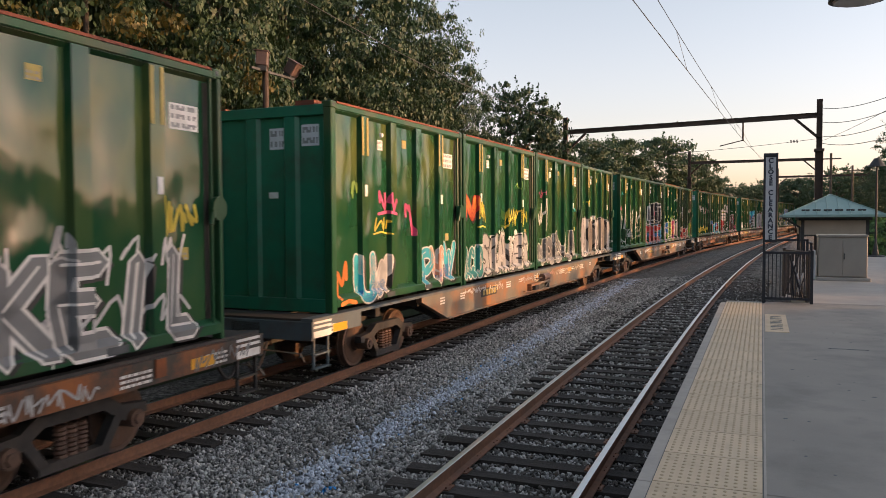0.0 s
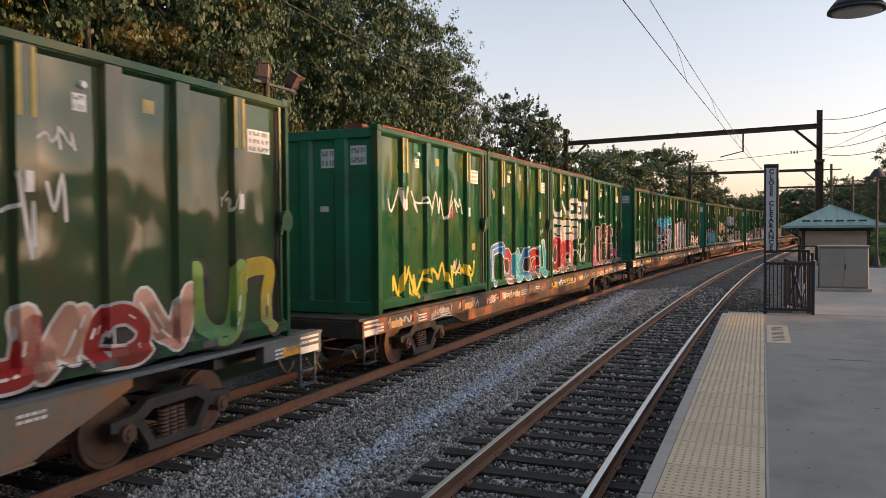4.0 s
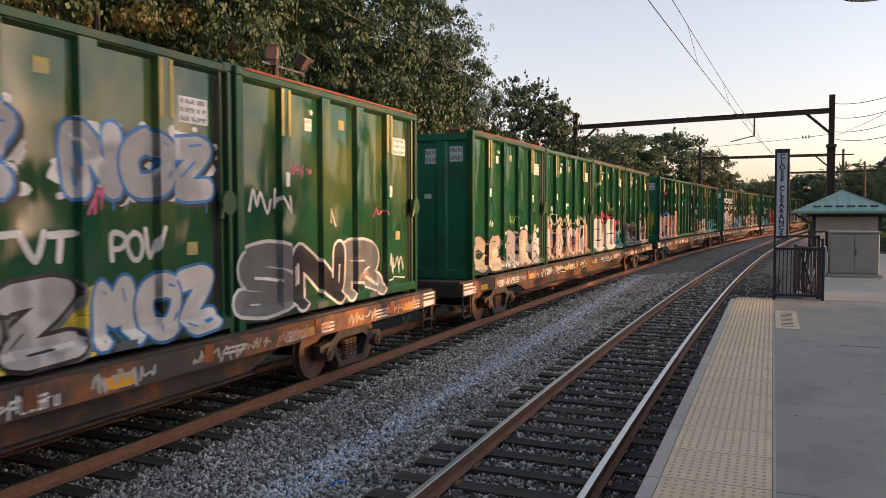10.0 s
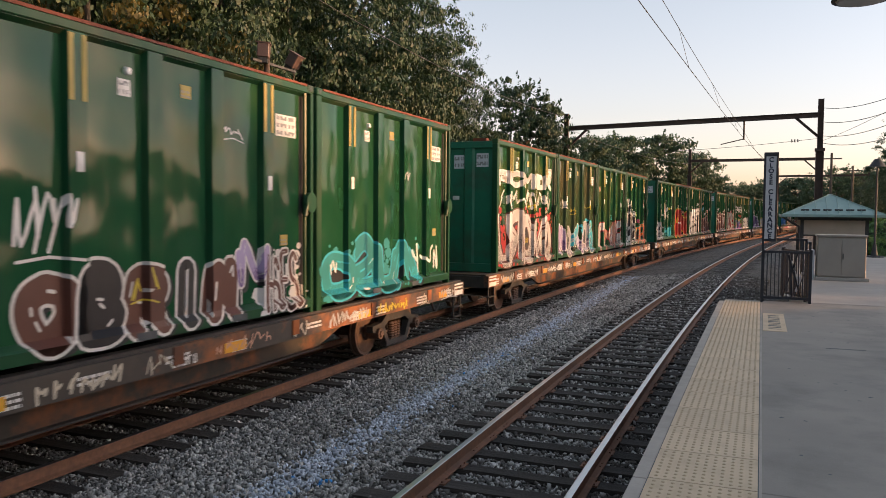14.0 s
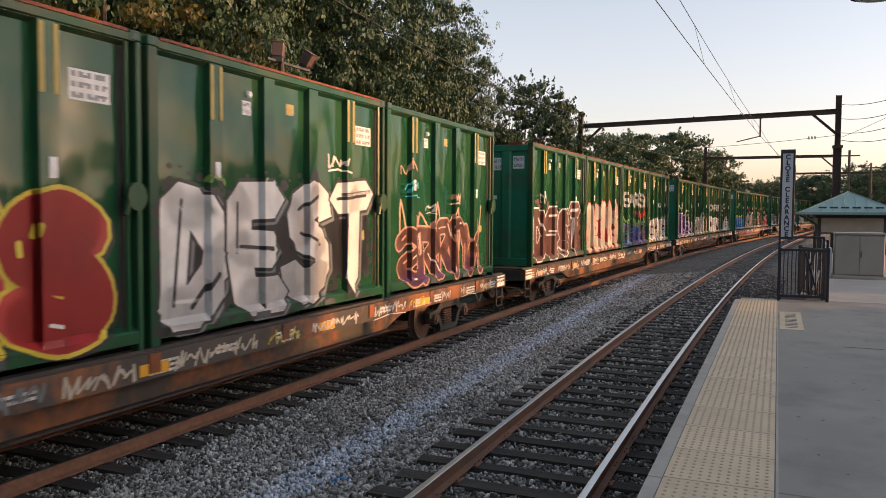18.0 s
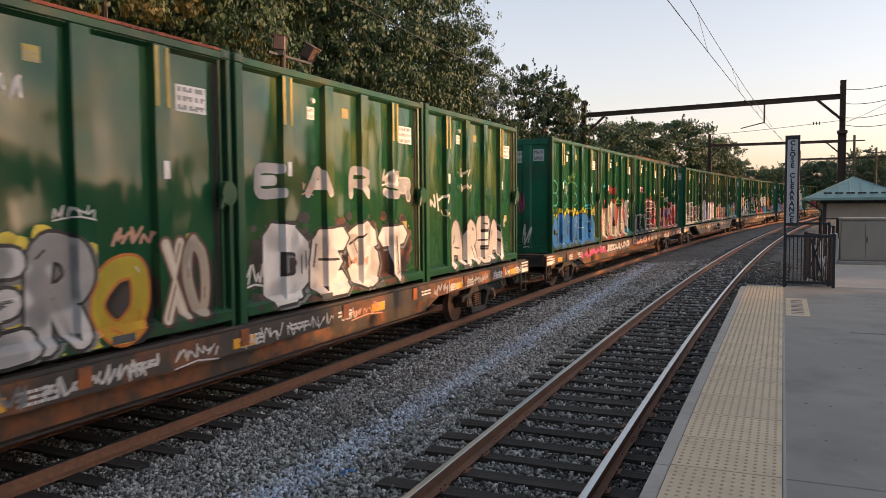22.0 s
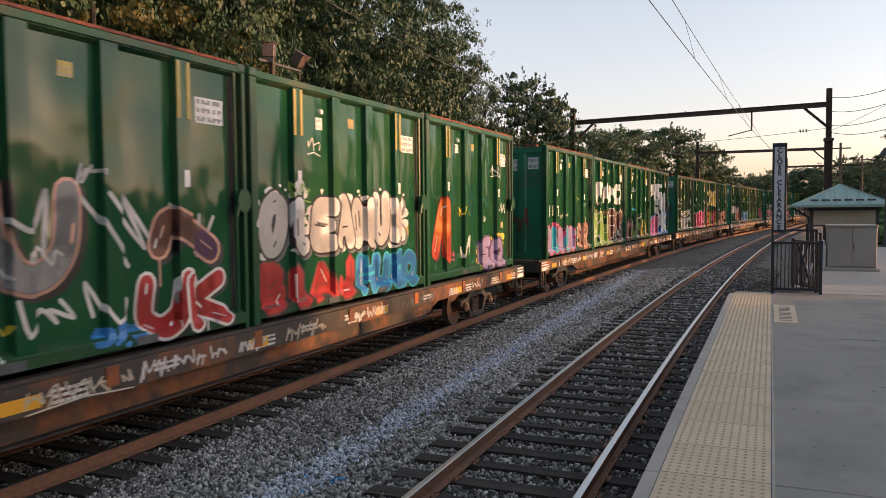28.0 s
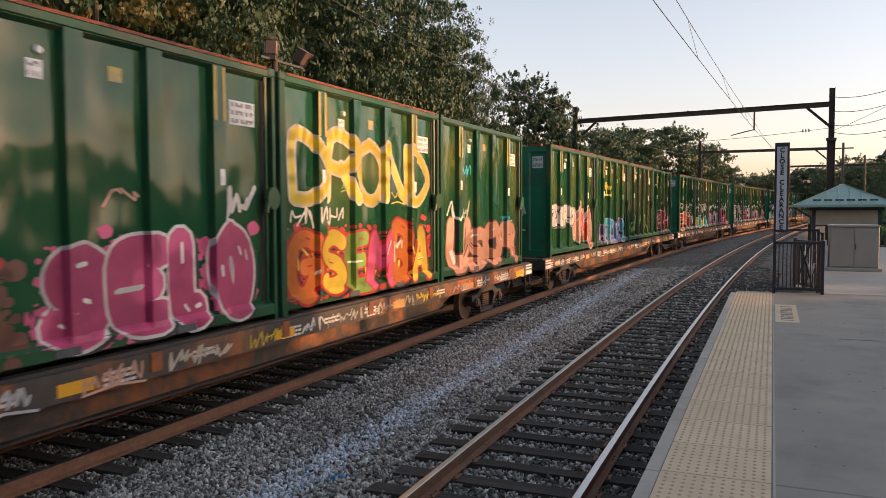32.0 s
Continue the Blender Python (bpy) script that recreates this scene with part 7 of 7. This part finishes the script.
    (14, 2): (("l", -2.7, 2.2, .98, 1.95, "OLEANUK", "w", "k", "w", .24), ("l", -2.8, .1, .1, .85, "BLAJ", "r", "n", None, .2, "k"), ("l", .2, 2.7, .1, .85, "HUQO", "b", "c", None, .2)),
    (14, 3): (("g", -2.5, -1.5, .5, 1.9, 1, "o", "r"), ("s", -.8, -.1, .4, 1.1, 3, "w", .03), ("l", .4, 2.3, .12, .95, "EQ", "l", "d", "y", .2), ("s", 1.8, 2.6, 1.4, 1.9, 3, "w", .025)),
    (15, 0): (("c", -2.8, .5, .2, 1.1, "p"), ("l", -2.8, .5, .12, 1.05, "QUOLS", ["l", "c"], "p", None, .22), ("l", .7, 1.2, .4, 1.0, "O", "w", None, None, .08), ("l", 1.1, 2.6, .12, 1.05, "SER", "m", "n", None, .16), ("l", -2.5, -1.5, 1.4, 1.8, "IIT", "w", None, None, .1)),
    (15, 1): (("l", -2.2, 2.4, 1.85, 2.75, "FAND", "w", None, None, .13, "k"), ("c", -2.8, 2.7, 1.3, 1.6, "n"), ("l", -2.8, -.1, .08, 1.5, "MU", "g", "w", "g", .24, "k"), ("l", -.1, 2.7, .08, 1.5, "FC", "n", "w", "k", .24, "k"), ("s", 1.8, 2.4, 1.1, 1.5, 2, "w", .02)),
    (15, 2): (("c", -2.5, 1.2, .2, 1.1, "n"), ("l", -2.6, -1.3, .1, 1.0, "JI", "r", "m", None, .16, "k"), ("l", -1.1, .8, .15, 1.05, "VUN", ["g", "w"], "n", None, .14), ("l", .9, 2.6, .2, 1.0, "UYA", ["y", "g", "e"], "n", None, .13), ("s", .3, 1.2, 1.0, 1.4, 3, "w", .02)),
    (15, 3): (("l", -2.7, .6, 2.25, 3.0, "MAST", "w", None, None, .14, "k"), ("l", -1.2, 2.4, 1.35, 2.6, "STt", "w", None, None, .15), ("c", -2.9, 2.7, .08, 1.35, "b"), ("l", -2.7, -.3, .1, 1.1, "AKS", "p", "l", "l", .2), ("l", -.4, 2.7, .1, 1.35, "PHC", "w", "b", "b", .15), ("s", -.2, .5, .95, 1.15, 3, "r", .02), ("s", 1.8, 2.2, .9, 1.2, 2, "r", .03), ("s", -.9, -.5, .2, .5, 2, "r", .03)),
    (16, 0): (("l", -2.7, -2.0, .2, 1.0, "AI", "w", None, None, .08), ("l", -1.2, .6, 1.0, 1.4, "FENC", "w", None, None, .08), ("l", .8, 2.0, 1.1, 1.5, "LNO", "w", None, None, .08), ("l", -1.2, 1.6, .2, .95, "RODL", "s", "u", None, .17), ("s", -2.4, -1.3, 1.6, 2.3, 3, "w", .02), ("s", 1.4, 2.6, .3, 1.4, 3, "w", .025), ("s", -2.4, 2.4, .5, 1.0, 7, "w", .02)),
    (16, 1): (("l", -2.9, -1.4, .1, 1.2, "LIF", "r", None, "n", .12, "k"), ("l", -1.0, 2.5, .1, 1.35, "SELO", "p", "w", "p", .25), ("s", 1.9, 2.6, 1.4, 2.0, 3, "w", .04)),
    (16, 2): (("l", -2.6, 2.6, 1.75, 2.95, "DROND", "y", "e", None, .08), ("l", -2.7, 2.6, .15, 1.35, "GSEMBA", ["o", "y", "g", "p"], "r", "r", .16), ("s", -2.6, -1.0, 1.35, 1.7, 4, "w", .018), ("s", -2.4, 2.4, .3, 1.2, 6, "y", .025)),
    (16, 3): (("g", -2.3, 2.5, .2, 1.3, 4, "m", "n"), ("s", -2.4, -1.0, 1.3, 2.0, 2, "w", .03)),
    (17, 0): (("l", -2.6, .2, 1.0, 1.7, "ZERO", "w", "k"), ("g", .2, 2.6, .3, 1.7, 3, ["m", "r"], "w"),),
    (17, 1): (("g", -2.2, 2.4, .2, 1.1, 5, ["d", "c", "b"], "l"), ("s", -1.6, -.4, 2.2, 2.7, 1, "y", .05)),
    (17, 2): (("s", -2.4, 2.4, .3, 1.4, 6, "g", .03),),
    (17, 3): (("g", -1.2, 2.4, .3, 1.3, 4, "r", "w"),),
}
ENDS = {7: (("s", .3, .95, .5, 2.0, 5, "y", .028),), 12: (("s", -.5, .35, 1.2, 2.0, 7, "p", .026), ("s", .3, .6, .25, 1.0, 2, "w", .025)), 13: (("s", -.8, .3, .9, 2.1, 6, "n", .05),),
        16: (("l", -.85, .75, .75, 2.05, "GRO", ["d", "n", "n"], "b", None, .3),), 17: (("s", -.5, .4, 1.0, 1.9, 2, "w", .03),), 2: (("s", -.9, -.3, 1.1, 1.9, 2, "w", .02),), 15: (("s", -.6, .6, .8, 1.8, 5, "n", .05),)}


def apply_art(p, rows):
    for row in rows:
        kind, y0, y1, z0, z1 = row[:5]
        if kind == "g":
            if z0 < 0.31:                               # the large pieces run down over the bottom rail
                z0, z1 = 0.05, z1 * 1.1
            p.glyphs(y0, y1, z0, z1, *row[5:])
        elif kind == "s":
            p.scribble(y0, y1, z0, z1, *row[5:])
        elif kind == "l":
            p.letters(y0, y1, z0, z1, *row[5:])
        else:
            p.cloud(y0, y1, z0, z1, row[5])


def spray_train():
    rng = random.Random(77)
    spare = []
    for c, n, k, place in BOXES:
        rows = ART.get((n, k))
        if rows is None:
            if len(spare) >= 8:
                me = spare[(5 * n + 3 * k) % 8]
            else:
                f, l = rng.choice("wsrpmoycble"), rng.choice("wkrnb")
                p = Paint(1000 + n * 4 + k)
                apply_art(p, (("g", -2.6, 2.5, .2, rng.uniform(.9, 1.5), rng.choice((4, 5, 6)), [f, rng.choice("wmcus")], l), ("s", -2.5, 2.5, 1.2, 2.0, 4, "w", .025)))
                me = p.finish("graffiti", wall_depth, CUTS, (0.22, 0.30))
                spare.append(me)
        else:
            p = Paint(n * 4 + k)
            apply_art(p, rows)
            for q in range(rng.randint(2, 5)):          # small stray tags
                y, z = rng.uniform(-2.6, 2.1), rng.uniform(0.4, 2.0) if q else rng.uniform(1.4, 2.8)
                p.scribble(y, y + rng.uniform(0.25, 0.7), z, z + rng.uniform(0.15, 0.4), 2, rng.choice("wwesmypcg"), rng.uniform(0.010, 0.022), 4)
            me = p.finish("graffiti", wall_depth, CUTS, (0.22, 0.30))
        tagged(part("graffiti", me, None, c, "spray-painted graffiti"), kind="stuff")
        if k == 0 and n in ENDS:
            p = Paint(500 + n)
            apply_art(p, ENDS[n])
            tagged(part("end_graffiti", p.finish("end_graffiti", end_depth, (-.59, -.53, -.31, -.25, .25, .31, .53, .59), (), True), None, c, "thin spray-painted tags"), kind="stuff")
    for n, w in enumerate(WAGONS):
        if n > 18:
            continue
        p = Paint(300 + n)
        y = -12.0
        if n == 12:                                     # one long piece over two thirds of the sill
            p.cloud(-9.0, -5.2, 0.88, 1.1, "p", 1)
            p.letters(-5.4, -1.4, 0.88, 1.15, "SEOULONG", "w", "k", None, 0.17)
            p.letters(-0.6, 3.2, 0.88, 1.16, "GULCH", "e", "r", None, 0.17)
            y = 3.6
        while y < 12.4:
            a = min(rng.uniform(0.5, 1.7), 12.85 - y)
            if rng.random() < 0.92 and not (n in TAN_CARS and 6.5 < abs(y + a / 2) < 12):
                k = rng.choice("wwwesseeuym")
                p.scribble(y, y + a, 0.98 if n in TAN_CARS and abs(y) > 6.2 else 0.91, 1.14, max(2, int(a / 0.16)), k, rng.uniform(0.009, 0.020))
            y += a + rng.uniform(0.1, 0.7)
        tagged(part("sill_tag", p.finish("sill_tag", lambda y, z: 1.3655, ()), None, w, "spray-painted tags on the sill"), kind="stuff")


spray_train()


def motions():
    """The train rolls towards the camera and past it on the far track; its wheels turn."""
    times = [k * 1.0 for k in range(33)]
    for n, w in enumerate(WAGONS):
        walk(w, [(t, wagon_pose(FRONTS[n], t)) for t in times])
    for c, n, k, place in BOXES:
        walk(c, [(t, wagon_pose(FRONTS[n], t) @ place) for t in times])
    wheels = [o for w in WAGONS for o in w.children_recursive if o.name.startswith("wheelset")]
    turns = []
    for k in range(0, 961):
        t = k / 30
        turns.append((t, Matrix.Rotation((travelled(t) - travelled(0)) / 0.46, 4, "X")))
    walk(wheels[0], turns)
    for o in wheels[1:]:
        data = o.animation_data_create()
        data.action = wheels[0].animation_data.action
        data.action_slot = wheels[0].animation_data.action_slot


motions()
